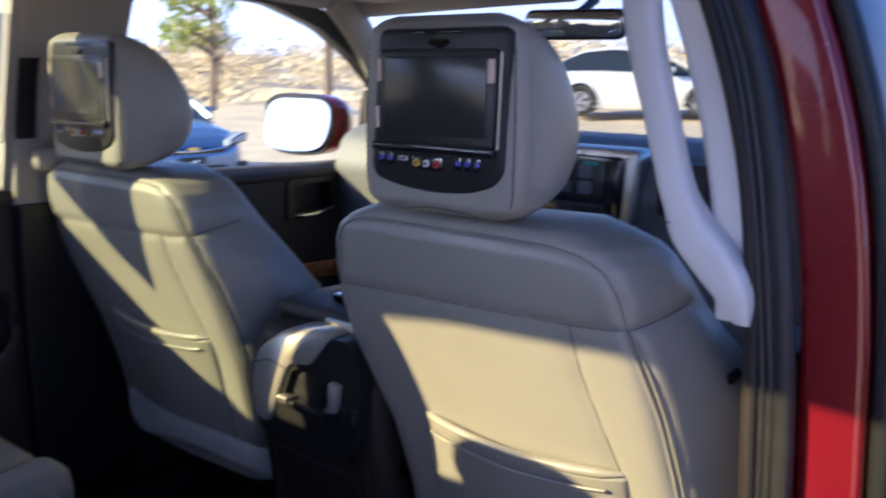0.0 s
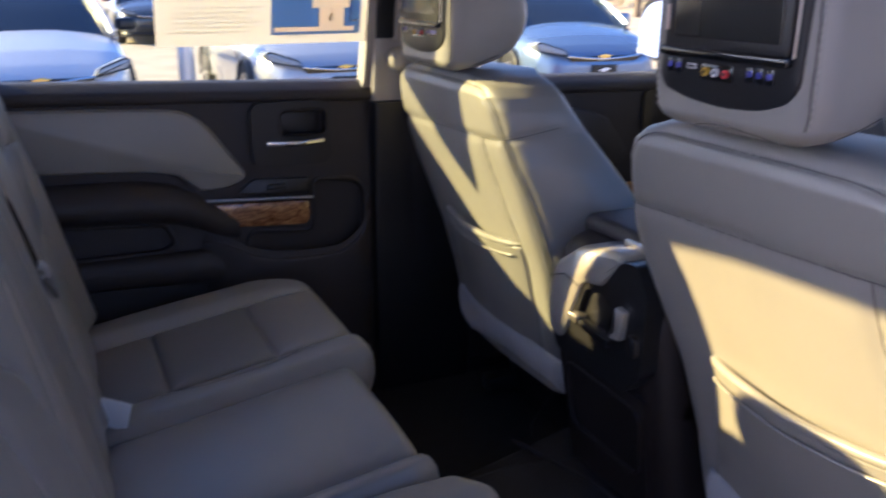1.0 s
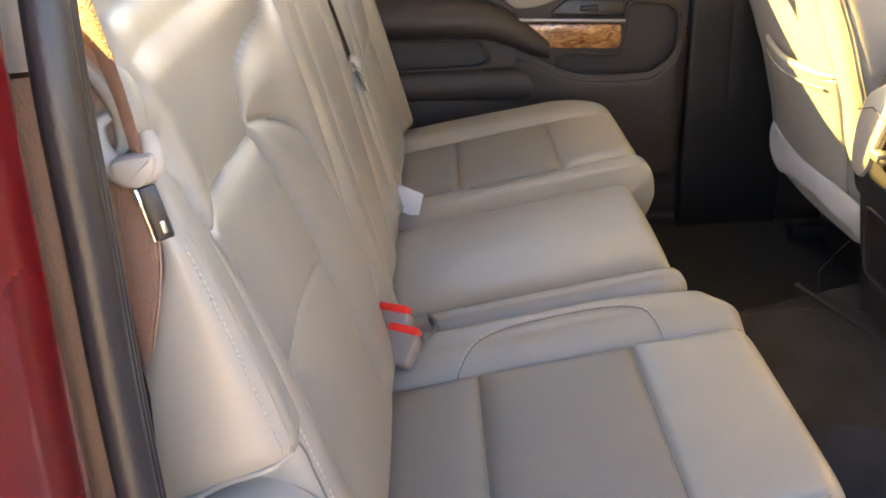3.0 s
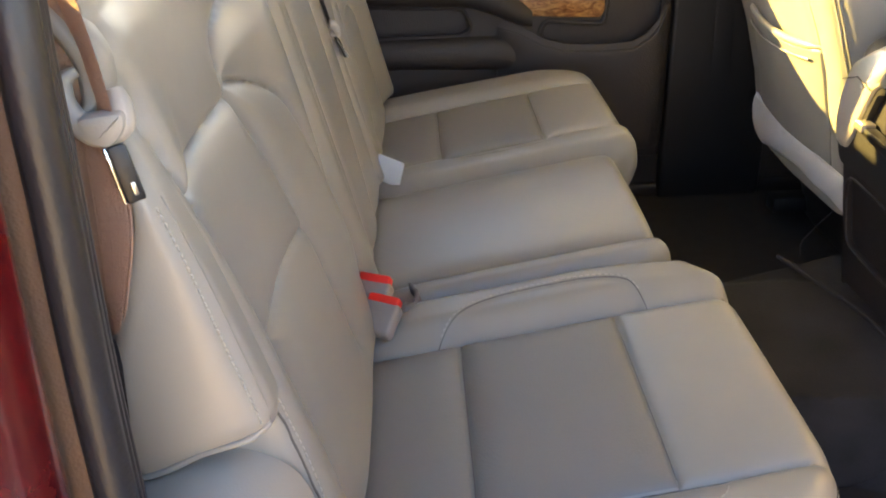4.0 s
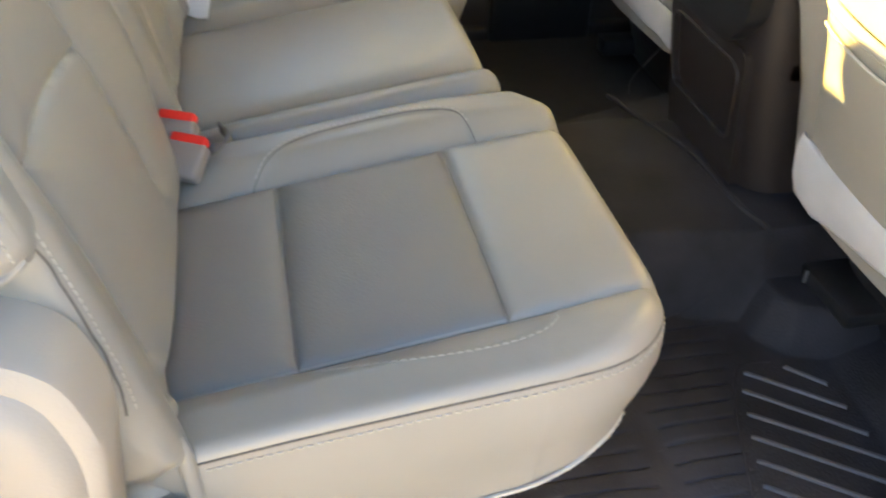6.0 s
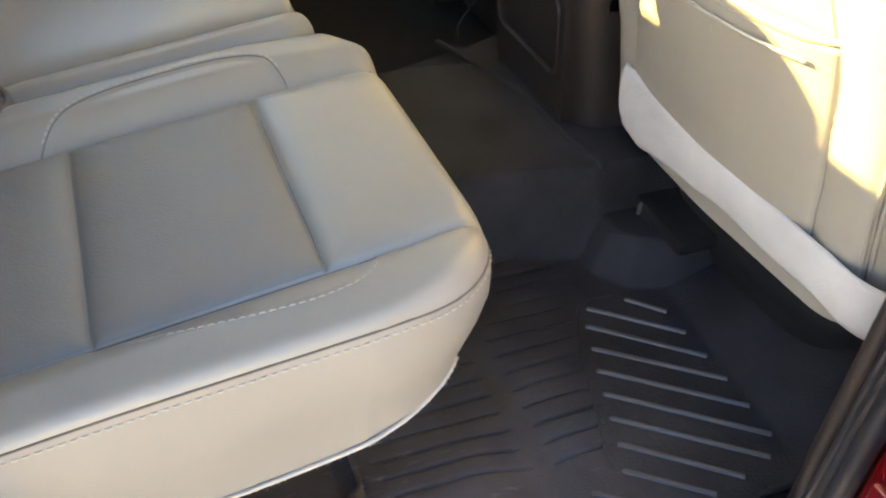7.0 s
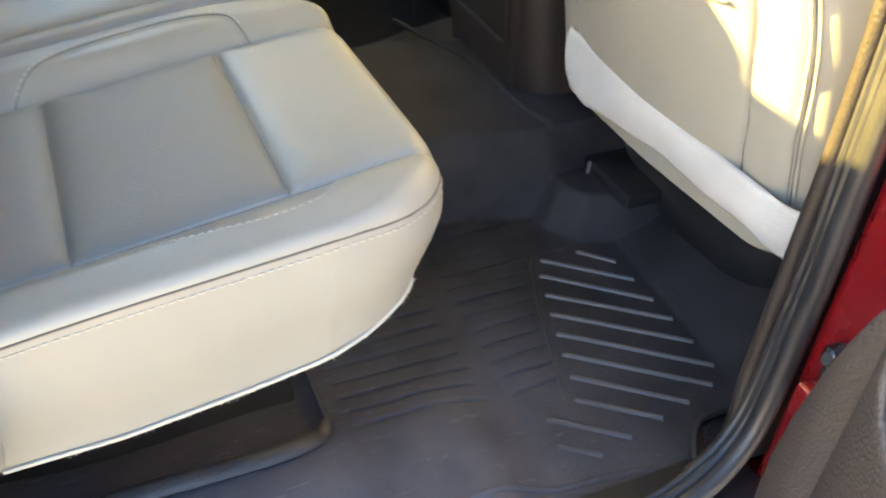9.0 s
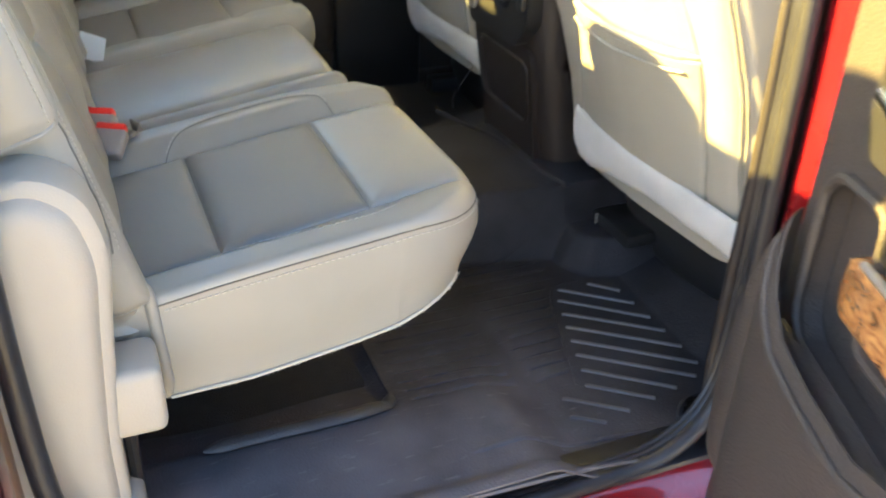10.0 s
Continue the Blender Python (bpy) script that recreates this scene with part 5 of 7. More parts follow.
    for dx in (-0.06, 0.06):
        part("post", tube([(0.393 + dx, 0.785, 0.79), (0.393 + dx, 0.785, 0.86)], 0.007, 8), CHROME, hr)
    # screen unit let into the headrest
    mx = lambda x: 0.283 + (x - 0.276) * 1.08
    mu = part("media_unit", slab(smooth_loop([(mx(0.276), 0.888), (mx(0.286), 0.873), (mx(0.325), 0.864), (mx(0.378), 0.860), (mx(0.43), 0.864), (mx(0.464), 0.876), (mx(0.476), 0.893), (mx(0.482), 1.066), (mx(0.290), 1.066)], 0.016, 5), "y", 0.6865, 0.740, 0.005), BLACK, hr, "black flip-up screen unit with a row of keys and jacks")
    yf = 0.6885
    sfr = part("screen_frame", slab(smooth_loop([(mx(0.287), 0.921), (mx(0.466), 0.921), (mx(0.471), 1.040), (mx(0.295), 1.040)], 0.008, 3), "y", yf - 0.008, yf + 0.004, 0.003), BLACK, mu)
    part("frame_edge", tube([(mx(0.4695), yf - 0.004, 0.922), (mx(0.473), yf - 0.004, 1.036)], 0.0016, 8), SATIN, sfr)
    part("screen", slab(rrect(mx(0.305), mx(0.457), 0.934, 1.031, 0.004, 2), "y", yf - 0.0095, yf - 0.006, 0.001), SCREEN, mu, "dark glossy screen, switched off")
    part("screen_bar", slab(rrect(mx(0.285), mx(0.468), 0.912, 0.923, 0.004, 2), "y", yf - 0.012, yf, 0.003), GLOSS, mu)
    part("latch", slab(smooth_loop([(mx(x), z) for x, z in ((0.368, 1.047), (0.384, 1.040), (0.402, 1.047), (0.396, 1.053), (0.374, 1.053))], 0.004, 3), "y", yf - 0.006, yf + 0.002, 0.002), GLOSS, mu)
    part("disc_slot", slab(rrect(mx(0.345), mx(0.420), 1.0580, 1.0625, 0.002, 2), "y", yf - 0.0035, yf + 0.002, 0.001), GLOSS, mu)
    for x0, z0 in ((mx(0.2955), 1.000), (mx(0.2915), 0.940), (mx(0.4585), 1.000)):
        part("film_tab", slab(rrect(x0, x0 + (0.005 if x0 < 0.4 else 0.009), z0, z0 + 0.028, 0.001, 2), "y", yf - 0.0105, yf - 0.0075, 0.0005), TAN, mu, "strip of peeling protective film")
    for x0 in (mx(0.310), mx(0.456)):
        for kk in range(3):
            part("badge_bar", slab(rrect(x0 - 0.008, x0 + 0.008, 1.052 + 0.0035 * kk, 1.0540 + 0.0035 * kk, 0.0008, 2), "y", yf - 0.0010, yf + 0.001, 0.0003), INK, mu)
    for x0 in (mx(0.296), mx(0.3095), mx(0.415), mx(0.4285), mx(0.442)):
        part("key", slab(rrect(x0 - 0.0055, x0 + 0.0055, 0.8925, 0.9095, 0.003, 3), "y", yf - 0.0035, yf + 0.001, 0.0012), GLOSS, mu)
        part("key_mark", slab(rrect(x0 - 0.0035, x0 + 0.0035, 0.8985, 0.9045, 0.001, 2), "y", yf - 0.0042, yf - 0.003, 0.0003), BLUEKEY, mu)
    part("jack_plate", slab(rrect(mx(0.344), mx(0.392), 0.889, 0.907, 0.003, 3), "y", yf - 0.003, yf + 0.001, 0.001), GLOSS, mu)
    for x0, mt in ((mx(0.353), YELLOW), (mx(0.368), WHITEP), (mx(0.383), REDJ)):
        part("jack", tube([(x0, yf - 0.006, 0.898), (x0, yf, 0.898)], 0.0046, 14, up=(0, 0, 1)), mt, mu)
        part("jack_hole", tube([(x0, yf - 0.0066, 0.898), (x0, yf - 0.001, 0.898)], 0.0022, 10), BLACK, mu)
    part("usb_port", slab(rrect(mx(0.322), mx(0.337), 0.899, 0.905, 0.001, 2), "y", yf - 0.0022, yf + 0.001, 0.0006), WHITEP, mu)
    part("usb_hole", slab(rrect(mx(0.324), mx(0.335), 0.9005, 0.9035, 0.0006, 2), "y", yf - 0.0028, yf, 0.0004), BLACK, mu)
    part("phone_jack", tube([(mx(0.402), yf - 0.003, 0.901), (mx(0.402), yf, 0.901)], 0.004, 12), BLACK, mu)
    return t


seat_r = front_seat()
seat_l = copy_thing(seat_r, pose(-0.905, 0.010, 0))
for c in seat_l.children:
    if c.name.startswith("headrest"):
        c.location.x += 0.034
        c.location.z -= 0.006
part("airbag_tab", moved(box(-0.003, 0.004, -0.011, 0.011, -0.007, 0.007, 0.002), pose(0.724, 0.885, 0.640, 20, 0, -16)), BLACK, seat_r)

# ---- console between the seats ----
con = thing("centre_console", "dark centre console with satin silver rear cup holder surround", "console")
prof = smooth_loop([(0.880, 0.00), (0.845, 0.20), (0.818, 0.36), (0.806, 0.50), (0.815, 0.55), (0.85, 0.572), (1.45, 0.575), (1.62, 0.50), (1.70, 0.30), (1.72, 0.00)], 0.03, 5)


def console_body():
    """The body's upright outline carried across, its corners drawn in along a quarter round."""
    rings, R = [], 0.052
    c = np.mean(np.array(prof), axis=0)
    st = [(-0.150 + R * (1 - math.cos(a)), R * (1 - math.sin(a))) for a in np.linspace(0, math.pi / 2, 9)]
    st += [(0.168 - R * (1 - math.cos(a)), R * (1 - math.sin(a))) for a in np.linspace(math.pi / 2, 0, 9)]
    for x, ins in st:
        rings.append([(x, a + (ins if a < c[0] else -ins), b - (0.7 * ins if b > c[1] else 0)) for a, b in prof])
    return loft(rings)


part("body", console_body(), DARK, con)


def rear_slant(shape):
    """Leans a rear panel with the console's face."""
    return [(p[0], p[1] + 0.150 * (0.36 - p[2]) - (0.0 if p[2] < 0.36 else 0.05 * (0.36 - p[2])), p[2]) for p in map(tuple, shape[0])], shape[1]


binlp = smooth_loop([(-0.088, 0.210), (0.112, 0.205), (0.128, 0.335), (-0.092, 0.340)], 0.028, 6)
part("bin_panel", rear_slant(plate_holes(smooth_loop([(-0.102, 0.09), (0.128, 0.09), (0.142, 0.362), (-0.112, 0.362)], 0.02, 4), [binlp], "y", 0.868, 0.812)), DARK, con, "dark lower panel with an open bin", 30)
part("bin_rim", rear_slant(tube([(x, 0.8105, z) for x, z in binlp], 0.0032, 8, closed=True, up=(0, 1, 0))), DARK, con)
vent = smooth_loop([(-0.034, 0.448), (0.056, 0.432), (0.062, 0.500), (0.044, 0.514), (-0.010, 0.504)], 0.010, 4)
ban = part("rear_panel", plate_holes(smooth_loop([(-0.112, 0.410), (-0.090, 0.368), (0.112, 0.368), (0.150, 0.41), (0.156, 0.535), (0.130, 0.582), (0.088, 0.580), (0.040, 0.522), (-0.03, 0.514), (-0.100, 0.470)], 0.016, 5), [vent], "y", 0.84, 0.793), BLACK, con, "black panel round the rear outlets", 30)


def hood_shape():
    """Silver surround: an arm down one side, wrapping over the top of the panel."""
    lo = smooth_loop([(-0.116, 0.430), (-0.114, 0.475), (-0.094, 0.528), (-0.035, 0.572), (0.060, 0.586), (0.086, 0.580), (0.042, 0.522), (-0.012, 0.514), (-0.040, 0.459), (-0.053, 0.417), (-0.074, 0.389), (-0.108, 0.400)], 0.016, 6)
    V, F = slab(lo, "y", 0.784, 0.87, 0.012)
    return [(p[0], p[1] + 0.020 * float(np.clip((p[2] - 0.530) / 0.05, 0, 1)) ** 2, p[2]) for p in map(tuple, V)], F


arm = part("silver_hood", hood_shape(), SILVERPAINT, ban, "satin silver surround down one side of the outlet")
part("hood_line", tube([(-0.104, 0.783, 0.500), (-0.060, 0.783, 0.516), (-0.018, 0.783, 0.508)], 0.0012, 6), SEAM, arm)
part("recess", slab(vent, "y", 0.8045, 0.815, 0.001), BLACK, ban, "black recess round the rear vents")
part("ledge", slab(smooth_loop([(-0.030, 0.440), (0.072, 0.430), (0.080, 0.448), (-0.026, 0.452)], 0.004, 3), "y", 0.782, 0.80, 0.003), BLACK, ban)
part("silver_tab", slab(smooth_loop([(0.090, 0.508), (0.114, 0.506), (0.106, 0.456), (0.078, 0.452), (0.079, 0.464), (0.091, 0.468)], 0.004, 3), "y", 0.781, 0.80, 0.003), SILVERPAINT, ban)
part("socket", slab(rrect(0.120, 0.146, 0.440, 0.474, 0.010, 4), "y", 0.784, 0.81, 0.003), BLACK, ban, "black power outlet cover")
part("chrome_clip", slab(rrect(-0.036, -0.010, 0.444, 0.456, 0.002, 2), "y", 0.778, 0.80, 0.001), SATIN, ban)
part("armrest", box(-0.135, 0.150, 0.862, 1.40, 0.56, 0.598, 0.018, 4), DARKSOFT, con)
part("armrest_strip", box(0.020, 0.150, 0.842, 0.852, 0.574, 0.592, 0.003), SILVERPAINT, con)
part("cord", tube(curve_pts([(-0.158, 0.835, 0.24), (-0.172, 0.815, 0.20), (-0.182, 0.80, 0.165), (-0.176, 0.80, 0.142)], 24), 0.0009, 6), DARKSOFT, con, "thin loose cord beside the console")
part("cup_mount", moved(box(-0.04, 0.04, -0.02, 0.02, -0.004, 0.012, 0.004), pose(0.0, 0.94, 0.600)), GLOSS, con)
bolt = thing("seat_track_cap", "black plastic cap on the seat track", "track cap")
part("cap", box(0.268, 0.40, 0.905, 0.990, 0.060, 0.086, 0.006, 2), BLACK, bolt)
part("socket", box(0.236, 0.268, 0.905, 0.985, 0.060, 0.068, 0.003, 2), GLOSS, bolt)
part("edge", box(0.2955, 0.299, 0.8985, 0.904, 0.060, 0.087, 0.0015), SATIN, bolt)
tr = thing("track_cover", "dark brown plastic trim under the front seat", "track cover")
part("cover", box(0.165, 0.235, 0.90, 1.15, -0.01, 0.078, 0.015, 4), DARK, tr)
part("side", box(0.402, 0.56, 1.04, 1.15, 0.0, 0.085, 0.012, 3), BLACK, tr)



# ---- doors ----
def rear_door(m, name, label, open_door):
    """A rear door in the left door's own frame, carried by m."""
    t = thing(name, label, "car door", "rear doors")
    P = lambda nm, shape, mat, par=t, lab="", angle=40: part(nm, moved(shape, m), mat, par, lab, angle)
    y0, y1 = -0.14, 0.715
    more = 0.04 if open_door else 0.0
    belt = lambda y: 0.788 - 0.035 * (y + 0.02)
    # the panel's foot reaches on towards the hinges, hidden while the door is shut
    foot = 0.075 if open_door else 0.0
    outer = smooth_loop([(y0 + 0.06, 0.0), (y1 + foot, 0.0), (y1 + 0.75 * foot, 0.22), (y1, 0.47), (y1, belt(y1) - 0.02), (y0, belt(y0) - 0.02), (y0, 0.3)], 0.03, 4)
    handle = rrect(0.425, 0.592, 0.592, 0.722, 0.025, 5)
    pocket = smooth_loop([(-0.03, 0.412), (0.215, 0.412), (0.243, 0.428), (0.222, 0.475), (-0.03, 0.490)], 0.015, 4)
    lower = smooth_loop([(0.395, 0.40), (0.44, 0.372), (0.655, 0.362), (0.680, 0.385), (0.682, 0.515), (0.655, 0.54), (0.560, 0.548), (0.548, 0.425), (0.41, 0.44)], 0.02, 4)
    P("panel", plate_holes(outer, [handle, pocket, lower], "x", -0.830, -0.805), DARKSOFT, angle=30)
    for lp, r in ((pocket, 0.005), (lower, 0.006), (handle, 0.004)):
        P("rim", tube([(-0.804, a, b) for a, b in lp], r, 8, closed=True, up=(1, 0, 0)), DARKSOFT)
    # belt ledge
    P("belt_trim", loft([[(x, y, z + belt(y)) for x, z in smooth_loop([(-0.875, -0.03), (-0.80, -0.045), (-0.795, -0.02), (-0.83, 0.0), (-0.875, 0.002)], 0.01, 3)] for y in np.linspace(y0, y1, 8)]), DARKSOFT)
    # padded upper insert
    P("insert", slab(smooth_loop([(-0.10, 0.612), (0.02, 0.604), (0.18, 0.596), (0.255, 0.584), (0.283, 0.556), (0.300, 0.543), (0.36, 0.545), (0.410, 0.566), (0.325, 0.690), (0.275, 0.724), (0.16, 0.732), (-0.10, 0.742)], 0.03, 6), "x", -0.815, -0.782, 0.016), LEATHER, t, "padded taupe leather insert")
    # armrest
    arm = []
    for y, z, d, h in ((-0.12, 0.54, 0.055, 0.045), (0.05, 0.536, 0.062, 0.046), (0.18, 0.530, 0.064, 0.046), (0.24, 0.522, 0.06, 0.044), (0.29, 0.500, 0.045, 0.040), (0.34, 0.470, 0.03, 0.032), (0.38, 0.448, 0.015, 0.02)):
        arm.append([(-0.80 + d * max(-0.2, math.cos(a)), y, z + h * math.sin(a)) for a in np.linspace(-math.pi / 2 - 0.3, math.pi / 2 + 0.3, 16)])
    P("armrest", loft(arm), DARKSOFT)
    P("lower_swell", loft([[(-0.802 + d * max(0, math.cos(a)), y, z + h * math.sin(a)) for a in np.linspace(-1.8, 1.8, 14)] for y, z, d, h in ((-0.12, 0.375, 0.02, 0.035), (0.1, 0.375, 0.024, 0.036), (0.3, 0.37, 0.024, 0.04), (0.42, 0.35, 0.02, 0.03), (0.69, 0.335, 0.018, 0.028))]), DARKSOFT)
    # upstanding wall of the door bin, its front end rising to a tip
    wall, walls = [], []
    for y, rim, d in ((0.30, 0.425, 0.004), (0.34, 0.418, 0.022), (0.40, 0.388, 0.036), (0.45, 0.374, 0.042), (0.54, 0.370, 0.045), (0.61, 0.373, 0.046), (0.645, 0.395, 0.046), (0.663, 0.414, 0.044), (0.676, 0.442, 0.040), (0.684, 0.460, 0.034), (0.694, 0.464, 0.022), (0.702, 0.455, 0.004)):
        ends = [(y, rim, d)]
        if open_door and y > 0.70:
            ends = [(0.704, 0.446, 0.028), (0.713, 0.420, 0.032), (0.722, 0.390, 0.034), (0.734, 0.345, 0.034), (0.748, 0.290, 0.032), (0.762, 0.235, 0.026), (0.776, 0.185, 0.016), (0.784, 0.150, 0.004)]
        walls += ends
    for y, rim, d in walls:
        x = -0.803 + d
        wall.append([(x, y, rim), (x - 0.006, y, rim + 0.004), (x - 0.013, y, rim), (x - 0.013, y, 0.13), (x - 0.03, y, 0.11), (x - 0.004, y, 0.14), (x + 0.001, y, 0.22), (x + 0.001, y, rim - 0.03)])
    wall = [curve_pts(r, 32, closed=True) for r in wall]
    P("bin_wall", loft([[tuple(p) for p in ring] for ring in wall]), DARKSOFT, t, "dark moulded wall of the door bin")
    # wood strip with its switch
    P("wood_strip", slab(smooth_loop([(0.30, 0.512), (0.545 + more, 0.500), (0.548 + more, 0.46), (0.538 + more, 0.442), (0.33, 0.455), (0.305, 0.47)], 0.01, 3), "x", -0.815, -0.792, 0.005), WOOD, t, "glossy burl wood strip")
    P("strip_edge", tube([(-0.790, 0.285, 0.522), (-0.788, 0.40, 0.516), (-0.790, 0.552, 0.507)], 0.004, 8), SATIN)
    P("switch_plate", slab(smooth_loop([(0.38, 0.53), (0.42, 0.56), (0.55, 0.552), (0.552, 0.515), (0.40, 0.520)], 0.01, 3), "x", -0.815, -0.795, 0.004), BLACK)
    P("window_switch", box(-0.797, -0.785, 0.45, 0.49, 0.533, 0.545, 0.003), BLACK)
    # inner handle
    hb = P("handle_bezel", frame_slab(rrect(0.418, 0.600, 0.586, 0.730, 0.03, 5), rrect(0.484, 0.590, 0.654, 0.708, 0.018, 5), "x", -0.808, -0.784), BLACK)
    P("bezel_rim", tube([(-0.786, a, b) for a, b in rrect(0.482, 0.592, 0.652, 0.710, 0.018, 5)], 0.004, 8, closed=True, up=(1, 0, 0)), DARK, hb)
    P("handle_cup", slab(rrect(0.45, 0.582, 0.62, 0.705, 0.02, 5), "x", -0.829, -0.824, 0.002), BLACK, hb)
    P("handle", loft([[(-0.782 + 0.010 * float(bump(y, 0.51, 0.06)) + dx, y, 0.642 - 0.004 * bump(y, 0.52, 0.05) + dz) for dx, dz in smooth_loop([(-0.006, -0.008), (0.006, -0.007), (0.006, 0.005), (-0.006, 0.007)], 0.004, 3)] for y in np.linspace(0.450, 0.580, 12)]), CHROME, hb, "chrome pull lever")
    P("speaker_grille", slab(rrect(0.50, 0.68, 0.10, 0.24, 0.02, 4), "x", -0.81, -0.801, 0.003), BLACK)
    # window frame, glass, outer skin
    wo = smooth_loop([(y0, belt(y0) - 0.04), (y1 + 0.005, belt(y1) - 0.04), (y1 + 0.005, 1.265), (0.30, 1.275), (-0.02, 1.25), (y0, 1.06)], 0.04, 5)
    wi = smooth_loop([(y0 + 0.055, belt(y0) - 0.03), (0.690, belt(0.69) - 0.03), (0.690, 1.228), (0.30, 1.236), (0.03, 1.212), (y0 + 0.055, 1.03)], 0.04, 5)

    def lean(shape):
        return [(-side_x(max(p[2], 0.0)) + (p[0] + 0.86) if p[2] > 0.7 else p[0], p[1], p[2]) for p in map(tuple, shape[0])], shape[1]
    fs = frame_slab(wo, wi, "x", -0.90, -0.855)
    P("window_frame", lean(fs), BLACK if open_door else TRIM, t, "", 25)
    P("pane", lean(slab([(a, b) for a, b in wi], "x", -0.882, -0.878, 0.001)), GLASS, t, "tinted side window")
    P("outer_skin", slab(smooth_loop([(y0 + 0.05, -0.09), (y1, -0.09), (y1, 0.70), (y0, 0.73), (y0 - 0.02, 0.3)], 0.03, 4), "x", -0.955, -0.905, 0.012), RED)
    P("door_edge", box(-0.912, -0.840, y1 - 0.012, y1 + 0.002, -0.02, 0.74, 0.004), RED)
    P("core", box(-0.910, -0.832, y0 + 0.06, y1 - 0.014, 0.0, 0.70, 0.004), BLACK)
    P("bottom_seal", tube([(-0.842, y0 + 0.08, 0.01), (-0.842, y1 - 0.02, 0.01)], 0.012, 8), RUBBER)
    return t


rear_door(Matrix.Identity(4), "door_rear_left", "closed rear door with taupe insert, wood strip and chrome handle", False)
# the open door swings about its front edge
mirror_x = Matrix.Diagonal((-1, 1, 1, 1))
hinge_at = Vector((0.922, 0.800, 0.0))
open_m = Matrix.Translation(hinge_at) @ pose(0, 0, 0, 0, 0, 66) @ Matrix.Translation((-0.90, -0.84, 0)) @ mirror_x
rear_door(open_m, "door_rear_right", "open rear door with dark pocket, taupe insert and wood strip", True)


def front_door():
    t = thing("door_front_left", "closed dark front door with chrome handle and side window", "car door", "front doors")
    y0, y1 = 0.935, 1.88
    outer = smooth_loop([(y0, 0.0), (y1, 0.0), (y1, 0.70), (y0, 0.735)], 0.03, 4)
    handle = rrect(1.49, 1.65, 0.60, 0.695, 0.02, 4)
    part("panel", plate_holes(outer, [handle], "x", -0.85, -0.805), DARKSOFT, t, angle=30)
    part("belt_trim", loft([[(x, y, z + 0.757 - 0.022 * (y - 0.95)) for x, z in smooth_loop([(-0.875, -0.03), (-0.80, -0.045), (-0.795, -0.02), (-0.83, 0.0), (-0.875, 0.002)], 0.01, 3)] for y in np.linspace(y0, y1, 6)]), DARKSOFT, t)
    part("insert", slab(smooth_loop([(0.98, 0.50), (1.38, 0.50), (1.44, 0.53), (1.36, 0.64), (1.28, 0.67), (0.98, 0.68)], 0.03, 5), "x", -0.815, -0.786, 0.010), DARKSOFT, t)
    hb = part("handle_bezel", frame_slab(rrect(1.475, 1.665, 0.585, 0.705, 0.02, 4), rrect(1.50, 1.645, 0.61, 0.69, 0.015, 4), "x", -0.812, -0.796), BLACK, t)
    part("handle", tube(curve_pts([(-0.80, 1.50, 0.60), (-0.79, 1.57, 0.60), (-0.80, 1.65, 0.612)], 12), 0.007, 8), CHROME, hb)
    part("wood_strip", slab(smooth_loop([(1.36, 0.46), (1.72, 0.45), (1.72, 0.40), (1.38, 0.41)], 0.01, 3), "x", -0.815, -0.79, 0.005), WOOD, t)
    wi = smooth_loop([(0.955, 0.72), (1.84, 0.71), (1.835, 0.95), (1.70, 1.045), (1.53, 1.125), (1.34, 1.175), (1.16, 1.185), (0.955, 1.18)], 0.03, 5)
    wo = smooth_loop([(0.93, 0.70), (1.88, 0.69), (1.875, 0.97), (1.725, 1.08), (1.55, 1.165), (1.345, 1.215), (1.16, 1.225), (0.93, 1.22)], 0.03, 5)

    def lean(shape):
        return [(-side_x(max(p[2], 0.0)) + (p[0] + 0.86), p[1], p[2]) for p in map(tuple, shape[0])], shape[1]
    part("window_frame", lean(frame_slab(wo, wi, "x", -0.90, -0.86)), BLACK, t, angle=25)
    part("pane", lean(slab(wi, "x", -0.882, -0.878, 0.001)), CLEAR, t)
    part("outer_skin", slab(smooth_loop([(y0, -0.09), (1.95, -0.09), (1.95, 0.68), (y0, 0.70)], 0.03, 4), "x", -0.955, -0.905, 0.012), RED, t)
    part("core", box(-0.908, -0.852, y0 + 0.01, y1, 0.0, 0.70, 0.004), BLACK, t)
    # outside mirror
    rim = [(math.copysign(abs(math.cos(u)) ** 0.5, math.cos(u)), math.copysign(abs(math.sin(u)) ** 0.5, math.sin(u))) for u in np.linspace(0, 2 * math.pi, 48, endpoint=False)]
    rim = [(a - 0.10 * max(0, a) * max(0, -b), b + 0.10 * max(0, a) * max(0, -b)) for a, b in rim]
    at = pose(-1.105, 1.80, 0.835, 0, 0, -4)
    mh = part("mirror_housing", moved(loft([[(0.178 * k * a, y, 0.098 * k * b) for a, b in rim] for y, k in ((0.0, 1.0), (0.02, 1.03), (0.06, 1.0), (0.11, 0.8), (0.14, 0.45))]), at), RED, t, "red door mirror housing")
    part("mirror_glass", moved(([(0.166 * a, -0.016, 0.089 * b) for a, b in rim], [tuple(range(48))]), at @ pose(0, 0, 0, -9, 0, 0)), MIRROR, mh)
    part("mirror_rim", moved(tube([(0.171 * a, -0.004, 0.093 * b) for a, b in rim], 0.008, 6, closed=True, up=(0, 1, 0)), at), BLACK, mh)
    part("mirror_arm", tube([(-0.86, 1.84, 0.765), (-0.95, 1.85, 0.775), (-1.0, 1.84, 0.80)], 0.022, 8), BLACK, mh)
    return t


front_door()

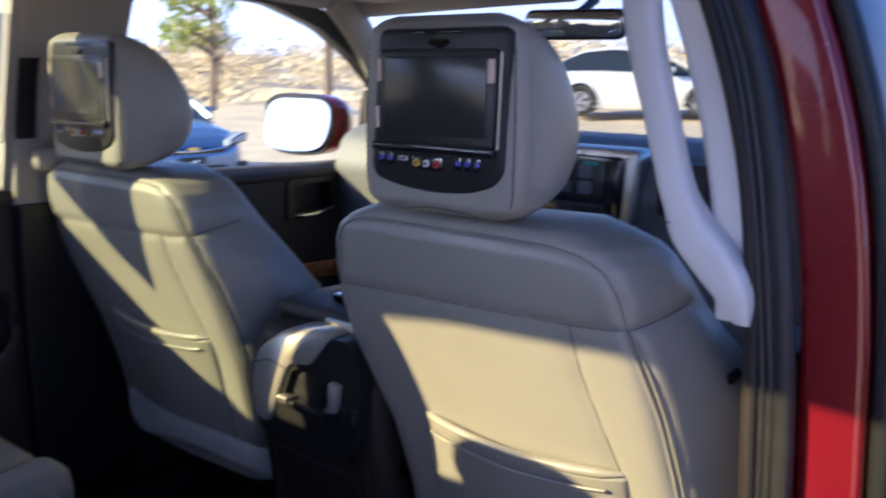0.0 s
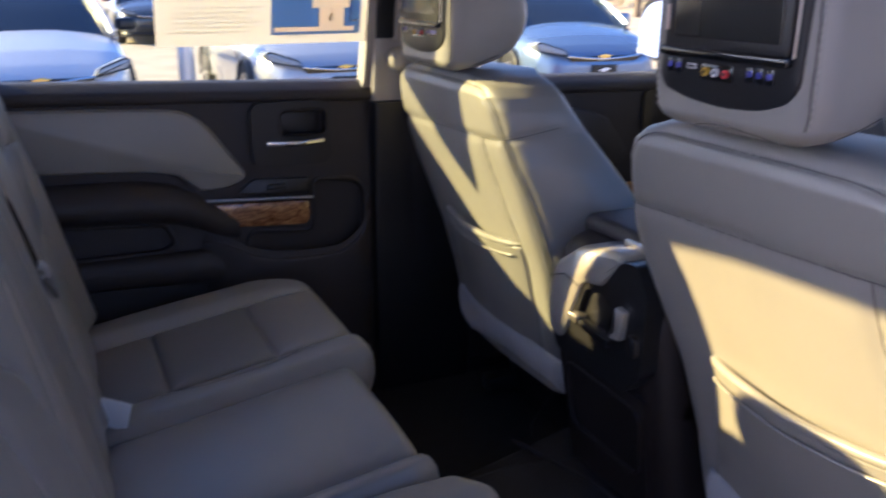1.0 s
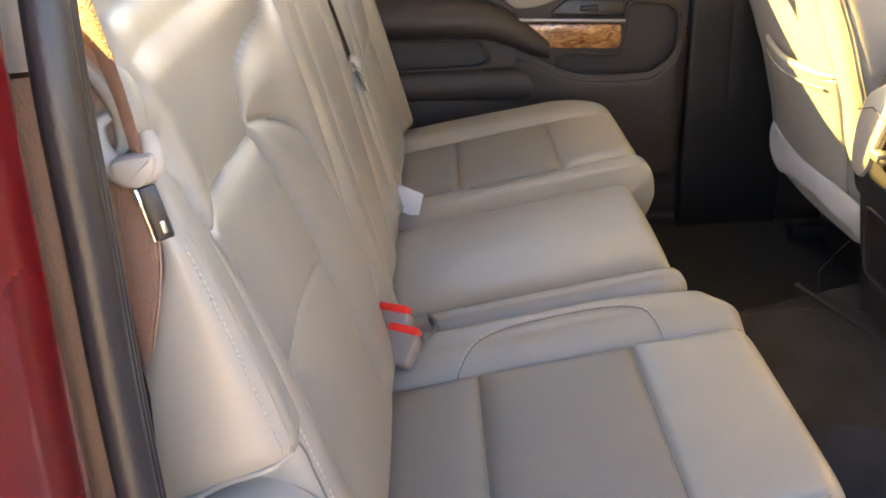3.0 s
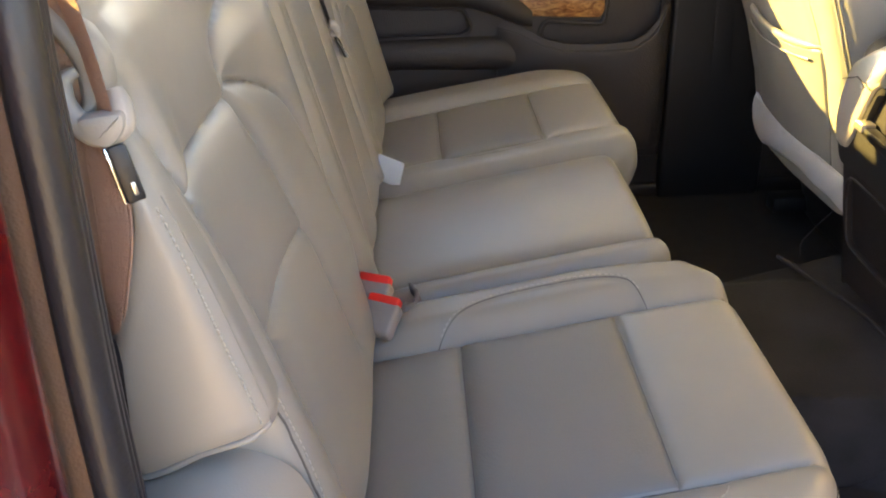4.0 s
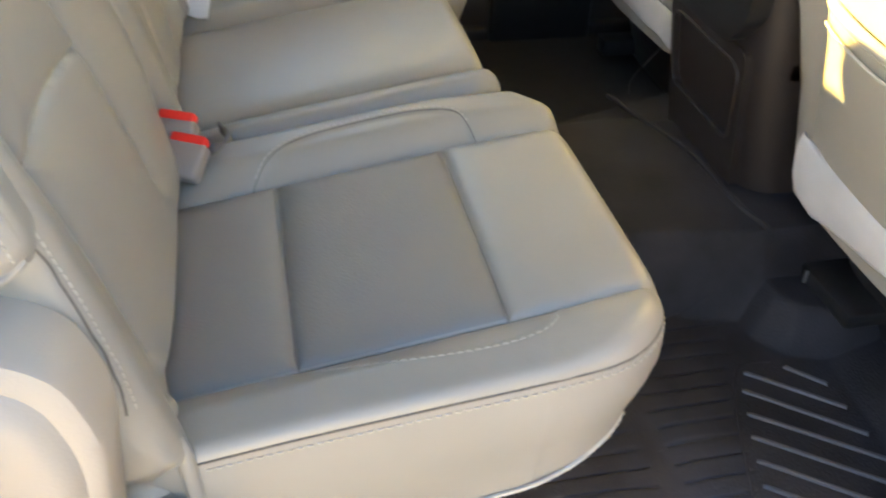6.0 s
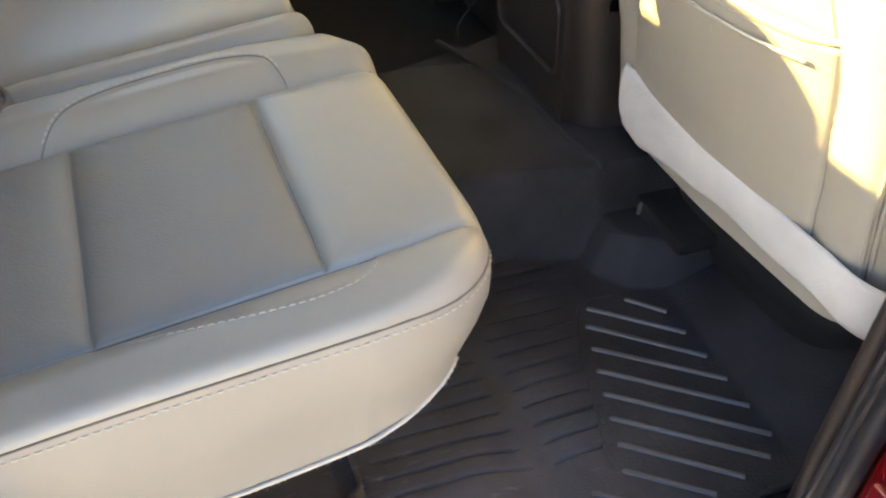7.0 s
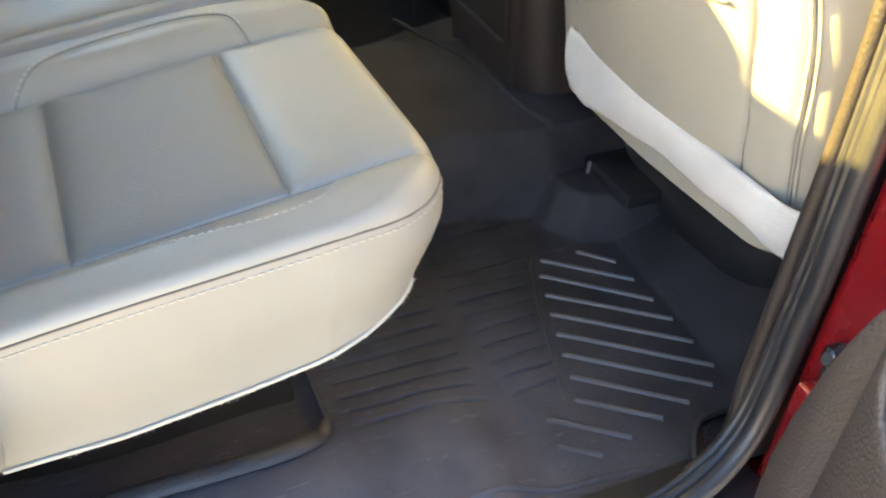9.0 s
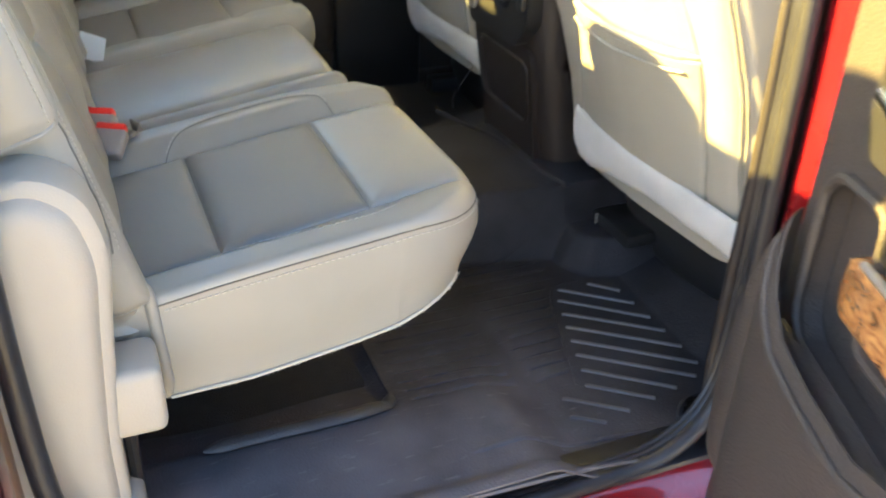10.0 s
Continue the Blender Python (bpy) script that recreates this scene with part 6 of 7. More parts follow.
# window sticker hung inside the rear window
stk = thing("window_sticker", "large printed price sheet taped inside the rear side window", "window sticker")


def sheet(y0, y1, z0, z1, mat, name, lift, parent):
    return part(name, ([(-side_x(z) + 0.012 + lift, y, z) for y, z in ((y0, z0), (y1, z0), (y1, z1), (y0, z1))] + [(-side_x(z) + 0.0112 + lift, y, z) for y, z in ((y0, z0), (y1, z0), (y1, z1), (y0, z1))],
                [(0, 1, 2, 3), (7, 6, 5, 4), (0, 4, 5, 1), (1, 5, 6, 2), (2, 6, 7, 3), (3, 7, 4, 0)]), mat, parent)


def thin_paper(name, colour):
    """Paper stuck on the glass, glowing softly with the daylight behind it."""
    m = bpy.data.materials.new(name)
    m.use_nodes = True
    nt = m.node_tree
    b = nt.nodes["Principled BSDF"]
    b.inputs["Base Color"].default_value, b.inputs["Roughness"].default_value = (*colour, 1), 0.6
    tr = nt.nodes.new("ShaderNodeBsdfTranslucent")
    tr.inputs[0].default_value = (*colour, 1)
    mix = nt.nodes.new("ShaderNodeMixShader")
    mix.inputs[0].default_value = 0.65
    nt.links.new(b.outputs[0], mix.inputs[1])
    nt.links.new(tr.outputs[0], mix.inputs[2])
    nt.links.new(mix.outputs[0], nt.nodes["Material Output"].inputs[0])
    return m


SHEET = thin_paper("thin_white_sheet", (0.80, 0.77, 0.72))
BLUESHEET = thin_paper("thin_blue_print", (0.22, 0.32, 0.55))
TANSHEET = thin_paper("thin_tan_print", (0.72, 0.65, 0.58))
GREYSHEET = thin_paper("thin_grey_print", (0.58, 0.55, 0.52))
# white page with a printed panel let into it: left page, bottom and end margins, then the colours side by side
page = sheet(0.235, 0.474, 0.855, 1.115, SHEET, "page", 0.0, stk)
sheet(0.474, 0.690, 0.855, 0.874, SHEET, "margin", 0.0, page)
sheet(0.674, 0.690, 0.874, 1.115, SHEET, "margin", 0.0, page)
for ya, yb, za, zb in ((0.474, 0.565, 0.890, 1.115), (0.650, 0.674, 0.890, 1.115), (0.565, 0.582, 0.890, 0.93), (0.638, 0.650, 0.890, 0.93), (0.474, 0.482, 0.874, 0.890), (0.662, 0.674, 0.874, 0.890), (0.482, 0.662, 0.874, 0.880)):
    sheet(ya, yb, za, zb, BLUESHEET, "blue_block", 0.0, page)
for ya, yb, za, zb in ((0.565, 0.650, 0.93, 1.115), (0.582, 0.638, 0.890, 0.93), (0.482, 0.662, 0.880, 0.890)):
    sheet(ya, yb, za, zb, TANSHEET, "picture_block", 0.0, page)
sheet(0.605, 0.613, 0.902, 0.917, GREYSHEET, "mark", 0.0015, page)
for k in range(6):
    sheet(0.657, 0.668, 0.90 + 0.03 * k, 0.905 + 0.03 * k, TANSHEET, "print_bar", 0.0015, page)
for k in range(5):
    sheet(0.49, 0.55, 0.95 + 0.028 * k, 0.953 + 0.028 * k, TANSHEET, "print_bar", 0.0015, page)
for k in range(20):
    sheet(0.262, 0.425 + 0.03 * ((k * 7) % 3) / 2, 0.884 + 0.0106 * k + 0.006 * (k // 6), 0.8852 + 0.0106 * k + 0.006 * (k // 6), GREYSHEET, "print_bar", 0.0015, page)

# Belt strap whose black also stands for the pillar's shade and window edge.
fbelt = thing("seat_belt", "black belt strap standing in for the dark edge beside the far rear window", "seat belt", "belts")
part("webbing", tube(curve_pts([(-0.690, -0.125, 1.18), (-0.742, -0.118, 1.0), (-0.770, -0.112, 0.86), (-0.765, -0.110, 0.74)], 24), 0.022, 10, 0.08, (1, -0.3, 0)), STRAP, fbelt)
part("anchor", box(-0.735, -0.690, -0.150, -0.098, 1.13, 1.20, 0.010, 3), BLACK, fbelt)

# black slot of the belt height slide on the left pillar
bs = thing("belt_slide", "black and grey seat belt height slide on the pillar", "belt slide")
pil = lambda y0, y1, z0, z1, lift: loft([[(-side_x(z) + 0.030 + o, y, z) for o, y in smooth_loop([(-0.02, y0), (lift, y0), (lift, y1), (-0.02, y1)], 0.004, 3)] for z in np.linspace(z0, z1, 12)])
part("slot", pil(0.708, 0.750, 0.862, 1.030, 0.004), BLACK, bs)
part("cover", pil(0.750, 0.840, 0.858, 1.034, 0.016), TRIM, bs)
part("shelf", box(-0.80, -0.735, 0.735, 0.92, 0.79, 0.842, 0.02, 3), TRIM, bs)
fb = thing("front_belt", "dark seat belt hanging from the centre pillar", "seat belt", "belts")
part("webbing", tube([(-0.748, 0.80, 1.0), (-0.75, 0.80, 0.8), (-0.765, 0.82, 0.3)], 0.022, 8, 0.06, (1, 0, 0)), BLACK, fb)

# grab handle on the right centre pillar
gh = thing("grab_handle", "pale grey moulded grab handle on the centre pillar", "grab handle")
bar = []
for x, y, z, w, d in ((0.604, 0.80, 1.15, 0.022, 0.02), (0.630, 0.782, 1.048, 0.021, 0.018), (0.657, 0.778, 0.963, 0.020, 0.017), (0.677, 0.778, 0.895, 0.020, 0.018), (0.692, 0.782, 0.860, 0.024, 0.022), (0.711, 0.786, 0.828, 0.034, 0.026), (0.732, 0.792, 0.800, 0.035, 0.03), (0.752, 0.797, 0.770, 0.026, 0.03), (0.766, 0.802, 0.738, 0.012, 0.025)):
    bar.append((x, y, z, w, d))
bar = np.array([p for p in curve_pts(bar, 54)])
part("bar", loft([ring_xy(x, y, w, d, z, 3.2, 28) for x, y, z, w, d in bar]), PALE, gh)
part("seam", box(0.672, 0.712, 0.7615, 0.764, 0.8465, 0.848, 0.0005), SEAM, gh)

# ---- dashboard ----
dash = thing("dashboard", "dark dashboard with a silver-framed touch screen", "dashboard")
dp = smooth_loop([(1.72, 0.30), (1.66, 0.42), (1.70, 0.60), (1.66, 0.74), (1.70, 0.825), (1.80, 0.858), (2.20, 0.84), (2.22, 0.2)], 0.03, 4)
part("body", loft([[(x, a, b) for a, b in dp] for x in np.linspace(-0.80, 0.80, 9)]), DASHBLUE, dash)
part("stack_frame", slab(smooth_loop([(-0.16, 0.62), (0.16, 0.62), (0.195, 0.70), (0.205, 0.845), (-0.205, 0.845), (-0.195, 0.70)], 0.03, 5), "y", 1.645, 1.72, 0.012), SATIN, dash, "satin silver centre stack frame")
part("stack_face", slab(smooth_loop([(-0.145, 0.63), (0.145, 0.63), (0.16, 0.70), (0.165, 0.825), (-0.165, 0.825), (-0.16, 0.70)], 0.02, 5), "y", 1.638, 1.70, 0.004), GLOSS, dash, "gloss black screen and key panel")
sf = part("touch_screen", slab(rrect(-0.10, 0.115, 0.725, 0.815, 0.006, 3), "y", 1.634, 1.66, 0.002), SCREEN, dash)
ICON = material("dim_screen_icon", (0.13, 0.12, 0.15), 0.3)
TEAL = material("teal_screen_mark", (0.05, 0.35, 0.33), 0.4)
for i in range(3):
    for j in range(2):
        part("icon", slab(rrect(-0.06 + 0.055 * i, -0.025 + 0.055 * i, 0.735 + 0.037 * j, 0.765 + 0.037 * j, 0.005, 3), "y", 1.631, 1.64, 0.001), ICON, sf)
part("icon", slab(rrect(0.06, 0.10, 0.803, 0.810, 0.002, 2), "y", 1.631, 1.64, 0.001), TEAL, sf)
part("key_row", slab(rrect(-0.12, 0.12, 0.69, 0.712, 0.006, 3), "y", 1.634, 1.66, 0.002), BLACK, dash)
for i in range(7):
    part("key", slab(rrect(-0.11 + 0.033 * i, -0.085 + 0.033 * i, 0.693, 0.709, 0.003, 2), "y", 1.630, 1.645, 0.001), DARK, dash)
part("side_vent", slab(rrect(0.24, 0.36, 0.70, 0.82, 0.012, 3), "y", 1.655, 1.72, 0.004), BLACK, dash)
part("vent_tab", box(0.255, 0.262, 1.645, 1.66, 0.755, 0.785, 0.001), WHITEP, dash)
part("cluster_hood", loft([ring_xy(-0.42, 1.78, 0.20, 0.13 - 0.02 * k, 0.83 + 0.025 * k, 4, 30) for k in range(3)]), DASHBLUE, dash)
rv = thing("rear_view_mirror", "black framed rear-view mirror on the windscreen", "rear-view mirror")
rm = pose(-0.02, 1.70, 1.125, 4, 0, 14)
part("housing", moved(slab(rrect(-0.125, 0.125, -0.036, 0.036, 0.025, 5), "y", 0.0, 0.03, 0.008), rm), BLACK, rv)
part("mirror_glass", moved(slab(rrect(-0.117, 0.117, -0.029, 0.029, 0.02, 5), "y", -0.003, 0.004, 0.001), rm), MIRROR, rv)
part("stalk", tube([(-0.02, 1.72, 1.15), (-0.02, 1.80, 1.19)], 0.012, 8), BLACK, rv)
oc = thing("overhead_console", "grey overhead console with reading lamps", "overhead console")
part("body", box(-0.14, 0.14, 1.25, 1.62, 1.19, 1.235, 0.02, 3), TRIM, oc)
part("lamp", box(-0.09, -0.03, 1.40, 1.46, 1.186, 1.192, 0.002), WHITEP, oc)
for s in (-1, 1):
    sv = thing("sun_visor", "pale cloth sun visor folded up to the headliner", "sun visor", "sun visors")
    part("pad", box(s * 0.36 - 0.18, s * 0.36 + 0.18, 1.42, 1.58, 1.185, 1.203, 0.008, 3), LINER, sv)
    part("hinge", tube([(s * 0.55, 1.59, 1.20), (s * 0.20, 1.59, 1.20)], 0.006, 8), TRIM, sv)


# ---- parked cars ----
def car_paint(name, colour):
    return material(name, colour, 0.25, metal=0.3, coat=1.0, stain=0.05, stain_size=2)


CAR_GLASS = material("dark_car_glass", (0.02, 0.025, 0.03), 0.05, coat=0.5)
TYRE = material("black_tyre", (0.02, 0.02, 0.02), 0.8, grain=0.3, stain=0.2)
LAMP = material("headlamp_lens", (0.34, 0.36, 0.39), 0.12, coat=1.0)
GOLD = material("gold_badge", (0.75, 0.52, 0.12), 0.3, metal=0.8)


def car(label, paint, m, tall=0.0, badge=True, hatch=True):
    """A compact car, nose along +x, standing on its own ground at z = 0."""
    t = thing("parked_car", label, "car", "parked cars")
    t.matrix_world = m
    L = 4.3
    # stations along the length: x from nose, half width, lower z, shoulder z
    st = [(0.00, 0.50, 0.32, 0.60), (0.06, 0.66, 0.24, 0.68), (0.20, 0.78, 0.20, 0.76), (0.45, 0.86, 0.19, 0.84 + tall * 0.2), (0.9, 0.89, 0.19, 0.92 + tall * 0.4), (1.35, 0.90, 0.19, 0.97 + tall * 0.6), (2.0, 0.90, 0.19, 0.98 + tall * 0.6), (3.0, 0.90, 0.19, 1.0 + tall * 0.6), (3.9, 0.86, 0.22, 1.0 + tall * 0.6), (4.22, 0.76, 0.30, 0.95), (4.3, 0.6, 0.4, 0.85)]
    S = np.array(st)
    rings = []
    for x in np.concatenate([np.linspace(0, 0.5, 14), np.linspace(0.55, L, 30)]):
        w, z0, z1 = (np.interp(x, S[:, 0], S[:, i]) for i in (1, 2, 3))
        h = z1 - z0
        crown = 0.07 * math.sin(min(1, x / 1.2) * math.pi / 2)
        loop = [(-w * 0.94, z0), (-w, z0 + 0.25 * h), (-w * 1.0, z0 + 0.6 * h), (-w * 0.95, z0 + 0.88 * h), (-w * 0.80, z1), (-w * 0.4, z1 + crown * 0.8), (0, z1 + crown), (w * 0.4, z1 + crown * 0.8), (w * 0.80, z1), (w * 0.95, z0 + 0.88 * h), (w, z0 + 0.6 * h), (w, z0 + 0.25 * h), (w * 0.94, z0)]
        P = curve_pts(loop, 48)
        rings.append([(-x, p[0], p[1]) for p in P])
    part("body", loft(rings), paint, t, angle=50)
    # cabin
    rings = []
    for x, w, z in ((0.95, 0.72, 0.93 + 0.4 * tall), (1.3, 0.72, 1.12 + 0.6 * tall), (1.75, 0.68, 1.37 + 0.8 * tall), (2.1, 0.63, 1.46 + tall), (2.8, 0.62, 1.48 + tall), (3.4, 0.62, 1.42 + tall), (4.05, 0.66, 1.1 + 0.6 * tall)):
        base = 0.90 + tall * 0.4
        loop = curve_pts([(-w - 0.14, base), (-w - 0.05, base + (z - base) * 0.6), (-w * 0.86, z - 0.01), (0, z + 0.02), (w * 0.86, z - 0.01), (w + 0.05, base + (z - base) * 0.6), (w + 0.14, base)], 30)
        rings.append([(-x, p[0], p[1]) for p in loop])
    part("windows", loft(rings), CAR_GLASS, t)
    part("roof", loft([[(-x, y, z + 0.022 - 0.03 * (y / 0.6) ** 2 + dz) for y in np.linspace(-0.57, 0.57, 15)] + [(-x, y, z - 0.01 - 0.03 * (y / 0.6) ** 2 + dz) for y in np.linspace(0.57, -0.57, 15)] for x, z, dz in ((1.78, 1.385 + 0.8 * tall, 0.01), (2.1, 1.46 + tall, 0.01), (2.8, 1.48 + tall, 0.01), (3.4, 1.42 + tall, 0.01), (3.7, 1.29 + tall, 0.02))]), paint, t)
    for s in (-1, 1):
        part("windscreen_post", tube(curve_pts([(-1.0, s * 0.80, 0.96 + 0.4 * tall), (-1.35, s * 0.73, 1.16 + 0.6 * tall), (-1.78, s * 0.60, 1.38 + 0.8 * tall)], 14), 0.035, 8), paint, t)
        lam = slab(smooth_loop([(s * 0.46, 0.66), (s * 0.80, 0.72), (s * 0.84, 0.80), (s * 0.78, 0.83), (s * 0.50, 0.735)], 0.02, 4), "x", -0.30, -0.02, 0.02)
        lam = ([(p[0] - 0.42 * max(0, abs(p[1]) - 0.42) + 0.075, p[1], p[2]) for p in map(tuple, lam[0])], lam[1])
        hl = part("headlight", lam, LAMP, t, "clear headlamp with dark inner bezel")
        part("lamp_bezel", tube([(-0.03 - 0.42 * max(0, abs(p[0]) - 0.42) + 0.078, p[0], p[1]) for p in smooth_loop([(s * 0.47, 0.668), (s * 0.79, 0.725), (s * 0.82, 0.80), (s * 0.77, 0.82), (s * 0.51, 0.732)], 0.02, 4)], 0.010, 6, closed=True, up=(1, 0, 0)), BLACK, hl)
        part("fog_recess", slab(smooth_loop([(s * 0.50, 0.36), (s * 0.78, 0.38), (s * 0.78, 0.47), (s * 0.56, 0.45)], 0.02, 4), "x", -0.25, -0.04, 0.01), BLACK, t)
        mir = part("door_mirror", moved(box(-0.07, 0.07, -0.11, 0.11, -0.065, 0.065, 0.04, 4), pose(-1.55, s * 1.0, 1.02 + tall * 0.5, 0, 0, s * 12)), BLACK if tall else paint, t)
    part("grille", slab(smooth_loop([(-0.48, 0.665), (0.48, 0.665), (0.42, 0.60), (-0.42, 0.60)], 0.02, 4), "x", -0.12, 0.018, 0.01), GLOSS, t, "dark upper grille")
    part("grille_strip", tube(curve_pts([(0.02, -0.47, 0.668), (0.034, -0.2, 0.64), (0.036, 0.0, 0.632), (0.034, 0.2, 0.64), (0.02, 0.47, 0.668)], 20), 0.012, 8), CHROME, t)
    part("lower_grille", slab(smooth_loop([(-0.45, 0.45), (0.45, 0.45), (0.52, 0.32), (-0.52, 0.32)], 0.03, 4), "x", -0.2, 0.012, 0.01), BLACK, t)
    part("bumper_lip", tube(curve_pts([(-0.25, -0.80, 0.27), (0.0, -0.6, 0.26), (0.045, 0, 0.26), (0.0, 0.6, 0.26), (-0.25, 0.80, 0.27)], 24), 0.03, 8), BLACK, t)
    part("plate", slab(rrect(-0.16, 0.16, 0.44, 0.56, 0.01, 2), "x", 0.02, 0.045, 0.003), BLACK, t, "black dealer plate")
    part("plate_mark", slab(smooth_loop([(-0.08, 0.50), (-0.02, 0.475), (0.08, 0.51), (0.02, 0.53)], 0.005, 2), "x", 0.04, 0.049, 0.001), WHITEP, t)
    if badge:
        part("badge", join(slab(rrect(-0.075, 0.075, 0.652, 0.672, 0.004, 2), "x", 0.03, 0.052, 0.003), slab(rrect(-0.035, 0.035, 0.642, 0.682, 0.004, 2), "x", 0.03, 0.051, 0.003)), GOLD, t, "gold cross badge")
    for x in (0.85, 3.45):
        for s in (-1, 1):
            w = part("wheel", tube([(-x, s * 0.70, 0.33), (-x, s * 0.905, 0.33)], 0.33, 32, up=(0, 0, 1)), TYRE, t)
            part("rim", tube([(-x, s * 0.86, 0.33), (-x, s * 0.91, 0.33)], 0.215, 28, up=(0, 0, 1)), SATIN, w)
            for k in range(5):
                a = 2 * math.pi * k / 5
                part("spoke_gap", moved(box(-0.035, 0.035, -0.004, 0.004, 0.07, 0.19, 0.02, 2), pose(-x, s * 0.912, 0.33, 0, math.degrees(a), 0)), BLACK, w)
            part("arch", tube([(-x + 0.37 * math.cos(a), s * 0.893, 0.33 + 0.37 * math.sin(a)) for a in np.linspace(-0.2, math.pi + 0.2, 24)], 0.035, 8), BLACK, t)
    return t


BLUE = car_paint("pale_blue_paint", (0.48, 0.49, 0.52))
DEEP = car_paint("blue_paint", (0.14, 0.20, 0.33))
SILVERBLUE = car_paint("silver_blue_paint", (0.64, 0.65, 0.68))
WHITE = car_paint("white_paint", (0.8, 0.8, 0.8))
GREY = car_paint("dark_grey_paint", (0.08, 0.085, 0.09))
car("silver-blue hatchback with black mirrors parked nose-on", SILVERBLUE, pose(-7.9, -0.02, GROUND_Z, 0, 0, 3), tall=0.10)
car("pale blue compact car parked nose-on beside the hatchback", BLUE, pose(-8.0, 2.95, GROUND_Z, 0, 0, 0))
car("blue sedan with a black dealer plate parked nose-on", DEEP, pose(-7.9, 6.15, GROUND_Z, 0, 0, -8))
car("white sedan parked across the far end of the lot", WHITE, pose(-6.2, 19.2, rise(-6, 19), 0, 0, 25), badge=False)
car("white sedan parked across the far end of the lot", WHITE, pose(-1.0, 21.5, rise(-1, 21), 0, 0, 30), badge=False)
car("dark grey car parked far off behind the row", GREY, pose(-21.0, 2.6, GROUND_Z, 0, 0, 0), badge=False)
car("dark grey car parked far off behind the row", GREY, pose(-19.0, -2.2, GROUND_Z, 0, 0, 0), badge=False)
post = thing("white_bollard", "white painted post between the parked cars", "post")
part("shaft", tube([(-9.0, 1.45, GROUND_Z), (-9.0, 1.45, 0.55)], 0.09, 16), WHITE, post)
part("cap", tube([(-9.0, 1.45, 0.55), (-9.0, 1.45, 0.60)], [0.09, 0.05], 16), WHITE, post)

# ---- hill with dry brush, trees and a pole ----
DRY = material("dry_grass_soil", (0.70, 0.60, 0.42), 0.95, grain=0.8, grain_size=20, stain=0.35, stain_size=0.6)


def hill_shape():
    V, F = [], []
    xs = np.linspace(-70, 60, 66)
    ds = np.linspace(0, 1, 16)
    for x in xs:
        for d in ds:
            y = 22 + 30 * d + (-(x + 15) * 0.55 if x > -15 else -(x + 15) * 0.35 - 0) * 0.0 - max(0, -x - 6) * 0.35
            z = GROUND_Z + 0.8 + 1.5 * d ** 0.8 + 0.3 * noise.noise(Vector((x * 0.15, y * 0.15, 0.3)))
            V.append((x, y, z if d > 0 else GROUND_Z - 0.5))
    return V, grid_faces(len(xs), len(ds), True)


tagged(part("hillside", hill_shape(), DRY), "dry tan hillside behind the car park", "hillside", kind="structure")
LEAF = material("dry_leaf", (0.58, 0.50, 0.35), 0.9, stain=0.3, stain_size=1.5)
LEAFG = material("yellow_green_leaf", (0.34, 0.38, 0.06), 0.8, stain=0.4, stain_size=1.0)
BARK = material("grey_bark", (0.16, 0.12, 0.09), 0.9, grain=0.6, grain_size=30)


def clump(rng, n, cx, cy, cz, rx, ry, rz, size):
    V, F = [], []
    for _ in range(n):
        while True:
            p = rng.uniform(-1, 1, 3)
            if p @ p < 1:
                break
        c = np.array((cx, cy, cz)) + p * (rx, ry, rz)
        a, b = rng.normal(0, 1, 3), rng.normal(0, 1, 3)
        a, b = a / np.linalg.norm(a) * size * rng.uniform(0.6, 1.4), b / np.linalg.norm(b) * size * 0.6
        o = len(V)
        V += [tuple(c - a), tuple(c + b), tuple(c + a), tuple(c - b)]
        F.append((o, o + 1, o + 2, o + 3))
    return V, F


rng = np.random.default_rng(7)
brush = []
for _ in range(560):
    x = rng.uniform(-45, 8)
    d = rng.uniform(0.0, 0.75)
    y = 22 + 30 * d - max(0, -x - 6) * 0.35
    z = GROUND_Z + 0.8 + 1.5 * d ** 0.8
    s = rng.uniform(0.5, 1.1)
    brush.append(clump(rng, 110, x, y, z + 0.4 * s, 1.1 * s, 1.1 * s, 1.1 * s, 0.12 * s))
tagged(part("brush", join(*brush), LEAF), "dry tan brush covering the hillside", "brush", kind="stuff")


def tree(x, y, z, h, mat, label):
    t = thing("tree", label, "tree", "trees")
    part("trunk", tube(curve_pts([(x, y, z), (x + 0.1, y, z + h * 0.4), (x, y + 0.1, z + h * 0.8)], 12), [0.028 * h * (1 - 0.065 * k) for k in range(13)], 8), BARK, t)
    limbs, crown = [], []
    for k in range(9):
        a, zz = rng.uniform(0, 6.28), z + h * rng.uniform(0.35, 0.8)
        e = (x + math.cos(a) * h * 0.22, y + math.sin(a) * h * 0.22, zz + h * 0.12)
        limbs.append(tube([(x, y, zz), e], [0.07, 0.02], 6))
        crown.append(clump(rng, 130, *e, h * 0.15, h * 0.15, h * 0.12, h * 0.028))
    crown.append(clump(rng, 200, x, y, z + h * 0.9, h * 0.14, h * 0.14, h * 0.2, h * 0.028))
    part("limbs", join(*limbs), BARK, t)
    part("crown", join(*crown), mat, t)


tree(-17.0, 13.2, 0.0, 3.4, LEAFG, "yellow-green tree at the foot of the dry hill")
tree(-30.0, 22.0, 0.6, 2.6, LEAF, "bare tan tree on the dry hill")
tree(-22.5, 17.5, 0.2, 2.2, LEAF, "bare tan tree on the dry hill")
pl = thing("utility_pole", "thin grey utility pole beside the hill", "pole")
part("shaft", tube([(-14.0, 14.2, -0.4), (-14.0, 14.2, 7.0)], 0.09, 10), BARK, pl)


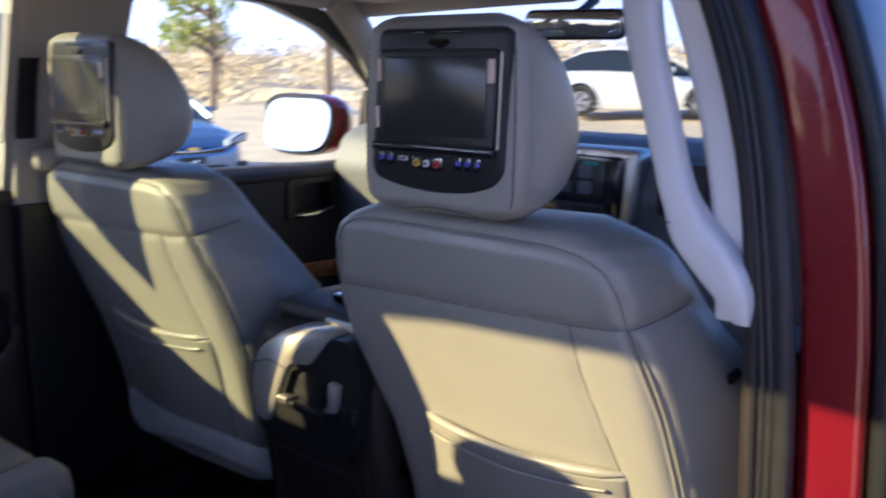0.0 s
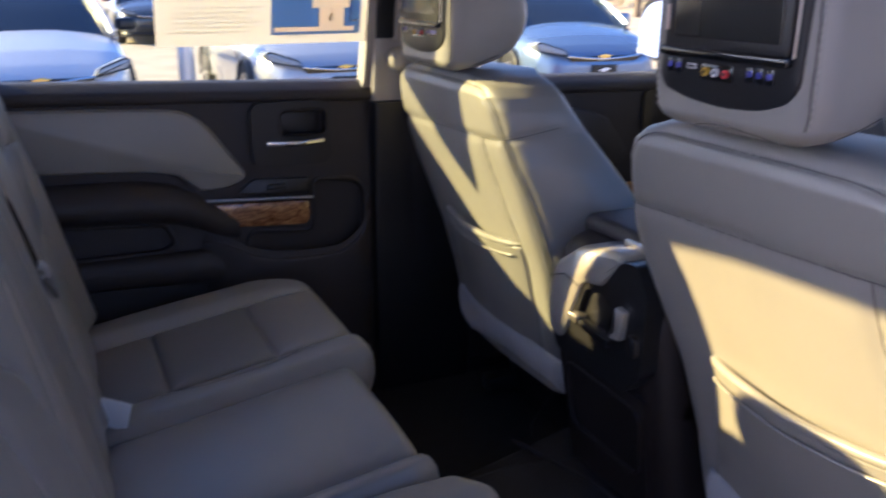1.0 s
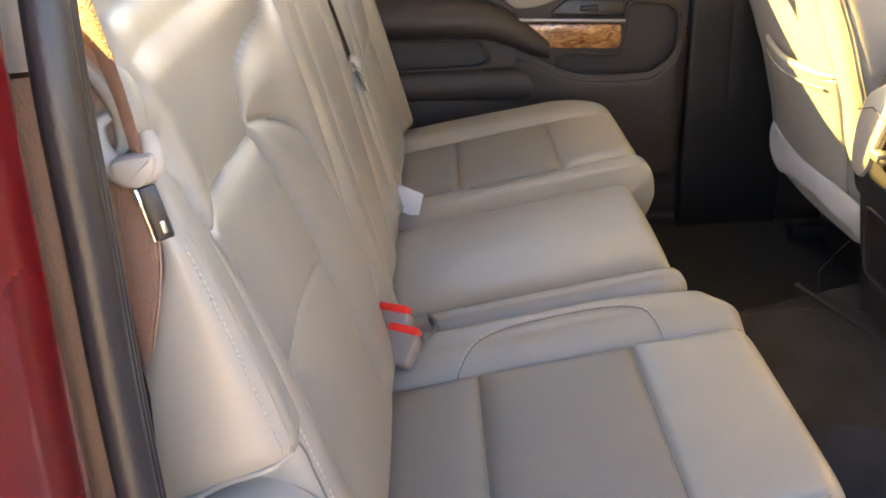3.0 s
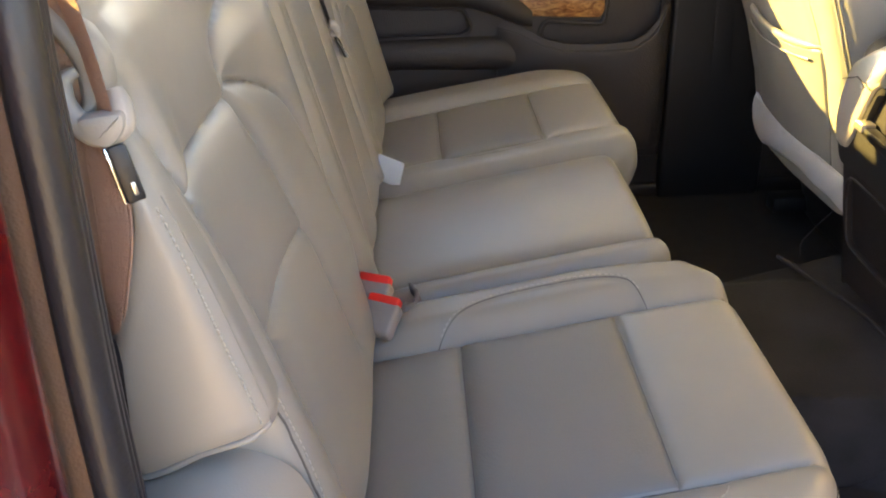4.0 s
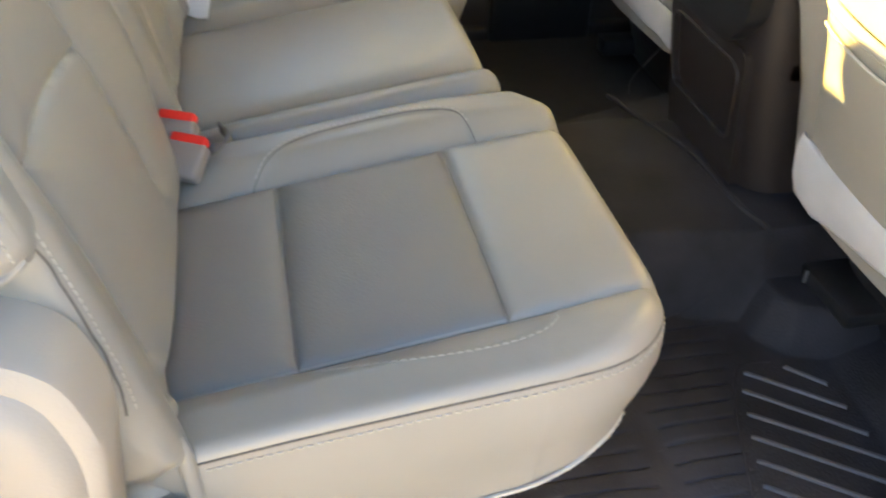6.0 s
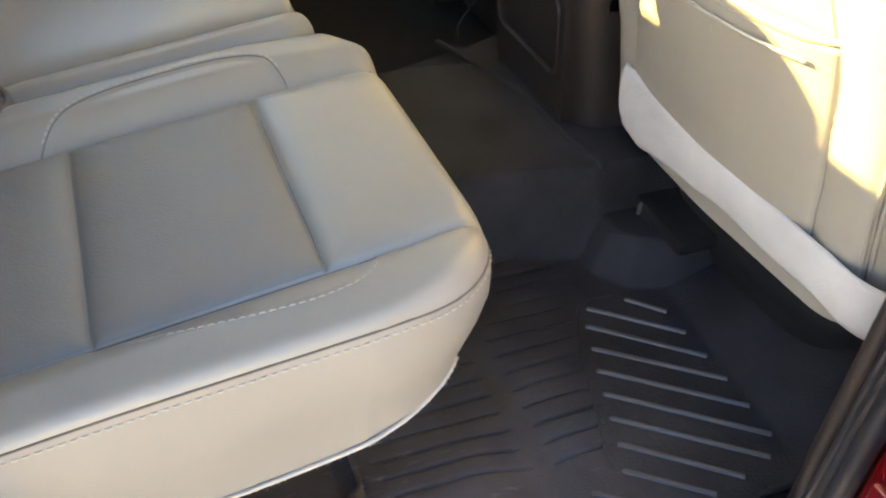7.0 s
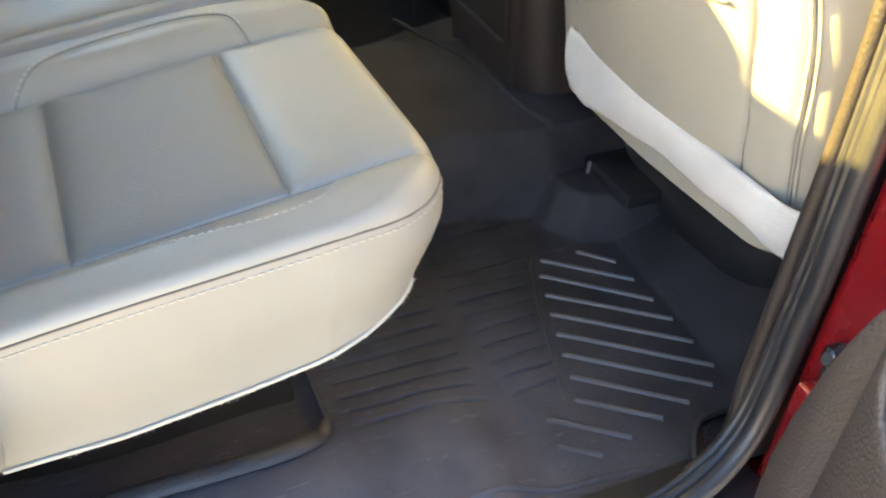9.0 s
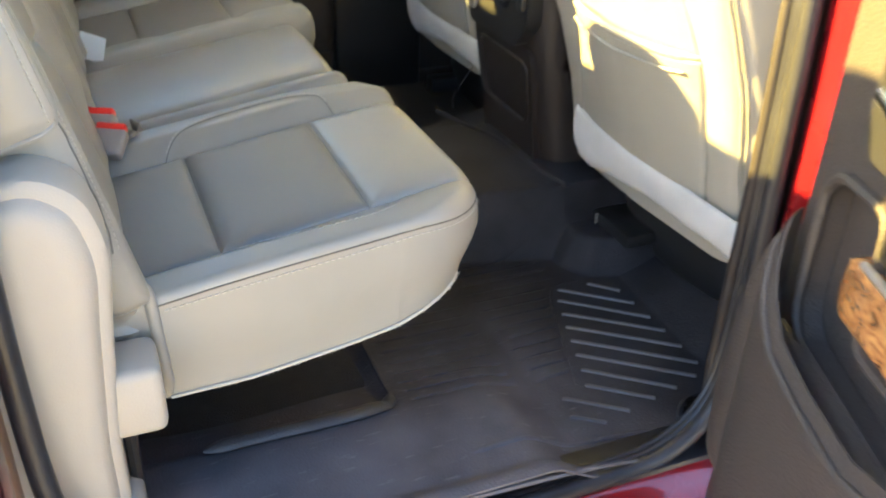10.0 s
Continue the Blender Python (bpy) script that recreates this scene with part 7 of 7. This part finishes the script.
# ---- outside of the truck, below and behind the cab ----
def truck_side(s):
    """Outer panels ahead of and under the doors, with the wheel openings cut out."""
    def arch(y, yc):
        d = abs(y - yc)
        return GROUND_Z + 0.40 + math.sqrt(max(0, 0.46 ** 2 - d * d)) if d < 0.46 else -0.28
    ys = np.linspace(2.05, 3.48, 40)
    rows = []
    for f in np.linspace(0, 1, 8):
        rows.append([(s * (0.93 - 0.03 * f * f), y, arch(y, 2.85) * (1 - f) + (0.72 - 0.02 * (y - 2.05)) * f) for y in ys])
    return loft(rows, closed=False)


body = thing("truck_body", "red painted truck body on black tyres", "truck", kind="structure")
for s in (-1, 1):
    part("front_wing", truck_side(s), RED, body).modifiers.new("thick", "SOLIDIFY").thickness = 0.012
part("grille_panel", box(-0.90, 0.90, 3.46, 3.52, -0.25, 0.68, 0.02), BLACK, body)
part("underbody", box(-0.80, 0.80, -0.40, 3.40, -0.24, -0.13, 0.02), BLACK, body)
bed = join(box(-0.93, -0.86, -2.15, -0.42, -0.20, 0.62, 0.02), box(0.86, 0.93, -2.15, -0.42, -0.20, 0.62, 0.02), box(-0.90, 0.90, -2.20, -2.13, -0.15, 0.62, 0.02), box(-0.90, 0.90, -0.46, -0.40, -0.15, 0.58, 0.02), box(-0.88, 0.88, -2.15, -0.42, -0.12, -0.06, 0.01))
part("cargo_bed", bed, RED, body)
for y in (2.85, -1.35):
    for s in (-1, 1):
        wh = part("wheel", tube([(s * 0.66, y, GROUND_Z + 0.40), (s * 0.70, y, GROUND_Z + 0.40), (s * 0.90, y, GROUND_Z + 0.40), (s * 0.93, y, GROUND_Z + 0.40)], [0.36, 0.40, 0.40, 0.36], 40, up=(0, 0, 1)), TYRE, body)
        part("rim", tube([(s * 0.88, y, GROUND_Z + 0.40), (s * 0.938, y, GROUND_Z + 0.40)], [0.25, 0.24], 32, up=(0, 0, 1)), SATIN, wh)


# ---- glowing ring added round the horizon to whiten the sky and add light ----
def horizon_glow_material():
    m = bpy.data.materials.new("horizon_glow")
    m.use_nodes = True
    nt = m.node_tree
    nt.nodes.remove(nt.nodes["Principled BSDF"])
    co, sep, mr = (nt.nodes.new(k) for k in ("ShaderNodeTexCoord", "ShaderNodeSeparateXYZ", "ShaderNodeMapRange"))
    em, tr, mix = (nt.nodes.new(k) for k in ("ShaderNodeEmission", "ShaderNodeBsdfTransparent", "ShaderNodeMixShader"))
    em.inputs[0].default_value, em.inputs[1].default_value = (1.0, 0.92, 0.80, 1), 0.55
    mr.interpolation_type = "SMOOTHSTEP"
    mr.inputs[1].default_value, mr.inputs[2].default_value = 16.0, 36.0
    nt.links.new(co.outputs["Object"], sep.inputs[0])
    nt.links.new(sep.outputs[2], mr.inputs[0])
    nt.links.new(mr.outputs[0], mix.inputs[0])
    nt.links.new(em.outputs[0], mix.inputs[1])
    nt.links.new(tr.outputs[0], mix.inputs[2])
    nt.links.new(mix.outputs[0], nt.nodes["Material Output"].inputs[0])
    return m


haze = part("backdrop", loft([[(180 * math.cos(a), 180 * math.sin(a), z) for a in np.linspace(0, 2 * math.pi, 96, endpoint=False)] for z in (-2, 16, 24, 36)], cap=False), horizon_glow_material())
tagged(haze, "glowing ring added to whiten the sky along the horizon", "haze", kind="structure")
